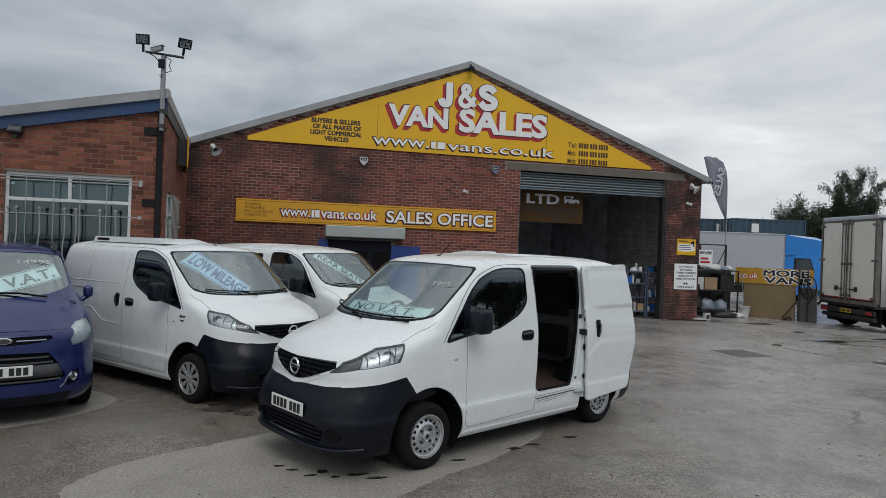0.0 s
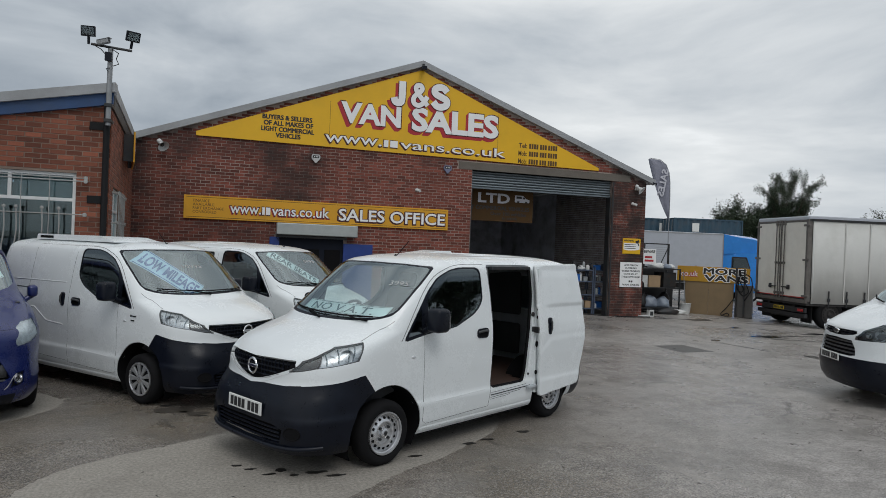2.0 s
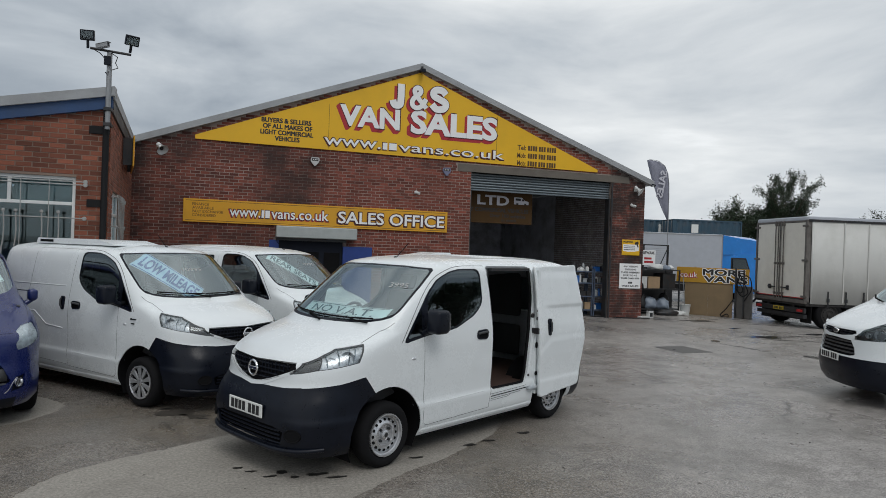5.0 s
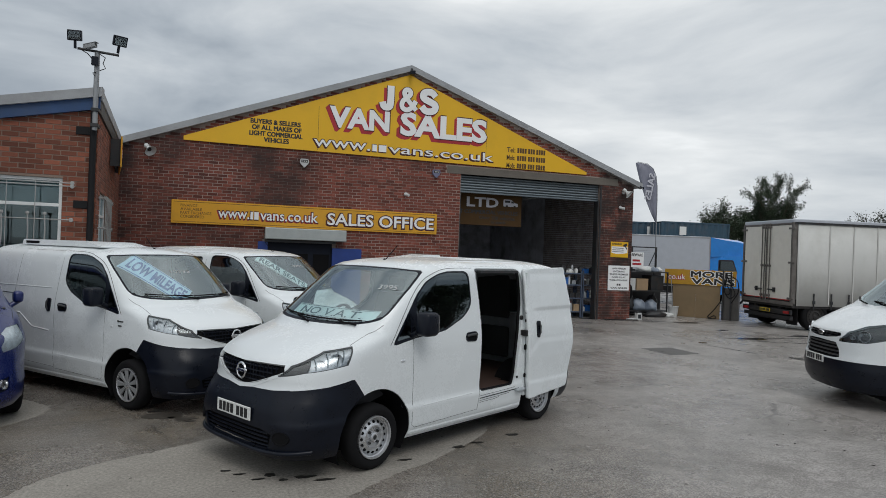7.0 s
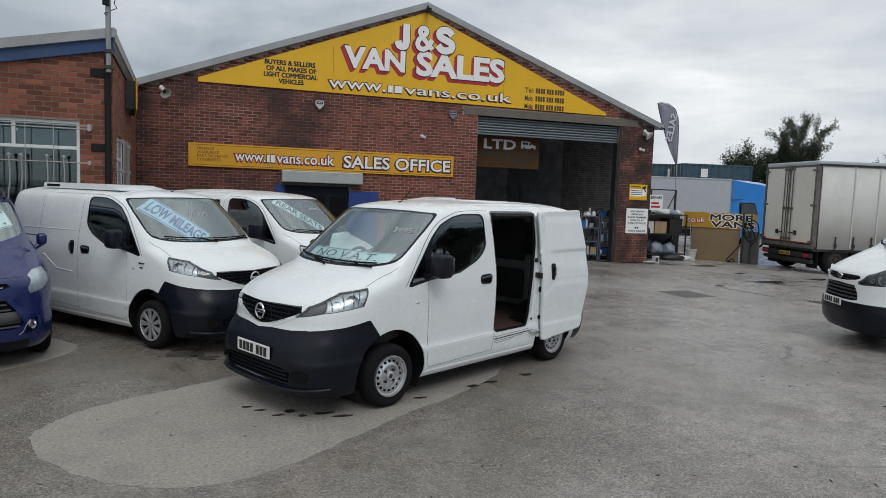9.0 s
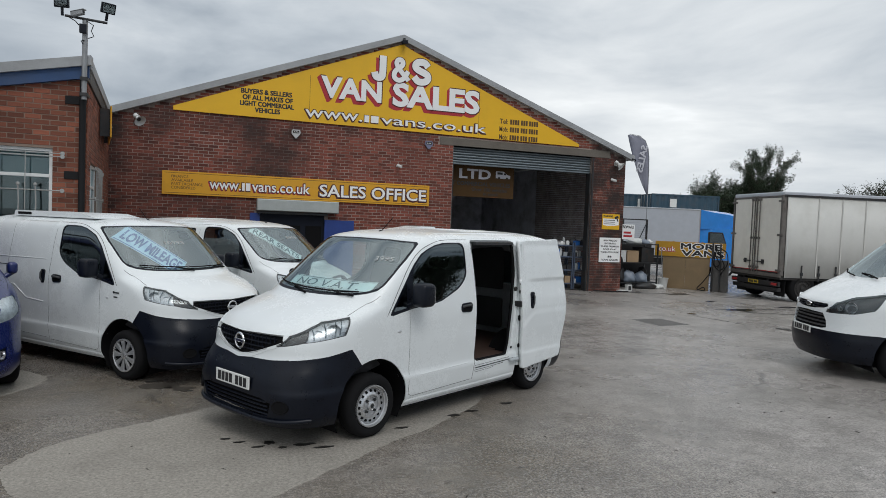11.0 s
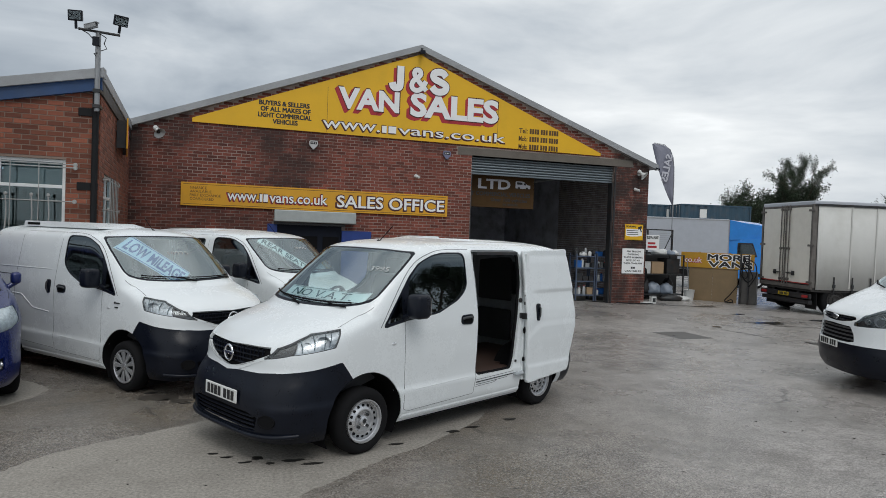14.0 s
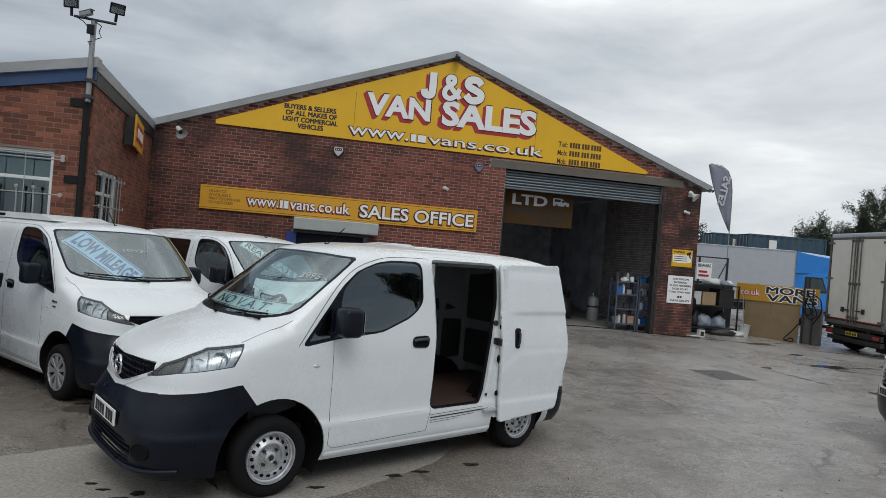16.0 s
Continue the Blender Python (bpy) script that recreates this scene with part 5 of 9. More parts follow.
    for k in range(-9, 10):
        if abs(k) > 1:
            y = k * 0.048
            x = screen_point(-0.028, y, 0.89).x
            part("grille_rib", boxes((x - 0.006, x + 0.004, y - 0.004, y + 0.004, 0.79 + 0.29 * abs(y), 0.965)), M["black"], gr)
    vee = [screen_point(-0.002, y, z - 0.006) for y, z in ((-0.50, 0.917), (-0.36, 0.862), (-0.25, 0.825), (-0.13, 0.793), (-0.05, 0.781), (0.05, 0.781), (0.13, 0.793), (0.25, 0.825), (0.36, 0.862), (0.50, 0.917))]
    part("grille_trim", tube(bmesh.new(), vee, 0.008, 8), M["grey_paint"], v, "silver grille edge trim", smooth=60)
    bm2 = bmesh.new()
    bx = screen_point(0.006, 0, 0.885).x
    ring = [(bx, 0.066 * math.cos(a), 0.885 + 0.066 * math.sin(a)) for a in (2 * math.pi * i / 24 for i in range(25))]
    tube(bm2, ring, 0.011, 8, False)
    box(bm2, bx - 0.007, bx + 0.008, -0.085, 0.085, 0.87, 0.9, 0.004)
    part("badge", bm2, M["chrome"], v, "chrome ring badge with a bar", smooth=40)
    # lower intake and fog lamp recesses
    itk = shell("intake", src, both("intake"), M["gap"], bmp, push=0.05)
    for z in (0.315, 0.35, 0.385, 0.42):
        hw = 0.49
        pts = []
        for i in range(13):
            y = hw * (i / 6 - 1)
            pts.append(screen_point(-0.018, y, z))
        part("intake_bar", tube(bmesh.new(), pts, 0.008, 6), M["black"], itk, smooth=50)
    lip = []
    for i in range(29):
        y = 0.80 * (i / 14 - 1)
        lip.append(screen_point(0.012, y, 0.258 + 0.05 * abs(y) ** 3))
    part("bumper_lip", tube(bmesh.new(), lip, 0.020, 8), M["black"], bmp, smooth=60)
    for s in (1, -1):
        y, z = 0.635, 0.40
        x = screen_point(0, y, z).x
        yaw = math.degrees(math.atan((screen_point(0, y - 0.04, z).x - screen_point(0, y + 0.04, z).x) / 0.08))
        bm2 = lathe(bmesh.new(), [(0.082, -0.010), (0.079, 0.005), (0.072, 0.006), (0.066, 0.001), (0.04, 0.0015), (0, 0.002)], 20, "x", Matrix.Translation((x + 0.004, y * s, z)) @ Matrix.Rotation(radians(yaw * s), 4, 'Z') @ Matrix.Diagonal((1, 1, 0.7, 1)))
        part("fog_lamp_cover", bm2, M["gap"], bmp, smooth=40)
    number_plate(v, pose(screen_point(0.012, 0, 0.555).x, 0.02, 0.552, 0, 0, 90), None, 0.54, 0.115)
    # inner skin, cab floor, dashboard, seats, load floor
    keep = {r for r in range(0, len(regs) + 1)} - ids["window"] - ids["screen"] - ids["screen_edge"] - ids["arch_front"] - ids["arch_rear"] - ids["trim"]
    def inside_only(o):
        t = bmesh.new()
        t.from_mesh(o.data)
        bmesh.ops.delete(t, geom=[fc for fc in t.faces if fc.calc_center_median().z < 0.42 or fc.calc_center_median().x > 0.15], context='FACES')
        t.to_mesh(o.data)
        t.free()
    inside_only(shell("lining", src, [(keep - ids.get("open", set()) - ids["rear_window"], 1)], M["lining"], v, "grey inner panels", push=0.06))
    inside_only(shell("lining", src, [(keep - ids["rear_window"], -1)], M["lining"], v, "grey inner panels", push=0.06))
    part("load_floor", boxes((-2.27, -0.52, -0.78, 0.78, 0.46, 0.50), (-3.33, -2.27, -0.52, 0.52, 0.46, 0.50), (-0.52, 0.3, -0.5, 0.5, 0.38, 0.42)), M["board"], v, "brown plywood load floor")
    bm2 = bmesh.new()
    prism(bm2, [(0.12, 1.20), (-0.10, 1.24), (-0.34, 1.16), (-0.40, 1.02), (-0.30, 0.6), (0.10, 0.5)], -0.62, 0.62)
    finish(bm2)
    part("dashboard", bm2, M["dash"], v, smooth=30)
    seat_pair(v, -0.98, 0.78)
    steering(v, -0.52, -0.36, 1.22)
    # wipers
    for y0, y1, zp in ((0.62, -0.02, 1.318), (-0.04, -0.64, 1.330)):
        blade = [screen_point(0.020, y0 + (y1 - y0) * i / 8, zp + 0.012 * i / 8 + 0.055 * (y0 + (y1 - y0) * i / 8) ** 2) for i in range(9)]
        wp = part("wiper", tube(bmesh.new(), blade, 0.0075, 5), M["gap"], v)
        ym = y0 + (y1 - y0) * 0.45
        part("wiper_arm", tube(bmesh.new(), [screen_point(0.028, y0 * 0.9 + 0.05, 1.286 + 0.05 * y0 * y0), screen_point(0.036, (y0 + ym) / 2, zp - 0.004), screen_point(0.030, ym, zp + 0.012 + 0.055 * ym ** 2)], 0.011, 6, True, 0.006), M["gap"], wp)
        # mirrors, handles, indicator
    for s in (1, -1):
        mir = bmesh.new()
        box(mir, -0.12, 0.06, 0.90, 1.08, 1.20, 1.43, 0.045)
        bmesh.ops.transform(mir, matrix=Matrix.Translation((-0.47, 0, 0)) @ Matrix.Diagonal((1, s, 1, 1)), verts=mir.verts)
        tube(mir, [(-0.46, 0.83 * s, 1.19), (-0.48, 0.93 * s, 1.24)], 0.03, 8)
        finish(mir)
        mo = part("mirror", mir, M["black"], v, "black door mirror", smooth=50)
        part("mirror_glass", boxes((-0.596, -0.592, (0.92 if s > 0 else -1.06), (1.06 if s > 0 else -0.92), 1.23, 1.40)), M["chrome"], mo)
        ho = part("door_handle", finish(prism(bmesh.new(), round_poly([(-1.435, 1.065), (-1.25, 1.072), (-1.255, 1.165), (-1.435, 1.175)], 0.05, 6), *sorted((0.848 * s, 0.866 * s)))), M["black"], v, "black door handle", smooth=40)
        part("handle_recess", finish(prism(bmesh.new(), round_poly([(-1.415, 1.078), (-1.275, 1.084), (-1.28, 1.135), (-1.415, 1.14)], 0.035, 6), *sorted((0.864 * s, 0.8675 * s)))), M["gap"], ho)
        hg = tube(bmesh.new(), [(-1.425, 0.862 * s, 1.135), (-1.40, 0.880 * s, 1.146), (-1.30, 0.882 * s, 1.142), (-1.265, 0.864 * s, 1.13)], 0.014, 8)
        part("grip", hg, M["dash"], ho, smooth=60)
        part("side_indicator", lathe(bmesh.new(), [(0, 0.010), (0.022, 0.007), (0.03, 0.0), (0.03, -0.012)], 16, m=Matrix.Translation((-0.318, 0.858 * s, 0.964)) @ Matrix.Diagonal((1.15, s, 0.55, 1))), M["lamp_in"], v, "clear side indicator", smooth=50)
        for x in (0.0, -WB):
            wheel(v, x, s * 0.768, 0.298, 0.175, wheels, s)
        if not (opened and s > 0):
            ho = part("slide_handle", finish(prism(bmesh.new(), round_poly([(-1.675, 1.04), (-1.605, 1.045), (-1.60, 1.215), (-1.67, 1.225)], 0.034, 6), *sorted((0.846 * s, 0.868 * s)))), M["black"], v, "black sliding door handle", smooth=40)
            part("grip", tube(bmesh.new(), [(-1.655, 0.866 * s, 1.07), (-1.662, 0.880 * s, 1.10), (-1.660, 0.880 * s, 1.17), (-1.652, 0.866 * s, 1.20)], 0.012, 8), M["dash"], ho, smooth=60)
    # roof ribs, vent and aerial
    for y in (-0.5, -0.3, -0.1, 0.1, 0.3, 0.5):
        z0 = 1.92 - (abs(y) / 0.55) ** 2.2 * 0.035
        bm2 = bmesh.new()
        tube(bm2, [(-0.98, y, z0 - 0.026), (-1.15, y, z0 - 0.004), (-1.9, y, z0 + 0.013), (-2.6, y, z0 + 0.005), (-2.95, y, z0 - 0.014)], 0.017, 8)
        bmesh.ops.transform(bm2, matrix=Matrix.Translation((0, y, 0)) @ Matrix.Diagonal((1, 2.3, 1, 1)) @ Matrix.Translation((0, -y, 0)), verts=bm2.verts)
        part("roof_rib", bm2, M["white"], v, smooth=60)
    bm2 = bmesh.new()
    tube(bm2, [(-0.78, 0.05, 1.88), (-0.98, 0.05, 2.06)], 0.005, 5)
    tube(bm2, [(-0.765, 0.05, 1.87), (-0.80, 0.05, 1.905)], 0.018, 6)
    part("aerial", bm2, M["gap"], v)
    part("sill", boxes((-2.32, -0.44, 0.74, 0.842, 0.225, 0.30), (-2.32, -0.44, -0.842, -0.74, 0.225, 0.30), bev=0.03), M["white"], v)
    part("underbody", boxes((-3.32, 0.46, -0.60, 0.60, 0.165, 0.36), (0.46, 0.70, -0.40, 0.40, 0.19, 0.30), (-2.25, -0.46, -0.79, 0.79, 0.185, 0.30)), M["gap"], v)
    if pod:
        x0, x1, y0, y1, z0, z1 = pod
        bm2 = bmesh.new()
        prism(bm2, round_poly([(x0, z0), (x0 + 0.03, z1), (x1 - 0.35, z1), (x1, z0 + 0.015), (x1, z0)], 0.02), y0, y1)
        pd = part("roof_vent", finish(bm2), M["white"], v, "white raised roof vent", smooth=30)
        part("vent_slot", boxes((x0 + 0.10, x0 + 0.42, y0 - 0.004, y0, z0 + 0.02, z1 - 0.02)), M["gap"], pd)
    return v

def placed(o, heading):
    """A vehicle's pose: its front axle over o, its nose to the heading in degrees."""
    return pose(o[0], o[1], 0, 0, 0, heading)


def open_slider(v):
    """The side door, slid back along the flank and standing proud of it."""
    bm = bmesh.new()
    xs = [-2.20 - 0.02 * i for i in range(58)]
    zs = [0.28 + 0.02 * i for i in range(82)]
    g = {}
    for i, x in enumerate(xs):
        for j, z in enumerate(zs):
            w = lerp_table(SMALL["width"], max(0.60, min(z, 1.78))) + 0.095
            low = 0.80 + 0.16 * min(1.0, max(0.0, (-2.30 - x) / 0.25))
            ramp = lambda v, c, h: max(0.0, min(1.0, (v - c) / h + 0.5))
            inset = 0.016 * ramp(z, low + 0.03, 0.06) * (1 - ramp(z, 1.37, 0.03) * ramp(-x, 2.46, 0.20))
            inset += 0.010 * ramp(z, 0.52, 0.025) * (1 - ramp(z, low + 0.03, 0.06)) + 0.003 * ramp(z, 1.775, 0.03)
            g[i, j] = bm.verts.new((x, w - inset + 0.004, z))
    for i in range(len(xs) - 1):
        for j in range(len(zs) - 1):
            bm.faces.new((g[i, j], g[i + 1, j], g[i + 1, j + 1], g[i, j + 1]))
    knife(bm, SLIDER, (0, 2), anyc)
    bmesh.ops.delete(bm, geom=[fc for fc in bm.faces if not inside(SLIDER, fc.calc_center_median().x, fc.calc_center_median().z)], context='FACES')
    finish(bm)
    for fc in bm.faces:
        if fc.normal.y < 0:
            fc.normal_flip()
    d = part("sliding_door", bm, M["white"], v, "white side door slid open", smooth=38, solid=0.045)
    h = part("slide_handle", finish(prism(bmesh.new(), round_poly([(-2.535, 1.03), (-2.47, 1.035), (-2.465, 1.225), (-2.53, 1.235)], 0.032, 6), 0.925, 0.9485)), M["black"], d, "black sliding door handle", smooth=40)
    part("grip", tube(bmesh.new(), [(-2.513, 0.946, 1.06), (-2.517, 0.960, 1.09), (-2.515, 0.960, 1.175), (-2.509, 0.946, 1.205)], 0.011, 8), M["dash"], h, smooth=60)
    part("handle_dish", finish(prism(bmesh.new(), round_poly([(-2.60, 1.045), (-2.539, 1.04), (-2.539, 1.22), (-2.59, 1.21)], 0.022, 5), 0.925, 0.9435)), M["white"], d, "white dished panel behind the handle", smooth=40)
    part("door_seal", boxes((-2.36, -2.31, 0.85, 0.88, 0.36, 1.80)), M["white"], d)
    for z, r in ((0.60, 0.020), (0.93, 0.030), (1.24, 0.020), (1.33, 0.011)):
        part("latch", lathe(bmesh.new(), [(0, 0.012), (r * 0.8, 0.012), (r, 0.0), (r, -0.02)], 14, "x", Matrix.Translation((-2.300, 0.895, z)) @ Matrix.Diagonal((1, 0.5, 1.3, 1))), M["gap"], d, smooth=40)
    part("lock_plate", boxes((-2.305, -2.275, 0.865, 0.93, 1.06, 1.13), bev=0.006), M["dark_steel"], d, "dark steel lock")
    part("hinge_arm", boxes((-2.42, -2.16, 0.80, 0.905, 0.425, 0.455), bev=0.008), M["lining"], d, "pale steel runner arm")
    # jamb, seal, rail and step of the doorway
    j = bmesh.new()
    tube(j, [(x, lerp_table(SMALL["width"], z) - 0.045, z) for x, z in OPENING + OPENING[:1]], 0.022, 6, False)
    part("opening_seal", j, M["gap"], v)
    bmj = bmesh.new()
    for (x0, z0), (x1, z1) in zip(OPENING, OPENING[1:] + OPENING[:1]):
        a, b = lerp_table(SMALL["width"], z0), lerp_table(SMALL["width"], z1)
        q = [bmj.verts.new(c) for c in ((x0, a - 0.003, z0), (x1, b - 0.003, z1), (x1, b - 0.06, z1), (x0, a - 0.06, z0))]
        bmj.faces.new(q)
    part("jamb", bmj, M["white"], v)
    part("step", boxes((-2.15, -1.52, 0.70, 0.84, 0.40, 0.44), bev=0.008), M["lining"], v)
    part("rail", boxes((-2.24, -1.53, 0.74, 0.80, 1.79, 1.82)), M["dark_steel"], v)
    part("bulkhead_post", boxes((-1.56, -1.50, -0.75, 0.70, 0.5, 1.1), (-1.56, -1.50, 0.55, 0.72, 1.1, 1.80), bev=0.01), M["lining"], v)
    # far wall's pressed panels
    for x0, x1, z0, z1 in ((-1.62, -2.02, 1.25, 1.75), (-2.1, -2.5, 1.25, 1.75), (-2.56, -2.94, 1.2, 1.75), (-3.02, -3.32, 1.2, 1.72), (-2.56, -2.94, 0.62, 1.1), (-3.02, -3.32, 0.62, 1.1)):
        p = bmesh.new()
        box(p, x1, x0, -0.79, -0.755, z0, z1, 0.03)
        part("inner_panel", p, M["dash"], v, "dark recess in the side wall", smooth=30)
    for y0, y1, z0, z1 in ((-0.66, -0.08, 1.12, 1.74), (0.08, 0.66, 1.12, 1.74), (-0.66, -0.08, 0.58, 1.0), (0.08, 0.66, 0.58, 1.0)):
        p = bmesh.new()
        box(p, -3.34, -3.29, y0, y1, z0, z1, 0.03)
        part("inner_panel", p, M["dash"], v, "dark recess in the rear door", smooth=30)
    for z, x1, r in ((0.470, -2.16, 0.0028), (0.444, -2.24, 0.008), (0.418, -2.05, 0.0035), (0.398, -1.86, 0.0028)):
        seam(v, SMALL, [(-1.515, z - 0.006), (-1.8, z), (x1, z + 0.010)], 1, r, "step_groove")
    # rear pillar: striker, catch and the runner's hollow
    part("striker", lathe(bmesh.new(), [(0, 0.010), (0.016, 0.010), (0.026, 0.004), (0.028, -0.01)], 16, m=Matrix.Translation((-2.285, lerp_table(SMALL["width"], 1.27) + 0.002, 1.27))), M["dark_steel"], v, "dark steel striker", smooth=40)
    part("catch", boxes((-2.29, -2.25, 0.850, 0.872, 1.07, 1.13), bev=0.006), M["ink"], v, "black door catch")
    part("stop_block", boxes((-2.215, -2.19, 0.85, 0.868, 0.575, 0.60), bev=0.004), M["ink"], v)
    crease(v, SMALL, [(-2.215, 0.55), (-2.235, 0.75), (-2.275, 1.02)], 1, 0.007)


def price_marks(v, text, y, z, h=0.085, w=0.36):
    lettering(text, M["figures"], v, -w / 2, w / 2, -h / 2, h / 2, 0.0, 0.0, 0.0006, "price_figures", m=screen_pose(y, z, -0.002, -16 if y > 0.4 else 0))


van_open = small_van("panel_van", "small white panel van with black bumper and open side door", placed((0.922, 6.261), 209.06), "steel", True, "vans for sale", pod=(-2.05, -1.45, -0.55, -0.25, 1.905, 1.965), clear=-1)
open_slider(van_open)
price_marks(van_open, "3995", 0.565, 1.642, 0.066, 0.205)
glass_card(van_open, screen_point, 0.13, 1.378, 1.12, 0.125, 0, "NO V.A.T.", M["mint"], M["teal_ink"], "mint sales card behind the windscreen", bold=0.0, span=0.39)

van_two = small_van("panel_van", "small white panel van with wheel covers and closed side door", placed((-0.39, 8.78), -48.3), "cover", False, "vans for sale", pod=(-2.75, -0.95, -0.62, 0.1, 1.90, 1.975))
part("wing_badge", boxes((-0.205, -0.185, -0.868, -0.858, 1.025, 1.05), (-0.175, -0.10, -0.868, -0.858, 1.028, 1.042), (-0.19, -0.13, -0.868, -0.858, 0.975, 0.99)), M["ink"], van_two, "small dark badge on the wing")
price_marks(van_two, "10995", 0.06, 1.62, 0.06, 0.30)
glass_card(van_two, screen_point, -0.33, 1.53, 0.76, 0.35, 54, "LOW MILEAGE", M["sky_card"], M["navy_ink"], "pale blue low mileage banner", bold=0.03)
van_three = small_van("panel_van", "white van with rear side windows parked beside another", placed((1.33, 10.70), -48.3), "cover", False, "vans for sale", rear_glass=True)
glass_card(van_three, screen_point, -0.27, 1.57, 0.82, 0.20, 50, "REAR SEATS", M["mint"], M["teal_ink"], "mint rear seats banner")
price_marks(van_three, "8995", 0.18, 1.67, 0.06, 0.26)

# ---- side building with the office window ----
LY, LX = 11.87, -2.01
FARX = -2.43
SLOPE = 0.208
side = thing("wall_side_building", "orange-red brick front wall of the office wing", "wall", kind="structure")
WX0, WX1, WZ0, WZ1 = -4.41, -2.50, 1.08, 2.985


def wing_z(x):
    return 4.15 + (x - LX) * SLOPE


bm = bmesh.new()
prism(bm, [(-8.5, 0), (WX0, 0), (WX0, wing_z(WX0)), (-8.5, wing_z(-8.5))], LY, LY + 0.28)
prism(bm, [(WX1, 0), (LX - 0.02, 0), (LX - 0.02, wing_z(LX)), (WX1, wing_z(WX1))], LY, LY + 0.28)
prism(bm, [(WX0, WZ1), (WX1, WZ1), (WX1, wing_z(WX1)), (WX0, wing_z(WX0))], LY, LY + 0.28)
prism(bm, [(WX0, 0), (WX1, 0), (WX1, WZ0), (WX0, WZ0)], LY, LY + 0.28)
part("mortar_bed", finish(bm), M["mortar_wing"], side)

# the wing's long side, a little askew to its front
SIDE_L = math.hypot(FARX - LX, FY - LY)
SIDE_A = math.atan2(FY - LY, FARX - LX)
side_pose = Matrix.Translation((LX, LY, 0)) @ Matrix.Rotation(SIDE_A, 4, 'Z')
flank_wall = thing("wall_wing_side", "red brick long side of the office wing", "wall", side_pose, kind="structure")
SU0, SU1, SZ0, SZ1 = 0.66, 2.32, 1.08, 2.84
part("mortar_bed", boxes((0.022, SU0, 0, 0.26, 0, 4.15), (SU1, SIDE_L, 0, 0.26, 0, 4.15), (SU0, SU1, 0, 0.26, SZ1, 4.15), (SU0, SU1, 0, 0.26, 0, SZ0)), M["mortar_wing"], flank_wall)
tagged(part_of("bricks", joined_bricks(brick_rows(0.0, SIDE_L, 0.02, 4.12, [(SU0, SU1, SZ0, SZ1)]), 0.0), M["brick_o"], flank_wall), kind="stuff")

wing_roof = thing("roof_wing", "grey metal roof edge over a blue board on the wing", "roof", kind="structure")
xa, xb = -8.6, LX + 0.06
bm = prism(bmesh.new(), [(xa, wing_z(xa) + 0.20), (xb, wing_z(xb) + 0.20), (xb, wing_z(xb) + 0.355), (xa, wing_z(xa) + 0.355)], LY - 0.14, LY + 0.10)
part("verge_trim", finish(bm), M["fascia"], wing_roof, "grey metal verge trim")
bm = prism(bmesh.new(), [(xa, wing_z(xa)), (xb - 0.03, wing_z(xb)), (xb - 0.03, wing_z(xb) + 0.20), (xa, wing_z(xa) + 0.20)], LY - 0.08, LY - 0.004)
part("fascia_board", finish(bm), M["blue_fascia"], wing_roof, "blue painted board")
bm = bmesh.new()
box(bm, -0.05, SIDE_L, -0.055, 0.12, 4.31, 4.50, 0.01, side_pose)
part("eaves_trim", bm, M["fascia"], wing_roof, "grey metal eaves trim")
bm = bmesh.new()
box(bm, 0.0, SIDE_L, -0.035, 0.0, 4.09, 4.31, 0.0, side_pose)
part("eaves_board", bm, M["dark_steel"], wing_roof, "weathered dark eaves board")
bm = prism(bmesh.new(), [(xa, wing_z(xa) + 0.24), (LX, wing_z(LX) + 0.24), (LX, wing_z(LX) + 0.30), (xa, wing_z(xa) + 0.30)], LY + 0.1, FY)
for vert in bm.verts:
    if vert.co.x > -5 and vert.co.y > FY - 1:
        vert.co.x = FARX
part("roof_sheet", finish(bm), M["fascia"], wing_roof)
room = thing("wall_office_room", "plain pale walls of the office room", "wall", kind="structure")
part("room_back", boxes((-8.4, -2.75, LY + 3.6, LY + 3.7, 0, 3.0)), M["room"], room)
part("room_side", boxes((-8.4, -8.3, LY + 0.3, LY + 3.6, 0, 3.0)), M["room"], room)
part("room_ceiling", boxes((-8.4, -2.75, LY + 0.3, LY + 3.6, 3.05, 3.1)), M["room"], room)


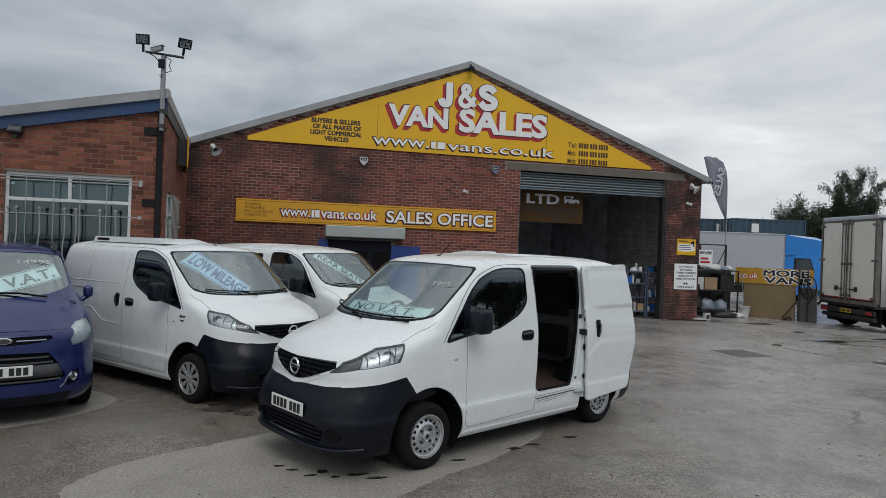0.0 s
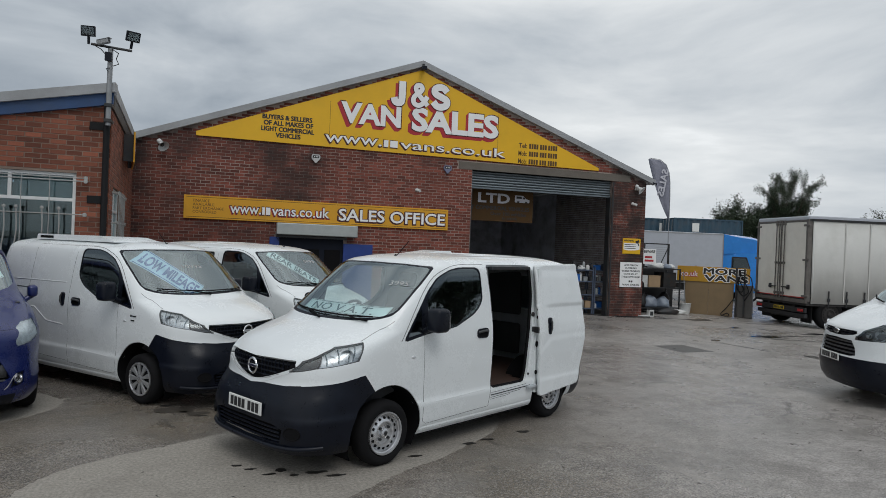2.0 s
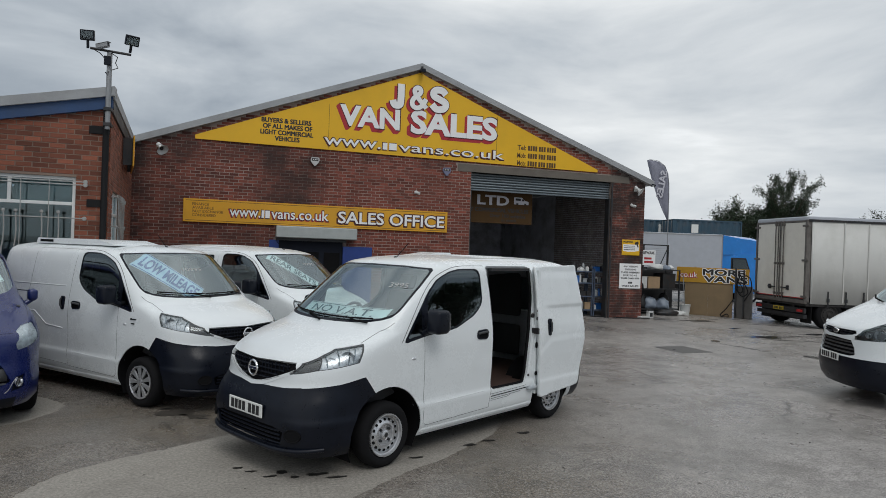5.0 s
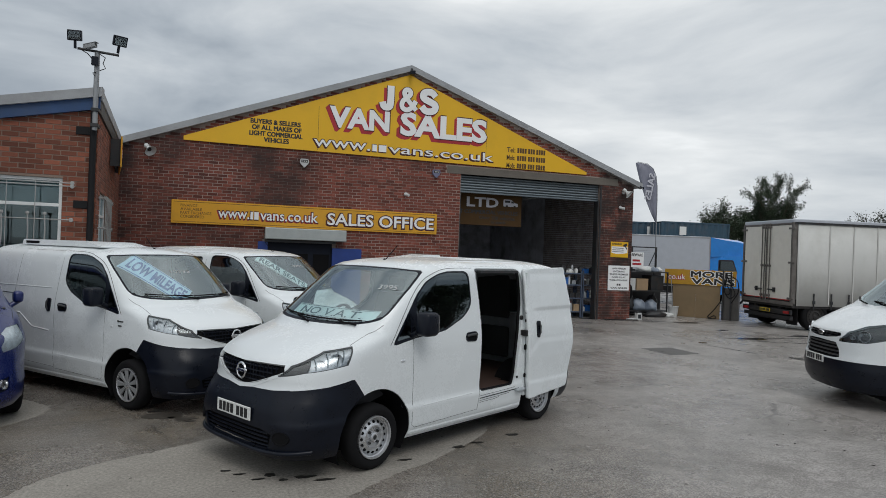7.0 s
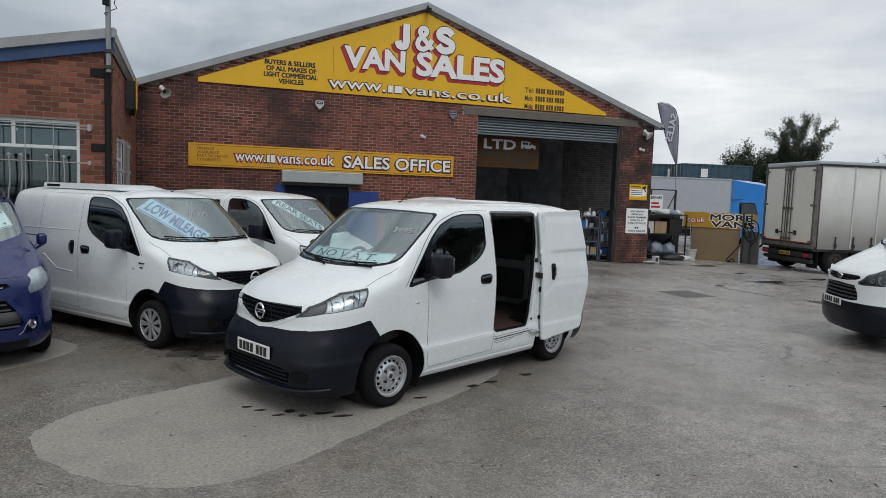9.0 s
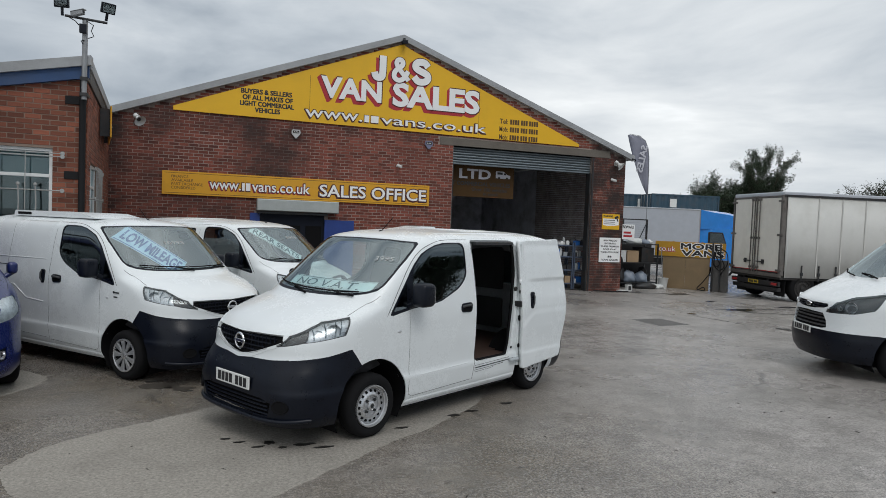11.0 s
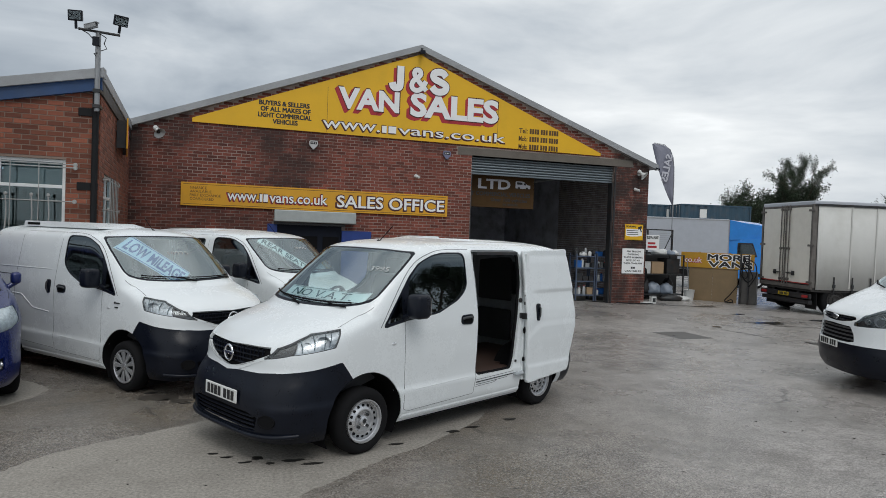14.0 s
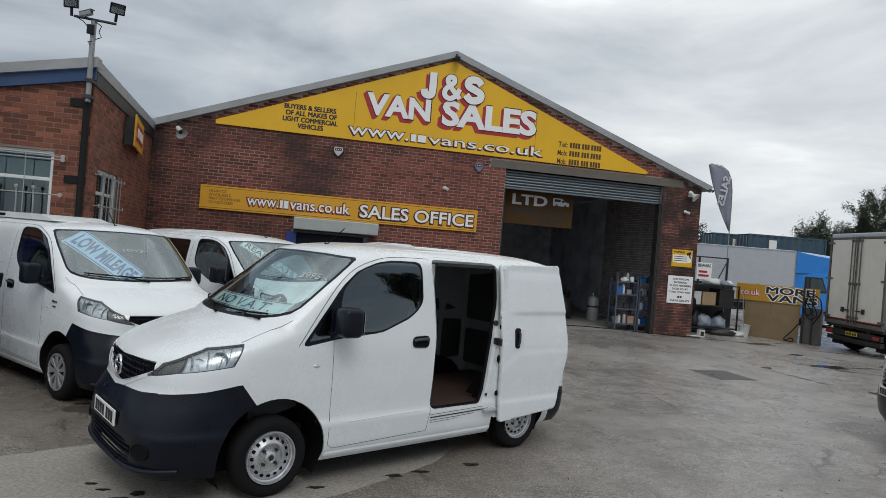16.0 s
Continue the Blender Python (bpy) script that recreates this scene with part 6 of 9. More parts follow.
def framed_window(name, label, u0, u1, z0, z1, transom, mullions, m=None, bars_x=(), rails=(), scrolls=(), depth=0.10, proud=0.10):
    """A white framed window, set into its wall, with an iron guard before it."""
    w = thing(name, label, "window", m, kind="structure")
    t = 0.055
    y0, y1 = depth - 0.06, depth
    for a in ((u0, u1, z1 - t, z1), (u0, u1, z0, z0 + t), (u0, u0 + t, z0 + t, z1 - t), (u1 - t, u1, z0 + t, z1 - t), (u0 + t, u1 - t, transom - t / 2, transom + t / 2)):
        part("window_frame", boxes((a[0], a[1], y0, y1, a[2], a[3]), bev=0.006), M["upvc"], w)
    for x, za, zb in mullions:
        part("window_frame", boxes((x - t / 2, x + t / 2, y0 + 0.002, y1 - 0.002, za, zb), bev=0.006), M["upvc"], w)
    cuts = sorted({u0 + t, u1 - t, *[x for x, za, zb in mullions if zb > transom + 0.1]})
    for a, b in zip(cuts, cuts[1:]):
        part("pane", boxes((a, b, depth - 0.03, depth - 0.024, transom, z1 - t)), M["pane"], w)
        part("blind", boxes((a + 0.02, b - 0.02, depth + 0.10, depth + 0.106, transom - 0.05, z1 - t)), M["room"], w)
    part("pane", boxes((u0 + t, u1 - t, depth - 0.03, depth - 0.024, z0 + t, transom)), M["pane"], w)
    part("sill", boxes((u0 - 0.05, u1 + 0.05, -0.05, depth, z0 - 0.06, z0), bev=0.008), M["concrete"], w)
    g = thing("window_guard", "white iron window guard with scrolled bars", "window guard", m)
    for x in bars_x:
        part("bar", tube(bmesh.new(), [(x, -proud, z0 + 0.05), (x, -proud, z1 - 0.06)], 0.008, 6), M["iron"], g)
    for z in rails:
        part("rail", tube(bmesh.new(), [(u0 - 0.16, -proud + 0.01, z), (u1 + 0.16, -proud + 0.01, z)], 0.010, 6), M["iron"], g)
        for x in (u0 - 0.16, u1 + 0.16):
            part("bolt_plate", lathe(bmesh.new(), [(0, -proud - 0.012), (0.03, -proud - 0.010), (0.036, -proud), (0.034, -proud + 0.008), (0.012, -proud + 0.012), (0.012, 0.0)], 14, m=Matrix.Translation((x, 0, z))), M["iron"], g)
    for x in scrolls:
        pts = [(x + 0.022 * math.sin(i * 0.75) * (1 if i < 9 else 0.3), -proud - 0.012, z0 + 0.1 + i * (transom - z0 - 0.25) / 14) for i in range(15)]
        bm = tube(bmesh.new(), pts, 0.012, 6)
        lathe(bm, [(0, -0.03), (0.024, -0.02), (0.03, 0), (0.024, 0.02), (0, 0.03)], 10, "z", Matrix.Translation(pts[-1]))
        part("scroll_bar", bm, M["iron"], g, smooth=50)
    return w


framed_window("window_1", "white framed office window in the brick wing", WX0, WX1, WZ0, WZ1, 2.54, [(-3.46, 2.54, 2.97)], Matrix.Translation((0, LY, 0)),
              [-4.06, -3.655, -3.26, -2.86], [2.90, 2.85, 2.30], [-4.30, -4.18, -3.85, -3.48, -3.31, -2.95, -2.71])
framed_window("window_2", "white framed side window of the wing", SU0, SU1, SZ0, SZ1, 2.43, [(1.49, 1.12, 2.8)], side_pose,
              [0.80, 1.08, 1.36, 1.64, 1.92, 2.18], [2.72, 2.2], [])

# floodlight on the wall, drainpipe
pipe = thing("downpipe", "black cast iron drainpipe on the wall corner", "drainpipe")
bm = tube(bmesh.new(), [(LX - 0.055, LY - 0.075, 0.0), (LX - 0.055, LY - 0.075, 4.15)], 0.05, 12)
part("pipe", bm, M["cable"], pipe, smooth=50)
for z in (0.6, 2.5, 3.72):
    part("bracket", boxes((LX - 0.32, LX - 0.01, LY - 0.03, LY - 0.005, z, z + 0.13), bev=0.006), M["cable"], pipe)
lamp = thing("wall_light", "grey weathered floodlight on the wall", "light")
bm = bmesh.new()
box(bm, -0.11, 0.11, -0.09, 0.0, -0.06, 0.06, 0.015, Matrix.Translation((-4.25, LY - 0.06, 3.62)) @ Matrix.Rotation(radians(-25), 4, 'X'))
part("housing", bm, M["dark_steel"], lamp)
bm = bmesh.new()
box(bm, -0.085, 0.085, -0.098, -0.092, -0.042, 0.042, 0.0, Matrix.Translation((-4.25, LY - 0.06, 3.62)) @ Matrix.Rotation(radians(-25), 4, 'X'))
part("glass", bm, M["lamp_dark"], lamp)
part("bracket", boxes((-4.28, -4.22, LY - 0.1, LY - 0.005, 3.52, 3.74)), M["dark_steel"], lamp)

# sign on the wing's long side
ws = thing("side_sign", "small yellow and red sign under the wing's eaves", "sign", side_pose @ Matrix.Translation((0.43, 0, -0.05)) @ Matrix.Translation((3.75, 0, 0)) @ Matrix.Rotation(radians(4.5), 4, 'Z') @ Matrix.Translation((-3.75, 0, 0)))
part("board", boxes((1.95, 3.75, -0.10, -0.07, 3.52, 4.14), bev=0.006), M["orange"], ws)
part("panel", boxes((2.15, 3.55, -0.108, -0.102, 3.66, 4.0)), M["red"], ws)
bars([1, 1, 1, -.4, 1, 1, 1, 1, 1], M["sign_white"], ws, 2.25, 3.45, 3.74, 3.92, -0.109, "bar", 0.004)
for u in (2.1, 3.6):
    part("batten", boxes((u, u + 0.05, -0.07, 0.11 if u < 3 else -0.004, 3.55, 4.1)), M["dark_steel"], ws)

# floodlight mast at the wing's corner
mast = thing("floodlight_mast", "grey steel mast with two black floodlights and a camera", "light mast", pose(-2.035, LY - 0.17, 0.07) @ Matrix.Scale(0.966, 4))
part("pole", tube(bmesh.new(), [(0, 0, 3.85), (0, 0, 5.16)], 0.042, 12), M["grey_steel"], mast, smooth=50)
for z in (3.9, 4.16):
    part("clamp", boxes((-0.06, 0.06, -0.06, 0.18, z, z + 0.06), bev=0.005), M["dark_steel"], mast)
part("crossarm", tube(bmesh.new(), [(-0.30, 0, 5.20), (0.33, 0, 5.16)], 0.022, 8), M["dark_steel"], mast, smooth=50)
part("junction_box", boxes((-0.075, 0.035, -0.09, -0.03, 4.93, 5.08), bev=0.008), M["black"], mast)
bm = bmesh.new()
for q in ([(0.02, -0.03, 5.15), (0.13, -0.05, 5.08), (0.10, -0.05, 4.98), (0.14, -0.04, 4.90), (0.05, -0.03, 4.86)], [(-0.25, -0.03, 5.18), (-0.14, -0.05, 5.12), (-0.05, -0.05, 5.02)], [(0, -0.05, 4.82), (-0.05, -0.06, 4.80), (-0.02, -0.05, 4.76)]):
    tube(bm, q, 0.008, 5)
part("cable", bm, M["cable"], mast)
for s, yaw, tip in ((-1, -12, 8), (1, 30, 22)):
    head = tagged(new("floodlight"), "black floodlight head")
    head.parent = mast
    head.matrix_basis = pose(s * 0.31 - (0.03 if s < 0 else -0.03), -0.03, 5.40, 0, 0, yaw) @ pose(0, 0, 0, tip, 0, -4 * s) @ Matrix.Scale(0.78, 4)
    bm = bmesh.new()
    box(bm, -0.145, 0.145, -0.05, 0.02, -0.11, 0.11, 0.012)
    for i in range(6):
        box(bm, -0.12 + i * 0.042, -0.105 + i * 0.042, 0.02, 0.075, -0.09, 0.09)
    part("housing", bm, M["black"], head)
    part("glass", boxes((-0.12, 0.12, -0.056, -0.051, -0.085, 0.085)), M["lens"], head)
    part("reflector", boxes((-0.12, 0.12, -0.0505, -0.050, -0.085, 0.085)), M["ink"], head)
    part("stirrup", tube(bmesh.new(), [(0, 0.0, -0.11), (0, 0.0, -0.17), (0.0, 0.0, -0.27)], 0.03, 8), M["black"], head)
cctv = tagged(new("camera_unit"), "grey security camera in a housing")
cctv.parent = mast
cctv.matrix_basis = pose(-0.10, -0.08, 5.24, -10, 0, 62) @ Matrix.Scale(0.72, 4)
part("housing", boxes((-0.055, 0.055, -0.15, 0.15, -0.05, 0.05), (-0.062, 0.062, -0.19, 0.14, 0.05, 0.058), bev=0.01), M["grey_steel"], cctv)
part("lens", lathe(bmesh.new(), [(0, -0.156), (0.032, -0.154), (0.036, -0.14)], 12), M["ink"], cctv)

# ---- two larger vehicles with a slim upper grille over a wide lower one ----
CUSTOM = {
    "levels": [0.22, 0.26, 0.30, 0.35, 0.40, 0.45, 0.50, 0.55, 0.60, 0.64, 0.68, 0.72, 0.77, 0.82, 0.87, 0.92, 0.96, 1.00, 1.03, 1.06, 1.10, 1.14, 1.18, 1.22, 1.26, 1.30, 1.335, 1.36, 1.40, 1.45, 1.50, 1.55, 1.60, 1.65, 1.70, 1.75, 1.80, 1.84, 1.88, 1.91, 1.935, 1.955, 1.97, 1.98],
    "nose": [(0.22, 0.88), (0.32, 0.95), (0.50, 0.98), (0.62, 0.97), (0.70, 0.945), (0.90, 0.925), (0.98, 0.90), (1.03, 0.85), (1.10, 0.72), (1.20, 0.50), (1.30, 0.26), (1.335, 0.17), (1.40, 0.10), (1.60, -0.14), (1.80, -0.39), (1.88, -0.50), (1.935, -0.70), (1.97, -1.1), (1.98, -1.6)],
    "shoulder": [(0.22, 0.10), (1.0, 0.08), (1.15, 0.0), (1.335, -0.30), (1.42, -0.42), (1.7, -0.74), (1.88, -1.0), (1.935, -1.3), (1.98, -2.0)],
    "nose_n": [(0.22, 2.7), (0.9, 2.6), (1.2, 2.7), (1.335, 3.0), (1.88, 3.2), (1.95, 2.6), (1.98, 2.2)],
    "width": [(0.22, 0.88), (0.30, 0.94), (0.50, 0.955), (0.60, 0.945), (0.95, 0.955), (1.20, 0.945), (1.40, 0.925), (1.70, 0.875), (1.84, 0.845), (1.88, 0.82), (1.91, 0.76), (1.935, 0.66), (1.955, 0.52), (1.97, 0.35), (1.98, 0.0)],
    "tail": [(0.22, -3.85), (0.6, -3.92), (1.2, -3.9), (1.8, -3.80), (1.91, -3.70), (1.955, -3.4), (1.98, -2.6)],
}


def shrink(spec, kx, ky, kz):
    out = {"levels": [z * kz for z in spec["levels"]]}
    for key, k in (("nose", kx), ("shoulder", kx), ("nose_n", 1.0), ("width", ky), ("tail", kx)):
        out[key] = [(z * kz, v * k) for z, v in spec[key]]
    return out


def grille_van(name, label, m, spec, paint, kx, ky, kz, black_bumper, wb, r, cat_, group="", sy=1.0):
    v = thing(name, label, cat_, m, group)
    P = lambda pts: [(a * kx, b * kz) for a, b in pts]
    Q = lambda pts: mirror_y([(a * ky, b * kz) for a, b in pts])
    lamp_poly = round_poly(P([(0.26, 1.185), (0.44, 0.95), (0.66, 0.885), (0.875, 0.865), (0.865, 0.92), (0.80, 1.01), (0.60, 1.105)] if black_bumper else [(0.37, 1.125), (0.47, 0.955), (0.62, 0.89), (0.79, 0.85), (0.785, 0.93), (0.69, 1.05), (0.54, 1.11)]), 0.02)
    win = round_poly(P([(-0.46, 1.27), (-0.58, 1.60), (-0.74, 1.74), (-0.92, 1.80), (-1.42, 1.81), (-1.44, 1.26)]), 0.06)
    trim = round_poly(P([(-0.20, 1.20), (-0.58, 1.66), (-0.74, 1.785), (-0.92, 1.84), (-1.46, 1.85), (-1.48, 1.215)]), 0.05)
    screen = Q([(a * sy, b) for a, b in [(0.0, 1.345), (0.30, 1.36), (0.52, 1.395), (0.70, 1.45), (0.775, 1.50), (0.755, 1.65), (0.72, 1.80), (0.69, 1.845), (0.45, 1.875), (0.0, 1.885)]])
    slim = Q([(0.0, 0.895), (0.20, 0.90), (0.40, 0.925), (0.47, 0.95), (0.44, 0.985), (0.22, 0.985), (0.0, 0.98)])
    wide = Q([(0.0, 0.64), (0.42, 0.645), (0.50, 0.66), (0.47, 0.76), (0.40, 0.85), (0.0, 0.86)] if black_bumper else [(0.0, 0.47), (0.50, 0.475), (0.60, 0.52), (0.52, 0.68), (0.42, 0.80), (0.0, 0.81)])
    regs = [("trim", (0, 2), trim, flank(0.3)), ("window", (0, 2), win, flank(0.3)), ("screen", (1, 2), screen, front(-0.9))]
    if black_bumper:
        regs += [("bumper", (0, 2), P([(0.10, 0.1), (0.12, 0.60), (0.40, 0.62), (1.2, 0.62), (1.2, 0.1)]), anyc)]
    else:
        regs += [("bumper", (1, 2), Q([(0, 0.18), (0.62, 0.18), (0.66, 0.34), (0.0, 0.34)]), front(0.5))]
        regs += [("fog", (1, 2), [(0.60 * ky, 0.40 * kz), (0.74 * ky, 0.44 * kz), (0.74 * ky, 0.58 * kz), (0.64 * ky, 0.56 * kz)], front(0.4))]
    regs += [("wide", (1, 2), wide, front(0.55)), ("slim", (1, 2), slim, front(0.5)), ("lamp", (0, 2), lamp_poly, flank(0.3))]
    regs += [("arch_front", (0, 2), circle(0.0, r, r + 0.09, 40), flank(0.3)), ("arch_rear", (0, 2), circle(-wb, r, r + 0.08, 40), flank(0.3))]
    src = cut_hull({**spec, "regions": regs})
    ids = {}
    for i, q in enumerate(regs):
        ids.setdefault(q[0], set()).add(i + 1)
    both = lambda nm: [(ids[nm], 1), (ids[nm], -1)]
    shell("body", src, [({0}, 1), ({0}, -1)], paint, v, rim=0.03)
    shell("windscreen", src, both("screen"), M["wind"], v, push=0.004).visible_shadow = False
    bmp = shell("bumper", src, both("bumper"), M["black"], v, "black lower bumper", rim=0.02)
    slim_o = shell("upper_grille", src, both("slim"), M["gap"], v, push=0.025)
    wide_o = shell("lower_grille", src, both("wide"), M["gap"], v, push=0.035)
    for s in (1, -1):
        seam(v, spec, P([(-0.48, 1.22), (-0.50, 0.40), (-1.50, 0.40), (-1.52, 1.86)]), s, name="door_seam")
        seam(v, spec, P([(0.32, 1.18), (0.12, 1.25), (-0.02, 1.31)]), s, 0.003, "bonnet_seam")
        shell("window_trim", src, [(ids["trim"], s)], M["black"], v, push=0.003, rim=0.012)
        shell("side_window", src, [(ids["window"], s)], M["side_glass"], v, push=0.008).visible_shadow = False
        arch_liner(v, spec, 0.0, r, r + 0.085, s, 0.45 * ky)
        arch_liner(v, spec, -wb, r, r + 0.075, s, 0.45 * ky)
        lamp_ = shell("headlight", src, [(ids["lamp"], s)], M["lamp_dark"] if black_bumper else M["lamp_clear"], v, "swept-back headlight", push=0.045 if black_bumper else 0.012)
        shell("lens", src, [(ids["lamp"], s)], M["lens"], lamp_, push=0.0)
        if "fog" in ids:
            shell("fog_lamp", src, [(ids["fog"], s)], M["black"], v, push=0.02)
        for cx, cy, cz, rr in ((0.675, 0.745, 0.965, 0.082), (0.775, 0.63, 0.94, 0.034)) if black_bumper else ((0.53, 0.80, 0.99, 0.045), (0.65, 0.71, 0.955, 0.045)):
            b2 = lathe(bmesh.new(), [(rr, 0.02), (rr * 0.95, -0.01), (rr * 0.5, -0.04), (0, -0.045)], 16, "x", Matrix.Translation((cx * kx - (0.0 if black_bumper else 0.02), cy * ky * s, cz * kz)) @ Matrix.Rotation(radians(35 * s), 4, 'Z'))
            part("bulb_bowl", b2, M["lamp_in"] if black_bumper else M["chrome"], lamp_, smooth=50)
        mir = bmesh.new()
        box(mir, -0.09, 0.05, 0.96 * ky * sy, 1.08 * ky * sy, 1.30 * kz, 1.45 * kz, 0.04)
        bmesh.ops.transform(mir, matrix=Matrix.Translation((-0.42 * kx, 0, 0)) @ Matrix.Diagonal((1, s, 1, 1)), verts=mir.verts)
        tube(mir, [(-0.42 * kx, 0.90 * ky * s * sy, 1.24 * kz), (-0.44 * kx, 1.04 * ky * s * sy, 1.33 * kz)], 0.03, 8)
        part("mirror", finish(mir), M["black"] if black_bumper else paint, v, smooth=50)
        for x in (0.0, -wb):
            wheel(v, x, s * (0.955 * ky - 0.115), r, 0.2, "cover", s)
        h = bmesh.new()
        y = 0.95 * ky
        box(h, -1.45 * kx, -1.22 * kx, (y if s > 0 else -y - 0.02), (y + 0.02 if s > 0 else -y), 1.10 * kz, 1.16 * kz, 0.012)
        part("door_handle", h, M["black"], v)
    nx = lambda y, z: lerp_table(spec["shoulder"], z) + (lerp_table(spec["nose"], z) - lerp_table(spec["shoulder"], z)) * (1 - (abs(y) / lerp_table(spec["width"], z)) ** 2.6) ** (1 / 2.6)
    zs = (0.68, 0.73, 0.78, 0.825) if black_bumper else (0.50, 0.56, 0.69, 0.75)
    for z in zs:
        hw = 0.46 if black_bumper else 0.55 - max(0, z - 0.55) * 0.6
        b2 = tube(bmesh.new(), [(nx(y * ky, z * kz) - 0.022, y * ky, z * kz) for y in (hw * (i / 6 - 1) for i in range(13))], 0.012, 6)
        part("grille_bar", b2, M["lamp_dark"], wide_o, smooth=50)
    for z in ((0.925, 0.955) if black_bumper else (0.94,)):
        for sgn in (1, -1):
            b2 = tube(bmesh.new(), [(nx(y * ky, z * kz) - 0.012, sgn * y * ky, z * kz) for y in (0.12, 0.2, 0.3, 0.40)], 0.010, 6)
            part("grille_trim", b2, M["black"] if black_bumper else M["chrome"], slim_o, smooth=50)
    b2 = lathe(bmesh.new(), [(0, 0.014), (0.07, 0.012), (0.082, 0.004), (0.082, -0.01)], 24, "x", Matrix.Translation((nx(0, 0.945 * kz) + 0.004, 0, 0.945 * kz)) @ Matrix.Diagonal((1, 1.0, 0.45, 1)))
    part("badge", b2, M["chrome"], v, "dark oval badge with chrome rim", smooth=40)
    b2 = lathe(bmesh.new(), [(0, 0.018), (0.062, 0.016), (0.066, 0.008)], 24, "x", Matrix.Translation((nx(0, 0.945 * kz) + 0.004, 0, 0.945 * kz)) @ Matrix.Diagonal((1, 1.0, 0.42, 1)))
    part("badge_field", b2, M["lamp_dark"], v, smooth=40)
    if not black_bumper:
        b2 = tube(bmesh.new(), [(nx(y, 1.035 * kz) - 0.001, y, 1.035 * kz) for y in (0.62 * ky * (i / 8 - 1) for i in range(17))], 0.004, 6)
        part("bonnet_seam", b2, M["gap"], v)
        b2 = bmesh.new()
        cols = []
        for i in range(13):
            y = 0.56 * ky * (i / 6 - 1)
            cols.append([b2.verts.new((nx(y, z * kz) - 0.004, y, z * kz)) for z in (0.535, 0.60, 0.67)])
        for a_, b_ in zip(cols, cols[1:]):
            for j in range(2):
                b2.faces.new((a_[j], b_[j], b_[j + 1], a_[j + 1]))
        part("plate_panel", finish(b2), M["dash"], v, "dark grey panel behind the number plate", smooth=60, solid=0.01)
        for s in (1, -1):
            fx, fy, fz = nx(0.675 * ky, 0.50 * kz), 0.675 * ky * s, 0.50 * kz
            ring_m = Matrix.Translation((fx + 0.002, fy, fz)) @ Matrix.Rotation(radians(42 * s), 4, 'Z')
            part("fog_ring", finish(lathe(bmesh.new(), [(0.052, -0.01), (0.05, 0.012), (0.04, 0.012), (0.034, -0.005), (0, -0.008)], 18, "x", ring_m)), M["chrome"], v, smooth=40)
            part("fog_trim", tube(bmesh.new(), [(nx(y * ky, z * kz) + 0.002, y * ky * s, z * kz) for y, z in ((0.54, 0.40), (0.572, 0.425), (0.592, 0.46), (0.608, 0.495), (0.63, 0.53), (0.66, 0.555))], 0.006, 6), M["fascia"], v, smooth=60)
    number_plate(v, pose(nx(0, 0.58 * kz) + 0.014, 0.0, (0.60 if black_bumper else 0.625) * kz, 0, 0, 90))
    keep = set(range(len(regs) + 1)) - ids["window"] - ids["screen"] - ids["arch_front"] - ids["arch_rear"] - ids["trim"]
    lin = shell("lining", src, [(keep, 1), (keep, -1)], M["lining"], v, push=0.06)
    t = bmesh.new()
    t.from_mesh(lin.data)
    bmesh.ops.delete(t, geom=[fc for fc in t.faces if fc.calc_center_median().z < 0.5 or fc.calc_center_median().x > 0.1], context='FACES')
    t.to_mesh(lin.data)
    t.free()
    part("load_floor", boxes((-3.6 * kx, 0.1, -0.55 * ky, 0.55 * ky, 0.48, 0.52)), M["dash"], v)
    b2 = prism(bmesh.new(), [(0.16 * kx, 1.29 * kz), (-0.14 * kx, 1.33 * kz), (-0.4 * kx, 1.22 * kz), (-0.4 * kx, 0.9 * kz), (0.12 * kx, 0.6)], -0.8 * ky * sy, 0.8 * ky * sy)
    part("dashboard", finish(b2), M["dash"], v)
    seat_pair(v, -1.05 * kx, 0.82 * kz, (0.42 * ky, -0.42 * ky))
    steering(v, -0.55 * kx, -0.40 * ky, 1.32 * kz)
    for y0, y1 in ((0.45, -0.10), (-0.15, -0.72)):
        b2 = bmesh.new()
        za = 1.37 * kz
        tube(b2, [(0.18 * kx, y0 * ky, za - 0.01), (0.14 * kx, (y0 + y1) / 2 * ky, za + 0.03), (0.10 * kx - 0.22 * abs(y1) ** 2, y1 * ky, za + 0.03 + 0.05 * abs(y1))], 0.011, 5)
        part("wiper", b2, M["gap"], v)
    part("underbody", boxes((-3.7 * kx, 0.50 * kx, -0.66 * ky, 0.66 * ky, 0.18, 0.42), (-wb + 0.45, -0.45, -0.88 * ky, 0.88 * ky, 0.20, 0.34)), M["gap"], v)
    return v


def narrowed(spec, table):
    """The same hull with its upper part drawn in."""
    return {**spec, "width": [(z, w * lerp_table(table, z)) for z, w in spec["width"]]}


BLUE = narrowed(shrink(CUSTOM, 0.95, 0.95, 0.935), [(1.0, 1.0), (1.10, 0.965), (1.20, 0.91), (1.31, 0.86), (1.60, 0.825), (1.85, 0.81)])
blue_car = grille_van("people_carrier", "metallic blue people carrier with a sales card in its windscreen", placed((-3.0, 8.05), -68), BLUE, M["blue"], 0.95, 0.95, 0.935, False, 2.75, 0.32, "car", "vans for sale", 0.94)


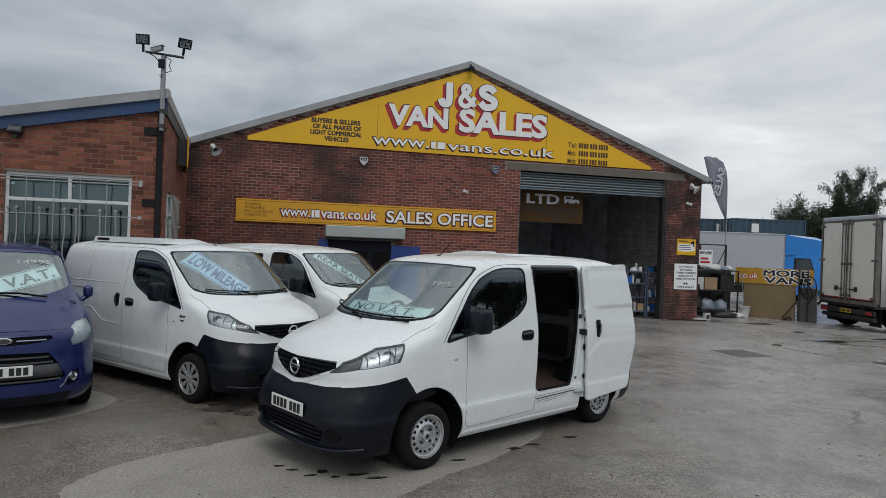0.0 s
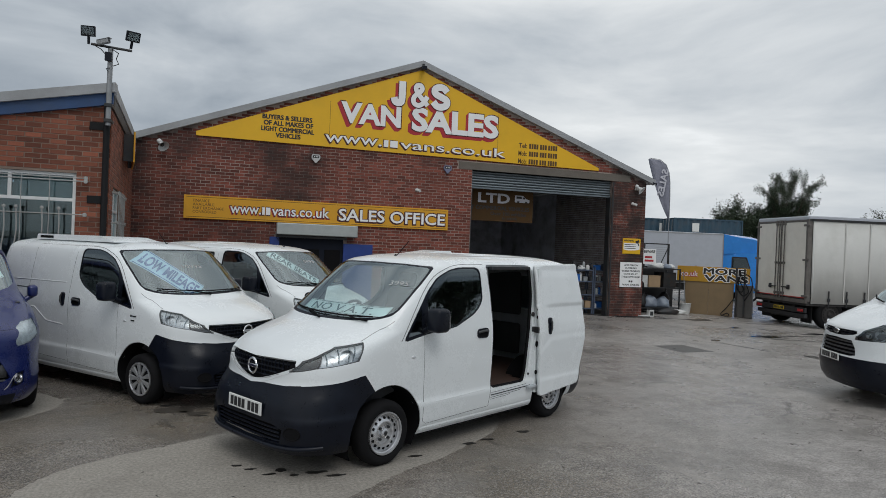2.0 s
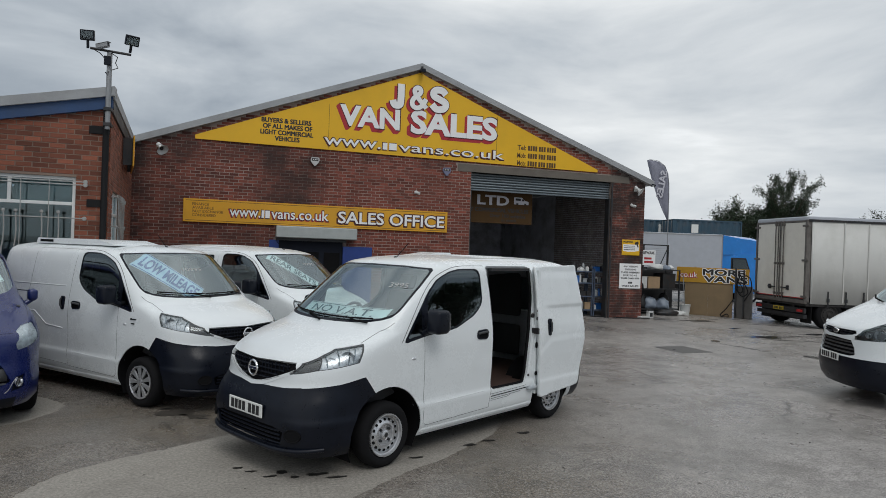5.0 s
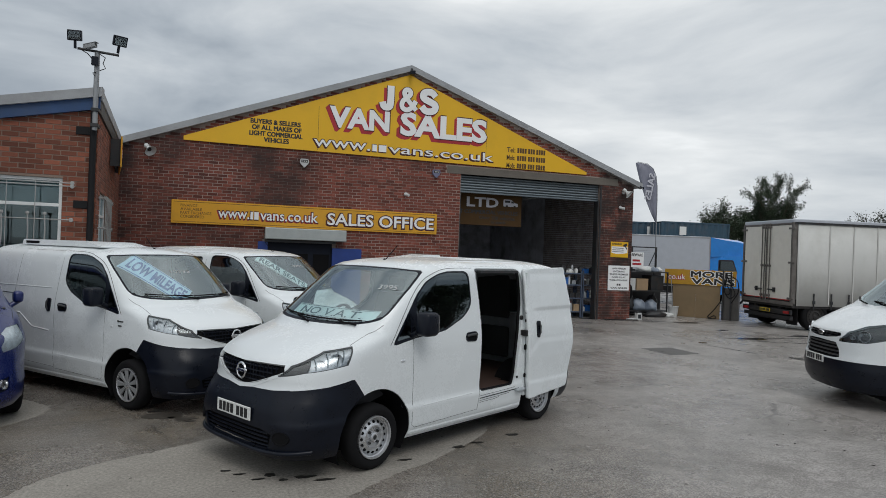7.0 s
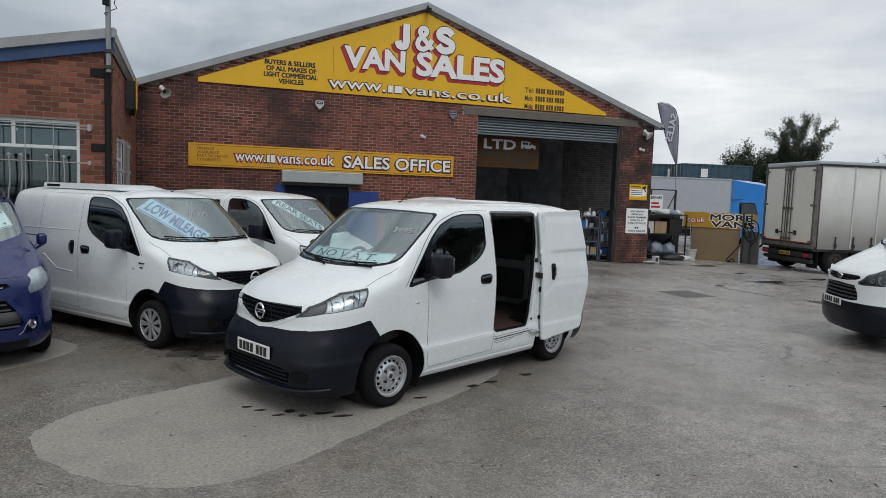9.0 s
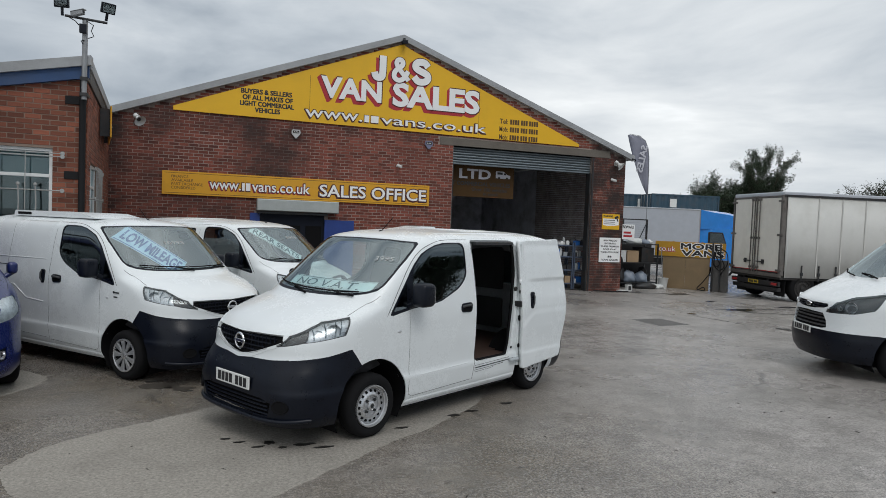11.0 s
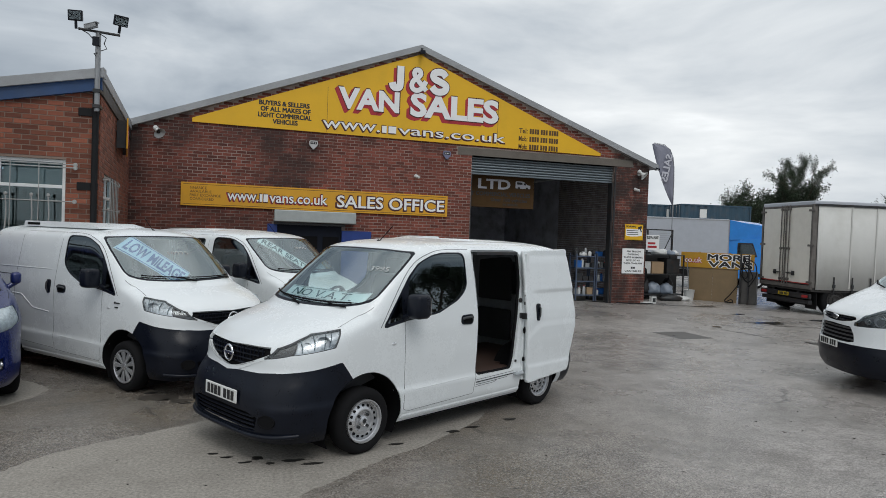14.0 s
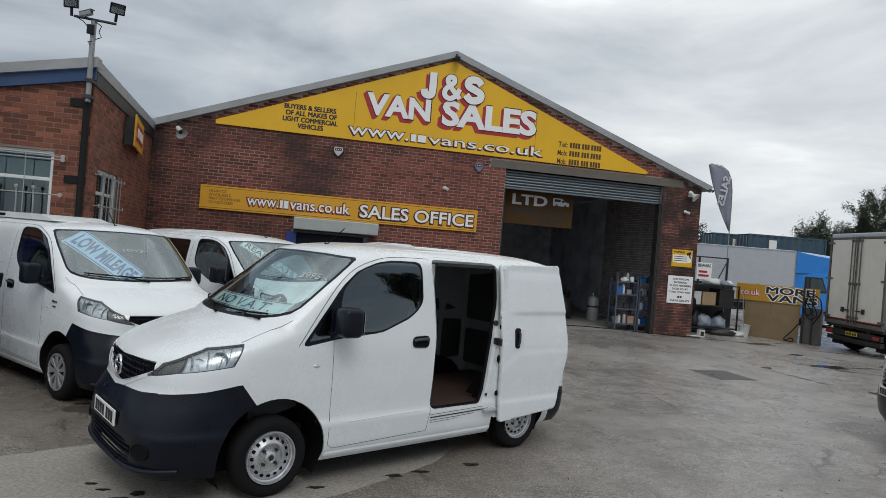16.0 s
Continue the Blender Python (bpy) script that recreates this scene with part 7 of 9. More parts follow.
def blue_screen(off, y, z):
    xf, xs, n = lerp_table(BLUE["nose"], z), lerp_table(BLUE["shoulder"], z), lerp_table(BLUE["nose_n"], z)
    return Vector((xs + (xf - xs) * (1 - min(1, abs(y) / lerp_table(BLUE["width"], z)) ** n) ** (1 / n) + off, y, z))


glass_card(blue_car, blue_screen, 0.10, 1.42, 0.98, 0.23, -20, "NO V.A.T.", M["mint"], M["teal_ink"], "mint sales card behind the glass")
lettering("14995", M["figures"], blue_car, -0.17, 0.17, -0.035, 0.035, 0.0, 0.006, 0.0008, "price_figures", m=Matrix.Translation(blue_screen(0.006, 0.33, 1.645)) @ pose(0, 0, 0, 0, 0, 90) @ pose(0, 0, 0, -52, 0, 0))
for sy_ in (1, -1):
    rail = part("roof_rail", tube(bmesh.new(), [(-0.62, 0.56 * sy_, 1.77), (-0.80, 0.57 * sy_, 1.835), (-1.6, 0.575 * sy_, 1.865), (-2.6, 0.57 * sy_, 1.855), (-3.0, 0.55 * sy_, 1.80)], 0.018, 8), M["dark_steel"], blue_car, "dark roof rail", smooth=60)
white_van = grille_van("delivery_van", "white delivery van with black bumper and swept headlights", placed((9.45, 6.78), 156), shrink(CUSTOM, 1.0, 1.0, 1.065), M["white"], 1.0, 1.0, 1.065, True, 2.93, 0.335, "van", "vans for sale")

# ---- small things on the hall's front ----
def alarm_box(x, z, shade):
    a = thing("alarm_box", "shield-shaped alarm bell box on the brick wall", "alarm", pose(x, FY - 0.012, z))
    bm = prism(bmesh.new(), round_poly([(-0.11, 0.13), (0.11, 0.13), (0.12, 0.02), (0.0, -0.12), (-0.12, 0.02)], 0.04), -0.07, 0.0)
    part("cover", finish(bm), shade, a, smooth=40)
    part("band", boxes((-0.085, 0.085, -0.075, -0.07, 0.03, 0.10), bev=0.002), M["ink"], a)
    for i in (-1, 0, 1):
        part("dot", boxes((i * 0.045 - 0.012, i * 0.045 + 0.012, -0.078, -0.075, 0.053, 0.077)), M["plate"], a)


M["alarm_grey"] = mat("pale_alarm_plastic", (0.50, 0.50, 0.50), 0.5, vary=0.1)
M["alarm_blue"] = mat("blue_grey_alarm_plastic", (0.16, 0.17, 0.26), 0.5, vary=0.1)
alarm_box(2.11, 4.26, M["alarm_grey"])
alarm_box(5.91, 4.25, M["alarm_blue"])


def wall_horn(x, z, y, label, turn=0):
    """A flared horn loudspeaker on a short bracket, its mouth turned down and outwards."""
    a = thing("horn_speaker", label, "loudspeaker", pose(x, y, z, 0, 0, turn))
    part("base", boxes((-0.05, 0.05, -0.025, 0, -0.02, 0.12), bev=0.006), M["white_plastic"], a)
    part("bracket", tube(bmesh.new(), [(0, -0.01, 0.06), (0, -0.07, 0.09), (0, -0.12, 0.06)], 0.018, 8), M["grey_steel"], a)
    tilt = Matrix.Translation((0.02, -0.15, 0.03)) @ Matrix.Rotation(radians(48), 4, 'X') @ Matrix.Rotation(radians(30), 4, 'Z')
    part("driver", finish(lathe(bmesh.new(), [(0, 0.15), (0.055, 0.145), (0.06, 0.06), (0.035, 0.04)], 16, "y", tilt)), M["white_plastic"], a, smooth=45)
    part("flare", finish(lathe(bmesh.new(), [(0.035, 0.05), (0.05, 0.0), (0.085, -0.06), (0.14, -0.11), (0.146, -0.118), (0.136, -0.114), (0.08, -0.055), (0.04, 0.0), (0.0, 0.01)], 24, "y", tilt)), M["white_plastic"], a, "pale flared horn", smooth=50)
    part("throat", finish(lathe(bmesh.new(), [(0.0, -0.075), (0.04, -0.072), (0.05, -0.05), (0.0, -0.03)], 16, "y", tilt)), M["dark_steel"], a, smooth=45)


def cam_unit(x, z, y, label, turn=0, dark=False):
    a = thing("security_camera", label, "camera", pose(x, y, z, 0, 0, turn))
    mm = M["white_plastic"] if not dark else M["black"]
    part("base", lathe(bmesh.new(), [(0, -0.03), (0.045, -0.028), (0.05, 0.0)], 14), mm, a)
    part("arm", tube(bmesh.new(), [(0, -0.02, 0), (0, -0.08, -0.02)], 0.014, 8), mm, a)
    bm = lathe(bmesh.new(), [(0, 0.09), (0.038, 0.085), (0.042, -0.08), (0.034, -0.085), (0.0, -0.07)], 16, "y", Matrix.Translation((0.0, -0.11, -0.03)) @ Matrix.Rotation(radians(35), 4, 'Z') @ Matrix.Rotation(radians(12), 4, 'X'))
    part("housing", finish(bm), mm, a, smooth=40)


wall_horn(-1.79, 4.30, FY - 0.012, "white horn loudspeaker high on the brick wall")
wall_horn(12.36, 4.10, FY - 0.012, "white horn loudspeaker on the corner pier")
cam_unit(5.02, 3.62, FY - 0.012, "small white camera on the brick wall")
cam_unit(12.25, 3.64, FY - 0.012, "small white camera on the corner pier")
cam_unit(12.88, 4.36, FY - 0.05, "dark camera at the roof corner", 60, True)

# warning signs on the pier
wy = thing("warning_sign", "yellow and white camera warning sign on the pier", "sign")
part("board", boxes((11.94, 12.60, FY - 0.03, FY - 0.010, 2.02, 2.52), bev=0.003), M["yellow"], wy)
part("panel", boxes((11.97, 12.57, FY - 0.033, FY - 0.030, 2.11, 2.37)), M["sign_white"], wy)
lettering("WARNING", M["ink"], wy, 11.97, 12.34, 2.42, 2.48, FY - 0.03, 0.03, 0.003)
for z in (2.31, 2.25, 2.19):
    part("bar", boxes((12.0, 12.42, FY - 0.035, FY - 0.033, z, z + 0.018)), M["ink"], wy)
part("camera_mark", finish(prism(bmesh.new(), [(12.40, 2.43), (12.53, 2.48), (12.555, 2.41), (12.425, 2.36)], FY - 0.037, FY - 0.034)), M["ink"], wy, "black camera mark")
part("camera_mark", finish(prism(bmesh.new(), [(12.47, 2.38), (12.51, 2.395), (12.555, 2.29), (12.52, 2.28)], FY - 0.0375, FY - 0.0345)), M["ink"], wy)
part("lower_band", finish(prism(bmesh.new(), [(11.97, 2.04), (12.57, 2.04), (12.57, 2.17), (12.40, 2.14), (12.15, 2.13), (11.97, 2.16)], FY - 0.036, FY - 0.033)), M["yellow"], wy)
wt = thing("risk_sign", "white sign with black lettering on the pier", "sign")
part("board", boxes((11.88, 12.68, FY - 0.03, FY - 0.010, 0.95, 1.75), bev=0.003), M["sign_white"], wt)
for i, tx in enumerate(("ANY PERSON", "ENTERING", "THESE PREMISES", "DOES SO AT", "THEIR OWN RISK")):
    w = min(0.70, 0.052 * len(tx))
    lettering(tx, M["ink"], wt, 12.28 - w / 2, 12.28 + w / 2, 1.63 - i * 0.095, 1.685 - i * 0.095, FY - 0.03, 0.02, 0.003)
bars([1, 1], M["ink"], wt, 12.20, 12.36, 1.105, 1.165, FY - 0.03, "bar", 0.003)
lettering("VAN SALES", M["ink"], wt, 11.97, 12.60, 1.0, 1.06, FY - 0.03, 0.02, 0.003)

# things inside the workshop
ltd = thing("inside_sign", "old brown sign board hung inside the workshop", "sign", pose(0, 18.35, 0))
M["old_sign"] = mat("faded_brown_sign", (0.070, 0.038, 0.014), 0.75, vary=0.2, dirt=(0.05, 0.03, 0.015), dirt_amount=0.5, spec=0.2)
part("board", boxes((6.2, 8.98, 0.0, 0.03, 2.86, 3.83), bev=0.004), M["old_sign"], ltd)
lettering("LTD", M["flag_ink"], ltd, 7.12, 8.18, 3.42, 3.72, 0.0, 0.03, 0.006)
heavy("LIGHT COMMERCIAL VEHICLES", M["ink"], ltd, 6.55, 8.85, 3.21, 3.33, 0.0, 0.006)
heavy("Over 100 vehicles", M["ink"], ltd, 7.55, 8.75, 3.05, 3.15, 0.0, 0.004)
heavy("in stock", M["ink"], ltd, 7.95, 8.45, 2.93, 3.01, 0.0, 0.004)
bm = prism(bmesh.new(), round_poly([(8.35, 3.48), (8.85, 3.48), (8.85, 3.58), (8.74, 3.60), (8.62, 3.70), (8.35, 3.70)], 0.03), -0.006, 0.0)
part("van_picture", finish(bm), M["flag_ink"], ltd)
for nm, x0, x1, z0, z1 in (("van_picture_window", 8.40, 8.58, 3.60, 3.67), ("van_picture_window", 8.62, 8.70, 3.59, 3.65), ("van_picture_wheel", 8.43, 8.50, 3.47, 3.52), ("van_picture_wheel", 8.70, 8.77, 3.47, 3.52)):
    part(nm, boxes((x0, x1, -0.009, -0.006, z0, z1)), M["ink"], ltd)
for x in (6.6, 8.5):
    part("hanger", boxes((x, x + 0.03, 0.005, 0.02, 3.83, 4.6)), M["dark_steel"], ltd)


def shelf_unit(name, label, x0, x1, y0, y1, zs, top, steel, m=None):
    u = thing(name, label, "shelving", m)
    for x in (x0, x1 - 0.04):
        for y in (y0, y1 - 0.04):
            part("upright", boxes((x, x + 0.04, y, y + 0.04, 0, top)), steel, u)
    for z in zs:
        part("shelf", boxes((x0 + 0.002, x1 - 0.002, y0 + 0.002, y1 - 0.002, z, z + 0.035)), steel, u)
    return u


M["shelf_blue"] = mat("blue_grey_shelf_steel", (0.10, 0.13, 0.19), 0.5, metal=0.3, vary=0.2)
shelf_unit("workshop_shelf", "blue-grey steel shelving crowded with bottles and parts", 10.55, 11.25, 18.32, 18.8, (0.18, 0.62, 1.05, 1.42), 1.52, M["shelf_blue"])
shelf_unit("workshop_shelf", "blue-grey steel shelving crowded with bottles and parts", 11.28, 11.98, 18.32, 18.8, (0.18, 0.62, 1.05, 1.42), 1.55, M["shelf_blue"])


def bottle(name, label, x, y, z, r, h, material, cap):
    b = thing(name, label, "bottle", pose(x, y, z))
    part("body", finish(lathe(bmesh.new(), [(0, 0), (r, 0), (r, h * 0.65), (r * 0.8, h * 0.78), (r * 0.35, h * 0.86), (r * 0.35, h * 0.92), (0, h * 0.92)], 14, "z", Matrix.Rotation(math.pi, 4, 'X') @ Matrix.Diagonal((1, 1, -1, 1)))), material, b, smooth=40)
    part("cap", finish(lathe(bmesh.new(), [(0, h * 0.92), (r * 0.42, h * 0.92), (r * 0.42, h), (0, h)], 10, "z", Matrix.Rotation(math.pi, 4, 'X') @ Matrix.Diagonal((1, 1, -1, 1)))), cap, b)


def carton(name, label, x0, x1, y0, y1, z0, z1, material, turn=0.0, cat_="box"):
    c = thing(name, label, cat_, pose((x0 + x1) / 2, (y0 + y1) / 2, z0, 0, 0, turn))
    w, d, h = (x1 - x0) / 2, (y1 - y0) / 2, z1 - z0
    part("case", boxes((-w, w, -d, d, 0, h), bev=0.008), material, c)
    part("lid_flap", boxes((-w - 0.003, w + 0.003, -d - 0.003, d + 0.003, h - 0.025, h + 0.004)), material, c)


rnd = random.Random(11)
for z in (0.215, 0.655, 1.085, 1.455):
    x = 10.64
    while x < 11.9:
        kind = rnd.random()
        y = rnd.uniform(18.40, 18.55)
        if 11.2 < x < 11.36:
            x = 11.37
        if kind < 0.5:
            r = rnd.uniform(0.04, 0.07)
            bottle("bottle", "plastic fluid bottle on a workshop shelf", x, y, z, r, rnd.uniform(0.16, 0.32), rnd.choice([M["white_plastic"], M["white_plastic"], M["blue_plastic"], M["dark_steel"], M["gas"], M["gas"]]), rnd.choice([M["red_plastic"], M["ink"], M["blue_plastic"]]))
            x += r * 2 + 0.012
        elif kind < 0.85:
            w = rnd.uniform(0.12, 0.24)
            carton("parts_box", "box of parts on a workshop shelf", x - 0.03, min(x + w, 11.92), y - 0.08, y + 0.12, z, z + rnd.uniform(0.1, 0.26), rnd.choice([M["dark_steel"], M["blue_plastic"], M["dark_steel"], M["ink"], M["gas"], M["cardboard"]]))
            x += w + 0.045
        else:
            x += 0.05

gas = thing("gas_cylinder", "short pale steel cylinder standing in the workshop", "gas cylinder", pose(11.05, 20.9, 0.012) @ Matrix.Diagonal((1.1, 1.1, 0.72, 1)))
part("shell", finish(lathe(bmesh.new(), [(0, 0), (0.16, 0), (0.17, 0.03), (0.17, 0.95), (0.14, 1.06), (0.06, 1.12), (0.05, 1.14), (0, 1.14)], 20, "z", Matrix.Rotation(math.pi, 4, 'X') @ Matrix.Diagonal((1, 1, -1, 1)))), M["gas"], gas, smooth=40)
part("valve", boxes((-0.04, 0.04, -0.04, 0.04, 1.13, 1.26), bev=0.01), M["chrome"], gas)
part("collar_band", finish(lathe(bmesh.new(), [(0.172, 0.6), (0.174, 0.62), (0.174, 0.66), (0.172, 0.68)], 20, "z", Matrix.Rotation(math.pi, 4, 'X') @ Matrix.Diagonal((1, 1, -1, 1)))), M["ink"], gas)
bench = thing("workbench", "dark cluttered workbench in the workshop", "workbench")
part("top", boxes((8.6, 10.6, 21.6, 22.3, 0.86, 0.92), bev=0.01), M["dark_steel"], bench)
for x in (8.65, 10.5):
    for y in (21.65, 22.2):
        part("leg", boxes((x, x + 0.06, y, y + 0.06, 0.012, 0.86)), M["dark_steel"], bench)
carton("parts_box", "dark parts box on the workbench", 8.8, 9.2, 21.7, 22.0, 0.92, 1.2, M["dark_steel"])
carton("parts_box", "dark parts box on the workbench", 9.5, 10.1, 21.7, 22.1, 0.92, 1.3, M["inside"])
hose = thing("floor_hose", "dark rubber hose lying across the workshop threshold", "hose")
part("hose_line", tube(bmesh.new(), [(8.2, 18.9, 0.02), (9.0, 18.6, 0.02), (9.8, 18.65, 0.02), (10.6, 18.3, 0.02), (11.4, 18.0, 0.018), (12.2, 17.6, 0.018), (12.9, 17.55, 0.018)], 0.018, 6), M["cable"], hose, smooth=50)

# ---- the yard's far corner ----
rack = shelf_unit("yard_rack", "dark rusty steel rack loaded with scrap and boxes", 13.45, 15.1, 18.9, 19.7, (0.16, 0.86, 1.52), 1.56, M["dark_steel"])
cage = thing("steel_cage", "black steel mesh frame on top of the rack", "cage")
for a in ((13.45, 13.5, 1.56, 2.40), (15.03, 15.08, 1.56, 2.40), (14.0, 14.05, 1.56, 2.40)):
    part("post", boxes((a[0], a[1], 19.55, 19.6, a[2], a[3])), M["dark_steel"], cage)
part("top_rail", boxes((13.45, 15.08, 19.551, 19.599, 2.40, 2.44)), M["dark_steel"], cage)
for i in range(10):
    part("mesh_wire", boxes((14.08, 15.0, 19.57, 19.575, 1.62 + i * 0.075, 1.628 + i * 0.075)), M["grey_steel"], cage)
part("brace", tube(bmesh.new(), [(14.65, 19.54, 1.58), (15.05, 19.54, 2.38)], 0.018, 6), M["dark_steel"], cage)
bw = thing("beware_sign", "white notice with red lettering above the rack", "sign", pose(0, 18.88, 0))
part("board", boxes((13.50, 14.02, 0, 0.02, 1.70, 2.22), bev=0.003), M["sign_white"], bw)
lettering("BEWARE", M["ink"], bw, 13.52, 13.98, 2.08, 2.18, 0.0, 0.03, 0.003)
part("bar", boxes((13.56, 13.86, -0.003, 0, 1.90, 1.97)), M["red"], bw)
part("bar", boxes((13.56, 13.92, -0.003, 0, 1.78, 1.85)), M["red"], bw)
part("stake", boxes((13.55, 13.58, 0.021, 0.05, 1.555, 2.2)), M["dark_steel"], bw)
carton("crate", "pale plastic crate on the rack", 13.52, 13.80, 19.0, 19.4, 0.895, 1.30, M["white_plastic"], 3, "crate")
carton("cardboard_box", "brown cardboard box on the rack", 13.86, 14.32, 18.98, 19.4, 0.895, 1.30, M["cardboard"], -4)
carton("crate", "dark crate full of scrap on the rack", 14.42, 14.98, 19.0, 19.5, 0.895, 1.42, M["dark_steel"], 5, "crate")


def heap(name, label, x, y, z, rx, ry, rz, material, seed, cat_="bag"):
    """A soft lumpy sack, flat below."""
    rr = random.Random(seed)
    bm = bmesh.new()
    bmesh.ops.create_uvsphere(bm, u_segments=20, v_segments=12, radius=1)
    off = Vector((rr.uniform(0, 9), rr.uniform(0, 9), rr.uniform(0, 9)))
    for v in bm.verts:
        k = 1 + 0.28 * noise.noise(v.co * 2.2 + off) + 0.12 * noise.noise(v.co * 5 + off)
        v.co = Vector((v.co.x * rx * k, v.co.y * ry * k, max(-0.45 * rz, v.co.z * rz * k) + 0.45 * rz))
    ob = tagged(part(name, bm, material, smooth=70), label, cat_)
    ob.location = (x, y, z)
    return ob


heap("sack", "grey-blue plastic sack of scrap on the rack", 14.05, 19.2, 0.195, 0.28, 0.25, 0.28, M["bag"], 1)
heap("sack", "grey-blue plastic sack of scrap on the rack", 14.55, 19.15, 0.195, 0.26, 0.24, 0.24, M["bag"], 2)
heap("sack", "white plastic sack on top of the rack", 14.3, 19.2, 1.555, 0.34, 0.2, 0.13, M["white_plastic"], 3)
heap("sack", "white plastic sack on top of the rack", 14.85, 19.2, 1.555, 0.2, 0.18, 0.10, M["white_plastic"], 4)
heap("sack", "dark refuse sack by the rack", 14.4, 18.62, 0.0, 0.45, 0.2, 0.14, M["dark_steel"], 5)
heap("sack", "white torn plastic sack on the ground", 14.95, 18.7, 0.0, 0.28, 0.18, 0.10, M["white_plastic"], 6)


def tyre_ring(x, y, z, m, label):
    t = thing("old_tyre", label, "tyre", Matrix.Translation((x, y, z)) @ m)
    bm = lathe(bmesh.new(), [(0.19, -0.09), (0.29, -0.095), (0.315, -0.06), (0.315, 0.06), (0.29, 0.095), (0.19, 0.09), (0.185, 0.07), (0.26, 0.0), (0.185, -0.07), (0.19, -0.09)], 28)
    part("casing", finish(bm), M["rubber"], t, smooth=40)


heap("sack", "dark rubbish piled on the workshop shelf", 11.42, 18.62, 1.455, 0.20, 0.12, 0.15, M["ink"], 24)
heap("sack", "dark rubbish piled on the workshop shelf", 10.70, 18.64, 1.455, 0.12, 0.10, 0.18, M["ink"], 25)
heap("sack", "dark rubbish piled on the workshop shelf", 11.75, 18.5, 1.455, 0.15, 0.14, 0.16, M["ink"], 21)
heap("sack", "white crumpled plastic on the workshop shelf", 10.85, 18.45, 1.455, 0.13, 0.12, 0.09, M["white_plastic"], 22)
heap("sack", "dark sack in the workshop", 10.0, 21.0, 0.012, 0.35, 0.3, 0.5, M["dark_steel"], 23)
heap("sack", "dark scrap heap under the rack", 13.75, 19.3, 0.195, 0.22, 0.24, 0.4, M["ink"], 24)
heap("sack", "dark scrap pile on the rack", 14.8, 19.4, 0.195, 0.2, 0.2, 0.36, M["ink"], 25)
heap("sack", "green and white bag on top of the rack", 14.62, 19.05, 1.555, 0.16, 0.12, 0.11, M["bag"], 26)
tyre_ring(13.13, 18.75, 0.315, Matrix.Rotation(radians(70), 4, 'Z'), "worn black tyre leaning on the rack")
tyre_ring(13.25, 18.72, 0.82, Matrix.Rotation(radians(72), 4, 'Z') @ Matrix.Rotation(radians(8), 4, 'X'), "worn black tyre stacked on another")
pot = thing("paint_tub", "white tub standing by the corner pier", "tub", pose(13.05, 17.75, 0))
part("tub_body", boxes((-0.09, 0.09, -0.08, 0.08, 0.0, 0.24), bev=0.02), M["white_plastic"], pot)
part("label_band", boxes((-0.06, 0.05, -0.083, -0.08, 0.05, 0.18)), M["dark_steel"], pot)
part("lid", boxes((-0.095, 0.095, -0.085, 0.085, 0.235, 0.26), bev=0.008), M["dark_steel"], pot)
part("kerb_tray", boxes((-0.42, -0.1, -0.1, 0.1, 0.0, 0.05), bev=0.01), M["white_plastic"], pot)
bk = thing("bucket", "white plastic bucket holding a broom", "bucket", pose(15.20, 18.72, 0))
part("pail", finish(lathe(bmesh.new(), [(0, 0.0), (0.14, 0.0), (0.185, 0.36), (0.195, 0.37), (0.18, 0.36), (0.135, 0.02), (0, 0.02)], 22, "z", Matrix.Rotation(math.pi, 4, 'X') @ Matrix.Diagonal((1, 1, -1, 1)))), M["white_plastic"], bk, smooth=40)
br = thing("broom", "grey broom handle standing in a bucket", "broom", pose(15.20, 18.72, 0.022))
part("handle", tube(bmesh.new(), [(0.02, 0.0, 0.0), (-0.06, 0.10, 1.45)], 0.014, 8), M["grey_steel"], br)

# plywood sheet with the yellow board over it
A, B = Vector((15.46, 19.12, 0)), Vector((16.38, 17.80, 0))
bd = (B - A).normalized()
board_pose = Matrix.Translation(A) @ Matrix.Rotation(math.atan2(bd.y, bd.x), 4, 'Z')
ply = thing("plywood_sheet", "weathered plywood sheet standing on edge", "plywood", board_pose @ pose(0, 0, 0, -3, 0, 0))
part("sheet", boxes((0.0, 0.80, 0.0, 0.02, 0.0, 1.16), bev=0.003), M["ply"], ply)
part("sheet", boxes((0.806, 1.62, 0.0, 0.02, 0.0, 1.15), bev=0.003), M["ply"], ply)
for u in (0.3, 1.3):
    part("prop", boxes((u, u + 0.05, 0.022, 0.07, 0.0, 1.7)), M["ply"], ply)
mv = thing("yellow_board", "yellow sign board with large black letters", "sign", board_pose @ pose(0, -0.03, 0, -3, 0, 0))
part("board", boxes((-0.30, 2.12, 0.0, 0.025, 1.15, 1.68), bev=0.004), M["old_yellow"], mv)
lettering(".co.uk", M["red"], mv, -0.24, 0.45, 1.30, 1.52, 0.0, 0.06, 0.003, "letter_shadow")
lettering(".co.uk", M["sign_white"], mv, -0.22, 0.43, 1.32, 1.51, -0.003, 0.0, 0.004)
for tx, za, zb, xa, xb in (("MORE", 1.43, 1.63, 0.62, 1.98), ("VANS", 1.19, 1.39, 0.66, 2.06)):
    for j, (dx, dz) in enumerate(((-0.036, -0.026), (0.036, -0.026), (-0.036, 0.026), (0.036, 0.026), (0.0, -0.03), (0.0, 0.03))):
        lettering(tx, M["sign_white"], mv, xa + dx, xb + dx, za + dz, zb + dz, -0.0003 * j, 0.0, 0.002, "letter_ground")
    heavy(tx, M["ink"], mv, xa, xb, za, zb, -0.004, 0.012)
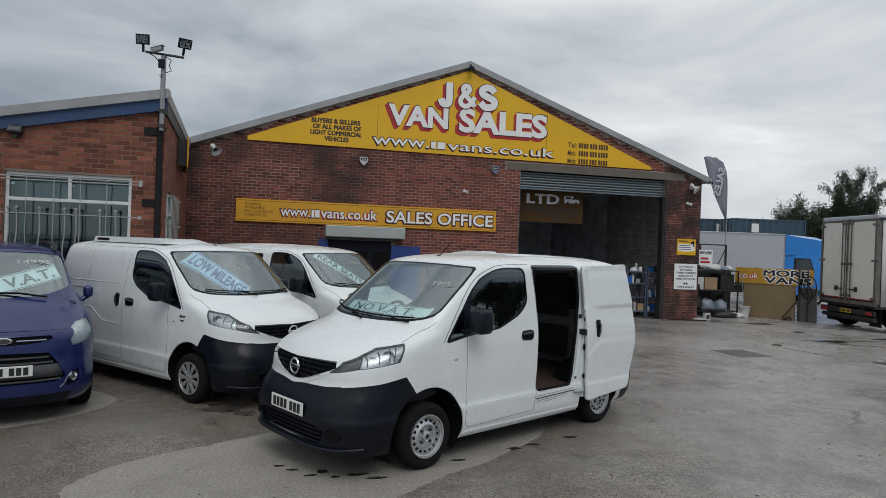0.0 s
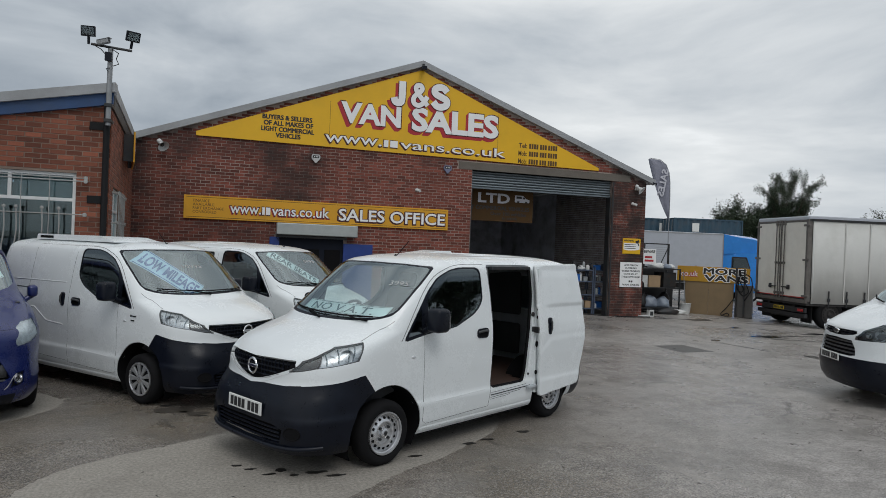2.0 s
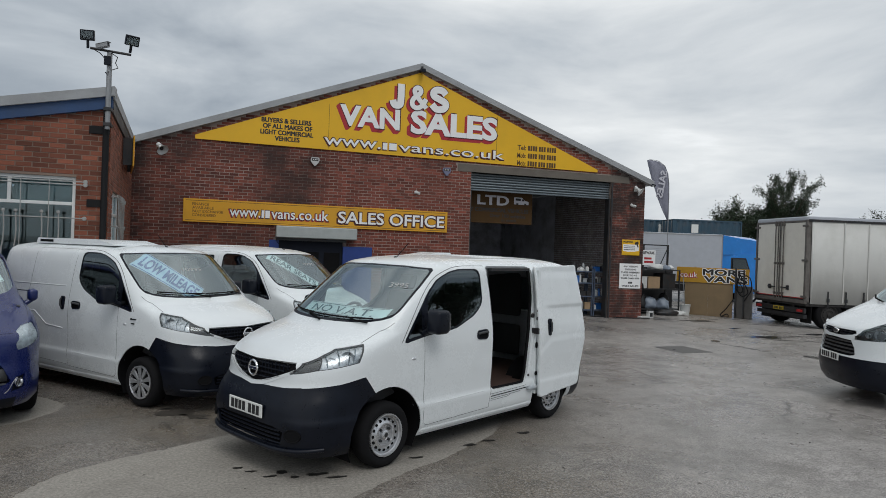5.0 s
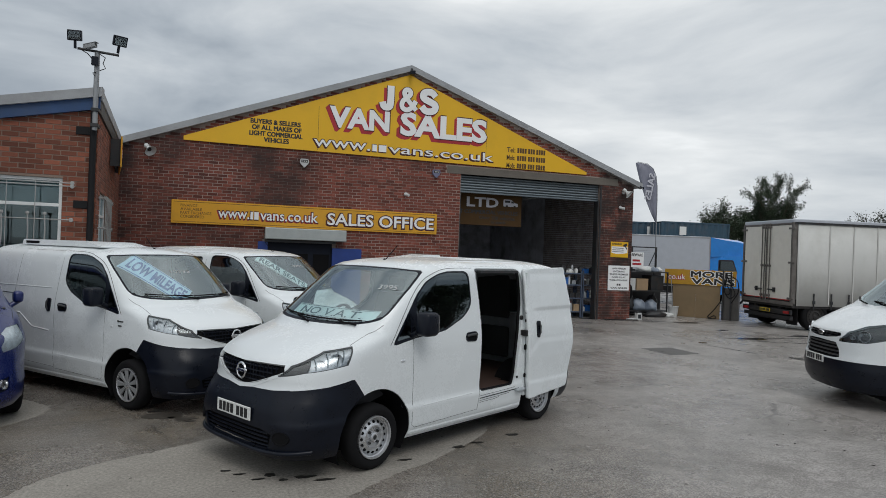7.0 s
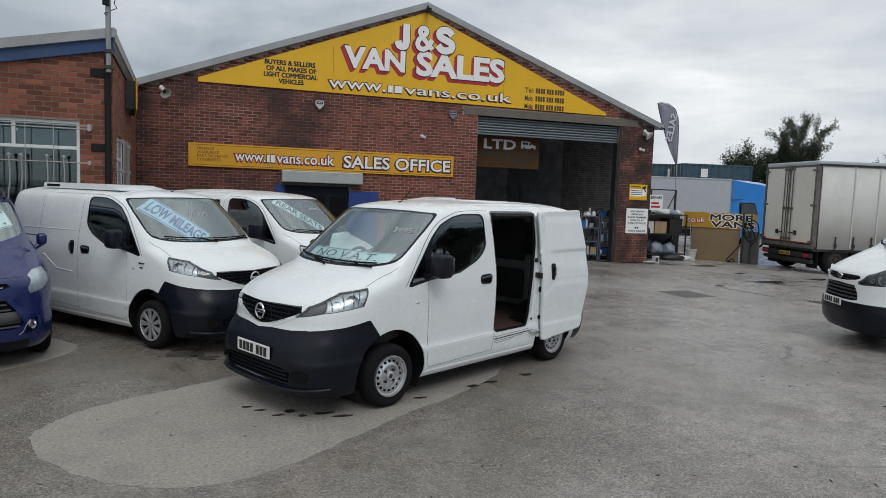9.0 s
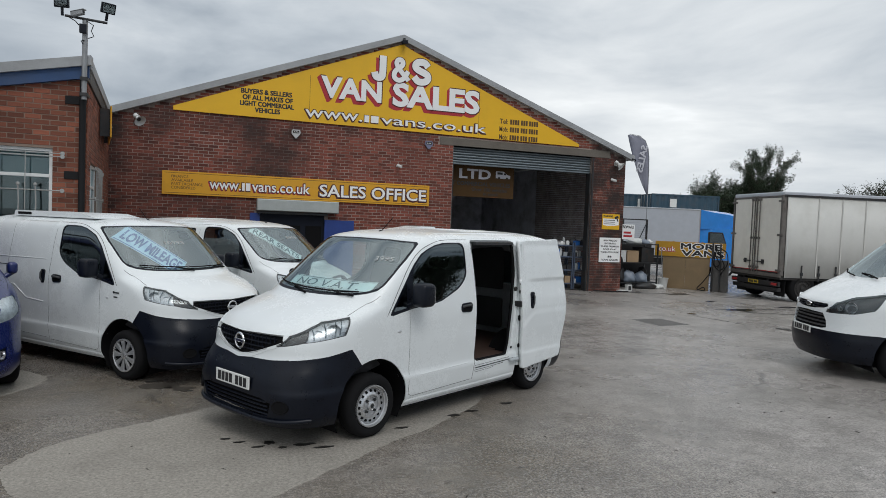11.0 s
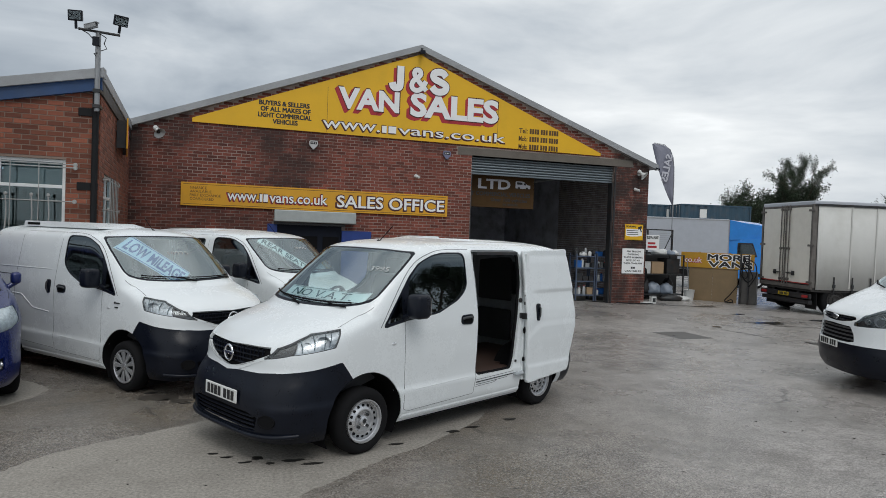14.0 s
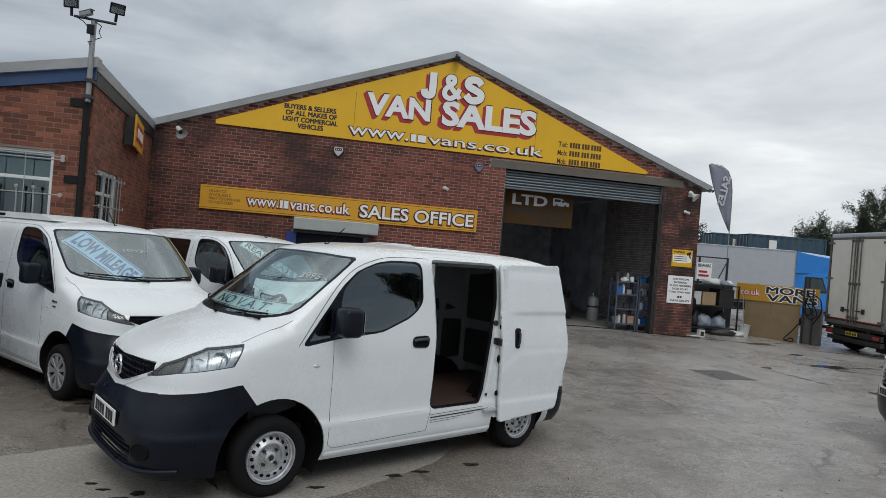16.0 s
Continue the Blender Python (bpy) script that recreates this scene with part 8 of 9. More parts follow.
gp = thing("concrete_post", "grey concrete block post with hoses hung on it", "post", board_pose @ pose(1.72, 0.02, 0))
part("block", boxes((0.0, 0.50, -0.03, 0.20, 0.0, 1.10), bev=0.012), M["cover"], gp)
part("steel_frame", boxes((-0.02, 0.03, -0.10, -0.05, 0, 1.70), (0.24, 0.28, -0.10, -0.05, 0, 1.66)), M["dark_steel"], gp)
hs = thing("hung_hose", "black rubber hoses looped over a post", "hose", board_pose @ pose(1.72, -0.14, 0))
for k, pts in enumerate(([(0.1, 0, 1.6), (0.3, -0.02, 1.2), (0.45, -0.02, 0.9), (0.25, -0.02, 0.72), (0.05, 0, 0.95), (0.15, 0, 1.5)], [(0.2, 0.0, 1.55), (0.5, -0.03, 1.4), (0.55, -0.03, 1.0), (0.3, -0.03, 0.6)], [(0.0, 0, 0.7), (-0.25, -0.06, 0.3), (-0.45, -0.1, 0.08), (-0.30, -0.16, 0.03), (-0.12, -0.16, 0.05), (-0.2, -0.1, 0.16), (-0.4, -0.1, 0.03)], [(0.08, 0, 1.3), (0.28, -0.02, 1.0), (0.2, -0.02, 0.85), (0.0, 0, 1.0), (0.1, 0, 1.35)])):
    crv = []
    for (p, q) in zip(pts, pts[1:]):
        for i in range(4):
            crv.append(Vector(p).lerp(Vector(q), i / 4))
    crv.append(Vector(pts[-1]))
    for _ in range(2):
        crv = [crv[0]] + [(crv[i - 1] + crv[i] * 2 + crv[i + 1]) / 4 for i in range(1, len(crv) - 1)] + [crv[-1]]
    part("hose_loop", tube(bmesh.new(), crv, 0.018, 6), M["cable"], hs, smooth=60)

# no fence known here: black panel added to darken the gaps behind the rack
fence = tagged(part("fence_panel", boxes((12.8, 15.6, 19.95, 20.0, 0.0, 1.62), bev=0.004), M["ink"]), "plain black panel added behind the rack", "fence", kind="structure")

# feather flag on its pole
fl = thing("feather_flag", "grey feather flag with pale print on a thin pole", "flag", pose(15.15, 19.75, 0, 0, 0, -33))
pp = [(0, 0, 0), (0, 0, 1.5), (0.0, 0, 3.0), (0.0, 0, 4.2), (-0.015, 0, 4.7), (-0.06, 0, 5.05), (-0.17, 0, 5.33), (-0.38, 0, 5.51), (-0.74, 0, 5.58)]
part("pole", tube(bmesh.new(), pp, 0.018, 8, True, 0.008), M["grey_steel"], fl, smooth=60)
part("ground_spike", boxes((-0.12, 0.12, -0.12, 0.12, 0.0, 0.05), bev=0.01), M["dark_steel"], fl)
bm = bmesh.new()
edge = [(0.0, 3.35), (0.0, 3.8), (0.0, 4.2), (-0.012, 4.65), (-0.05, 5.02), (-0.16, 5.31), (-0.38, 5.49), (-0.72, 5.56)]
inner_edge = [(-0.03, 3.33), (-0.22, 3.72), (-0.38, 4.10), (-0.51, 4.48), (-0.62, 4.82), (-0.70, 5.12), (-0.76, 5.36), (-0.80, 5.54)]
rows_ = []
for (xa, za), (xb, zb) in zip(edge, inner_edge):
    rows_.append([bm.verts.new((xa + (xb - xa) * i / 6, 0.05 * math.sin(i * 1.1 + za * 2.4) * (i / 6), za + (zb - za) * i / 6)) for i in range(7)])
for a, b in zip(rows_, rows_[1:]):
    for i in range(6):
        bm.faces.new((a[i], a[i + 1], b[i + 1], b[i]))
part("cloth", finish(bm), M["flag"], fl, "grey flag cloth", smooth=60, solid=0.004)
lettering("SALES", M["flag_ink"], fl, -0.50, 0.50, -0.12, 0.12, 0.0, 0.03, 0.008, m=pose(-0.27, -0.06, 4.66, 0, 0, 0) @ Matrix.Rotation(radians(-81), 4, 'Y') @ Matrix.Diagonal((-1, 1, 1, 1)))

# ---- curtain-sided lorry, seen from behind ----
lorry = thing("lorry", "dirty white curtain-sided lorry with closed rear doors", "lorry", pose(16.34, 14.76, 0) @ Matrix.Rotation(radians(-12.0), 4, 'Z'))
# its own axes: x forwards along the load bed, y across to the far side, rear at x = 0
LW, LH0, LH1, LL = 2.55, 0.80, 3.375, 7.4
part("load_floor", boxes((0.0, LL, 0.02, LW - 0.02, LH0 - 0.12, LH0)), M["rust"], lorry)
part("roof", boxes((-0.02, LL, -0.01, LW + 0.01, LH1 - 0.13, LH1), bev=0.03), M["luton"], lorry, "pale roof with rounded edges")
for k in range(2):
    y0 = 0.06 + k * (LW - 0.12) / 2
    y1 = y0 + (LW - 0.12) / 2
    d = part("rear_door", boxes((-0.03, 0.02, y0 + 0.012, y1 - 0.012, LH0 + 0.08, LH1 - 0.16), bev=0.008), M["truck_door"], lorry, "grimy white rear door")
    yc = y1 if k == 0 else y0
    sg = -1 if k == 0 else 1
    part("door_seal", boxes((-0.036, -0.030, y0 + 0.012, y1 - 0.012, LH0 + 0.08, LH0 + 0.10), (-0.036, -0.030, y0 + 0.012, y1 - 0.012, LH1 - 0.18, LH1 - 0.16), (-0.036, -0.030, y0 + 0.012, y0 + 0.034, LH0 + 0.10, LH1 - 0.18), (-0.036, -0.030, y1 - 0.034, y1 - 0.012, LH0 + 0.10, LH1 - 0.18)), M["rust"], d, "dark rubber door seal")
    for off in (0.06, 0.20):
        yy = yc + sg * off
        bar = part("lock_bar", tube(bmesh.new(), [(-0.065, yy, LH0 + 0.02), (-0.065, yy, LH1 - 0.10)], 0.017, 8), M["grimy_steel"], d, "grimy grey steel lock bar")
        for z in (LH0 + 0.16, 1.9, LH1 - 0.26):
            part("bar_bracket", boxes((-0.085, -0.03, yy - 0.035, yy + 0.035, z, z + 0.07), bev=0.005), M["grimy_steel"], bar)
    ya, yb = sorted((yc + sg * 0.16, yc + sg * 0.50))
    ct = part("door_catch", boxes((-0.10, -0.05, ya, yb, 1.17, 1.205), bev=0.005), M["ink"], d, "black door catch")
    part("catch_plate", boxes((-0.085, -0.03, yb - 0.09 if sg > 0 else ya, yb if sg > 0 else ya + 0.09, 1.12, 1.26), bev=0.008), M["ink"], ct)
    for z in (0.93, 2.02, 3.06):
        yh = y0 if k == 0 else y1
        part("hinge", boxes((-0.055, 0.0, yh - 0.14, yh + 0.14, z, z + 0.06), bev=0.004), M["grimy_steel"], d)
for y0 in (0.0, LW - 0.06):
    part("corner_post", boxes((-0.045, 0.10, y0, y0 + 0.075, LH0, LH1 - 0.10), bev=0.010), M["grimy_steel"], lorry, "grey steel corner post")
part("sill_rail", boxes((-0.05, 0.03, 0.0, LW, LH0 - 0.05, LH0 + 0.06), bev=0.008), M["grimy_steel"], lorry, "grey steel rear sill")
part("reflective_strip", boxes((-0.034, -0.030, 0.10, LW - 0.10, LH0 + 0.10, LH0 + 0.125)), M["red_plastic"], lorry)
part("header_rail", boxes((-0.04, 0.0, 0.07, LW - 0.07, LH1 - 0.17, LH1 - 0.12)), M["grimy_steel"], lorry, "grey steel header rail")
bm = bmesh.new()
n_ = 60
g1 = [bm.verts.new((0.12 + (LL - 0.2) * i / n_, -0.012 + 0.012 * math.sin(i * 0.9) + 0.008 * math.sin(i * 2.3), LH0 - 0.05)) for i in range(n_ + 1)]
g2 = [bm.verts.new((v.co.x, -0.006 + 0.010 * math.sin(i * 0.9 + 0.5), 2.0)) for i, v in enumerate(g1)]
g3 = [bm.verts.new((v.co.x, 0.0, LH1 - 0.13)) for v in g1]
for a, b in ((g1, g2), (g2, g3)):
    for i in range(n_):
        bm.faces.new((a[i], a[i + 1], b[i + 1], b[i]))
part("side_curtain", bm, M["curtain"], lorry, "grimy pale side curtain", smooth=60, solid=0.006)
for i in range(8):
    x = 1.15 + i * 0.80
    part("curtain_seam", boxes((x, x + 0.035, -0.020, -0.014, LH0, LH1 - 0.16)), M["curtain_seam"], lorry, "faint welded seam")
part("side_wall", boxes((0.12, LL - 0.05, LW - 0.05, LW - 0.01, LH0, LH1 - 0.13)), M["curtain"], lorry)
part("head_board", boxes((LL - 0.06, LL, 0.0, LW, LH0, LH1 - 0.13)), M["curtain"], lorry)
part("curtain_rail", boxes((0.0, LL, -0.025, 0.0, LH1 - 0.15, LH1 - 0.09)), M["dark_steel"], lorry)
for i in range(12):
    x = 0.65 + i * 0.58
    st = part("strap", boxes((x, x + 0.045, -0.045, -0.03, LH0 - 0.14, LH0 + 0.34), bev=0.004), M["ink"], lorry)
    part("buckle", boxes((x - 0.02, x + 0.065, -0.06, -0.03, LH0 + 0.02, LH0 + 0.12), bev=0.006), M["dark_steel"], st)
part("chassis", boxes((0.2, LL + 1.6, 0.75, 0.95, 0.42, LH0 - 0.12), (0.2, LL + 1.6, LW - 0.95, LW - 0.75, 0.42, LH0 - 0.12)), M["dark_steel"], lorry)
# plain black block, no known part: puts the underside's darkness into colour
part("air_tank", boxes((0.30, LL - 0.6, 0.35, LW - 0.35, 0.22, 0.66), bev=0.03), M["ink"], lorry, "plain black block filling the dark underside")
part("under_guard", boxes((0.0, 0.12, 0.1, LW - 0.1, 0.30, 0.42), (0.03, 0.10, 0.6, 0.7, 0.42, LH0 - 0.12), (0.03, 0.10, LW - 0.7, LW - 0.6, 0.42, LH0 - 0.12), bev=0.008), M["ink"], lorry)
part("lamp_beam", boxes((-0.02, 0.05, 0.05, LW - 0.05, 0.46, 0.61), bev=0.008), M["ink"], lorry)
for y in (0.12, LW - 0.52):
    part("rear_lamp", boxes((-0.04, -0.018, y + (0.0 if y < 1 else 0.14), y + (0.26 if y < 1 else 0.40), 0.49, 0.57), bev=0.006), M["red_plastic"], lorry)
number_plate(lorry, pose(-0.025, LW / 2, 0.535, 0, 0, -90), M["amber_plate"])
for y in (0.16, LW - 0.16):
    for x in (0.80, 6.2):
        lw = wheel(lorry, x, y, 0.43, 0.26, "steel", -1 if y < 1 else 1)
        for ch in lw.children:
            if ch.name.startswith("rim"):
                ch.data.materials[0] = M["rust"]
for y in (0.04, LW - 0.54):
    part("mud_flap", boxes((0.20, 0.215, y, y + 0.50, 0.16, 0.66)), M["cable"], lorry, "black rubber mud flap")
part("side_guard", boxes((1.4, 5.4, 0.04, 0.09, 0.36, 0.62), bev=0.01), M["ink"], lorry, "black side guard")
part("mudguard", boxes((1.38, 1.42, 0.03, 0.45, 0.22, 0.62)), M["ink"], lorry)
cabp = bmesh.new()
prism(cabp, round_poly([(LL + 0.15, 0.5), (LL + 2.0, 0.5), (LL + 2.0, 1.4), (LL + 1.75, 2.5), (LL + 0.15, 2.55)], 0.12), 0.1, LW - 0.1)
part("cab", finish(cabp), M["white"], lorry, smooth=30)

# ---- box van with a blue cab, beyond the yellow board ----
lut = thing("box_van", "pale box van with a bright blue cab", "van", pose(21.5, 24.1, 0) @ Matrix.Rotation(radians(-14), 4, 'Z'))
part("box_body", boxes((-6.4, 0.0, 0.0, 2.2, 0.8, 3.12), bev=0.03), M["luton"], lut, "pale grey-blue box body")
for x in (-6.4, -0.05):
    part("corner_trim", boxes((x, x + 0.05, -0.006, 0.0, 0.82, 3.10)), M["fascia"], lut)
part("top_trim", boxes((-6.38, -0.02, -0.008, 0.0, 3.04, 3.10)), M["fascia"], lut)
part("base_trim", boxes((-6.38, -0.02, -0.008, 0.0, 0.82, 0.92)), M["dark_steel"], lut)
bm = bmesh.new()
rows_ = []
for j in range(13):
    y = 0.0 + 2.2 * j / 12
    e = 1 - 0.10 * abs(2 * j / 12 - 1) ** 4
    drop_ = 0.22 * abs(2 * j / 12 - 1) ** 7
    rows_.append([bm.verts.new((x * e, 1.1 + (y - 1.1) * (1 - 0.32 * (x / 2.75) ** 2), 2.5 + (z - 2.5) * (1 - drop_ * min(1, x)))) for x, z in ((0.02, 3.10), (0.8, 3.09), (1.6, 3.03), (2.2, 2.9), (2.6, 2.66), (2.75, 2.44), (2.6, 2.28), (0.02, 2.20))])
for a, b in zip(rows_, rows_[1:]):
    for i in range(7):
        bm.faces.new((a[i], a[i + 1], b[i + 1], b[i]))
bm.faces.new(rows_[0][::-1])
bm.faces.new(rows_[-1])
part("wind_deflector", finish(bm), M["cab_blue"], lut, "blue curved luton nose", smooth=35)
cb = bmesh.new()
prism(cb, round_poly([(0.04, 0.45), (2.5, 0.45), (2.6, 0.9), (2.5, 1.25), (2.35, 1.42), (2.0, 2.28), (0.04, 2.30)], 0.08), 0.1, 2.1)
cab_b = part("cab", finish(cb), M["cab_blue"], lut, smooth=30)
gw = bmesh.new()
prism(gw, round_poly([(0.52, 1.50), (1.34, 1.50), (1.14, 2.02), (0.52, 2.02)], 0.06), 0.08, 0.098)
part("cab_window", finish(gw), M["side_glass"], cab_b)
gw = bmesh.new()
prism(gw, round_poly([(0.46, 1.44), (1.42, 1.44), (1.19, 2.08), (0.46, 2.08)], 0.06), 0.098, 0.104)
part("window_rubber", finish(gw), M["ink"], cab_b)
for x in (-4.6, 1.45):
    for y in (0.2, 2.0):
        wheel(lut, x, y, 0.36, 0.22, "steel", -1 if y < 1 else 1)
part("chassis", boxes((-6.2, 0.3, 0.6, 1.6, 0.45, 0.8)), M["dark_steel"], lut)


# ---- shipping containers ----
def container(name, label, m, length=6.06):
    c = thing(name, label, "container", m)
    H, W = 2.59, 2.44
    for (y, s) in ((0.0, 1), (W, -1)):
        bm = bmesh.new()
        prev = None
        n_ = int(length / 0.14)
        for i in range(n_ + 1):
            x = 0.1 + (length - 0.2) * i / n_
            d = (0.0 if (i // 2) % 2 == 0 else 0.07) * s
            col = (bm.verts.new((x, y + d + 0.01 * s, 0.15)), bm.verts.new((x, y + d + 0.01 * s, H - 0.12)))
            if prev:
                bm.faces.new((prev[0], col[0], col[1], prev[1]))
            prev = col
        part("corrugated_side", bm, M["container"], c)
    for y in (0.0, W - 0.1):
        part("rail", boxes((0, length, y, y + 0.1, 0, 0.15), (0, length, y, y + 0.1, H - 0.12, H)), M["container"], c)
    for x in (0.0, length - 0.1):
        for y in (0.0, W - 0.1):
            part("corner_post", boxes((x, x + 0.1, y, y + 0.1, 0.15, H - 0.12)), M["container"], c)
    for k in range(2):
        dd = part("door", boxes((0.02, 0.06, 0.1 + k * (W / 2 - 0.1), W / 2 - 0.01 + k * (W / 2 - 0.09), 0.15, H - 0.12)), M["container"], c)
        for yy in (0.3, 0.85):
            part("lock_rod", tube(bmesh.new(), [(-0.02, yy + k * (W / 2 - 0.1), 0.1), (-0.02, yy + k * (W / 2 - 0.1), H - 0.1)], 0.025, 6), M["grey_steel"], dd)
    part("end_wall", boxes((length - 0.06, length - 0.02, 0.1, W - 0.1, 0.15, H - 0.12)), M["container"], c)
    part("roof", boxes((0.05, length - 0.05, 0.05, W - 0.05, H - 0.05, H - 0.01)), M["container"], c)
    part("placard", boxes((1.6, 2.2, -0.01, -0.004, 1.5, 2.2)), M["plate"], c)
    return c


cm = pose(34.9, 45.0, 0) @ Matrix.Rotation(radians(-12), 4, 'Z')
cont = container("shipping_container", "dark blue corrugated shipping container stacked behind the yard", cm)
copy_thing(cont, cm @ Matrix.Translation((0, 0, 2.59)))
cm2 = pose(33.6, 47.6, 0) @ Matrix.Rotation(radians(-12), 4, 'Z')
copy_thing(cont, cm2)
copy_thing(cont, cm2 @ Matrix.Translation((0, 0, 2.59)))


# ---- trees ----
def tree(name, label, m, height, spread, seed, leaves, sparse=0.0):
    """A tapered trunk with forking limbs and a crown of many small leaves."""
    rr = random.Random(seed)
    t = thing(name, label, "tree", m)
    bm = bmesh.new()
    tips = []

    def limb(p, d, ln, r, depth):
        pts = [p]
        for i in range(3):
            d = (d + Vector((rr.uniform(-.25, .25), rr.uniform(-.25, .25), rr.uniform(-.05, .22)))).normalized()
            pts.append(pts[-1] + d * ln / 3)
        tube(bm, pts, r, 6 if depth else 10, False, r * 0.6)
        if depth >= 2:
            tips.extend(pts[1:])
        if depth < 4 and r > 0.008:
            for i in range(rr.randint(2, 4)):
                a = rr.uniform(0, 6.28)
                nd = (d + Vector((math.cos(a), math.sin(a), rr.uniform(-0.25, 0.7))) * rr.uniform(0.6, 1.1)).normalized()
                limb(pts[rr.choice((1, 2, 3, 3))], nd, ln * rr.uniform(0.6, 0.82), r * 0.58, depth + 1)
    for k in range(rr.randint(2, 3)):
        limb(Vector((rr.uniform(-.3, .3), rr.uniform(-.3, .3), 0)), Vector((rr.uniform(-.25, .25) * spread, rr.uniform(-.25, .25), 1)).normalized(), height * 0.36, height * 0.022, 0)
    top = max(p.z for p in tips)
    k = height / top
    for v in bm.verts:
        v.co *= k
    tips = [p * k for p in tips]
    part("trunk", bm, M["bark"], t, smooth=60)
    vs, fs = [], []
    for i in range(leaves):
        p = rr.choice(tips)
        if p.z < height * 0.25 and rr.random() < 0.5:
            continue
        c = p + Vector((rr.gauss(0, 0.22), rr.gauss(0, 0.22), rr.gauss(0, 0.2)))
        a, b = rr.uniform(0, 6.28), rr.uniform(-0.8, 0.8)
        u = Vector((math.cos(a) * math.cos(b), math.sin(a) * math.cos(b), math.sin(b)))
        w = u.cross(Vector((rr.uniform(-1, 1), rr.uniform(-1, 1), rr.uniform(-1, 1)))).normalized()
        s = rr.uniform(0.06, 0.125)
        j = len(vs)
        vs += [tuple(c - u * s), tuple(c + w * s * 0.45), tuple(c + u * s), tuple(c - w * s * 0.45)]
        fs.append((j, j + 1, j + 2, j + 3))
    me = bpy.data.meshes.new("crown")
    me.from_pydata(vs, [], fs)
    tagged(part_of("crown", me, M["leaf"], t, "dark green leaves"), kind="stuff")
    return t


t1 = tree("tree", "tall dark green tree with loose upper branches", pose(53.2, 52.0, 0) @ Matrix.Diagonal((0.70, 0.70, 1, 1)), 10.9, 0.75, 3, 24000)
t2 = tree("tree", "lower dense dark green tree behind the containers", pose(48.4, 53.5, 0), 8.2, 1.2, 8, 17000)
t3 = tree("tree", "dark green tree beyond the lorry", pose(69.5, 51.0, 0), 9.6, 1.2, 12, 8000)
copy_thing(t2, pose(51.8, 54.5, -0.6, 0, 0, 120))
copy_thing(t2, pose(57.6, 54.0, -0.8, 0, 0, 200))
copy_thing(t2, pose(36.2, 58.0, -1.2, 0, 0, 60))
copy_thing(t2, pose(53.0, 53.2, 0.2, 0, 0, 75) @ Matrix.Diagonal((0.9, 0.9, 1.12, 1)))
# the trees along the yard's open side
for i, (x, y) in enumerate(((34, -5.5), (33, -1), (36, 4))):
    copy_thing(t2 if i % 2 else t1, pose(x, y, -0.5, 0, 0, 47 * i))

# ---- ground details ----
cov = thing("manhole_cover", "flat square iron cover set in the yard", "manhole cover", pose(9.42, 11.58, 0, 0, 0, 3))
part("plate", boxes((-0.36, 0.36, -0.40, 0.40, -0.02, 0.005), bev=0.003), M["cover"], cov)
part("cover_frame", boxes((-0.42, 0.42, -0.46, 0.46, -0.02, 0.003)), M["oil"], cov)
part("lifting_slot", boxes((-0.26, -0.20, -0.02, 0.02, 0.005, 0.0065)), M["gap"], cov)


def splash(name, label, cx, cy, rx, ry, material, seed, z=0.0075):
    rr = random.Random(seed)
    pts = []
    for i in range(14):
        a = 2 * math.pi * i / 14
        k = rr.uniform(0.55, 1.2)
        pts.append((cx + rx * k * math.cos(a), cy + ry * k * math.sin(a)))
    return blob(name, pts, z, material, label, 0.01, seed, 0.003)


splash("puddle", "thin puddle lying on the yard", 13.35, 13.2, 0.50, 0.26, M["wet"], 1)
splash("puddle", "thin puddle lying on the yard", 11.68, 10.3, 0.12, 0.20, M["wet"], 2)
splash("puddle", "thin puddle lying on the yard", 15.4, 13.6, 0.5, 0.16, M["wet"], 3)
splash("puddle", "thin puddle lying on the yard", 13.95, 14.97, 0.24, 0.14, M["wet"], 31)
splash("puddle", "thin puddle lying on the yard", 11.28, 12.70, 0.17, 0.10, M["wet"], 32)
splash("puddle", "thin puddle lying on the yard", 14.3, 16.85, 0.50, 0.16, M["oil"], 33)


# two dark patches on the yard by the second van's front wheel
M["darker"] = mat("dark_ground_tone", (0.070, 0.062, 0.053), 0.5, vary=0.4, scale=9)
for cx, cy, rx, ry, sd in ((-0.62, 7.84, 0.26, 0.15, 61), (-0.36, 7.66, 0.13, 0.08, 62)):
    splash("damp_stain", "dark patch on the yard beside a parked van", cx, cy, rx, ry, M["darker"], sd)


def crack(pts, w, seed):
    """A thin dark broken line in the yard's surface."""
    rr = random.Random(seed)
    line = []
    for p, q in zip(pts, pts[1:]):
        for i in range(8):
            c = Vector(p).lerp(Vector(q), i / 8)
            line.append(c + Vector((rr.uniform(-0.05, 0.05), rr.uniform(-0.05, 0.05))))
    vs = []
    bm = bmesh.new()
    for c in line:
        h = w * rr.uniform(0.25, 1.2)
        vs.append((bm.verts.new((c.x - h * 0.4, c.y - h, 0.0045)), bm.verts.new((c.x + h * 0.4, c.y + h, 0.0045))))
    for a, b in zip(vs, vs[1:]):
        bm.faces.new((a[0], b[0], b[1], a[1]))
    return tagged(part("crack", finish(bm), M["oil"], solid=0.003), "dark broken crack in the yard surface", "crack", kind="structure")


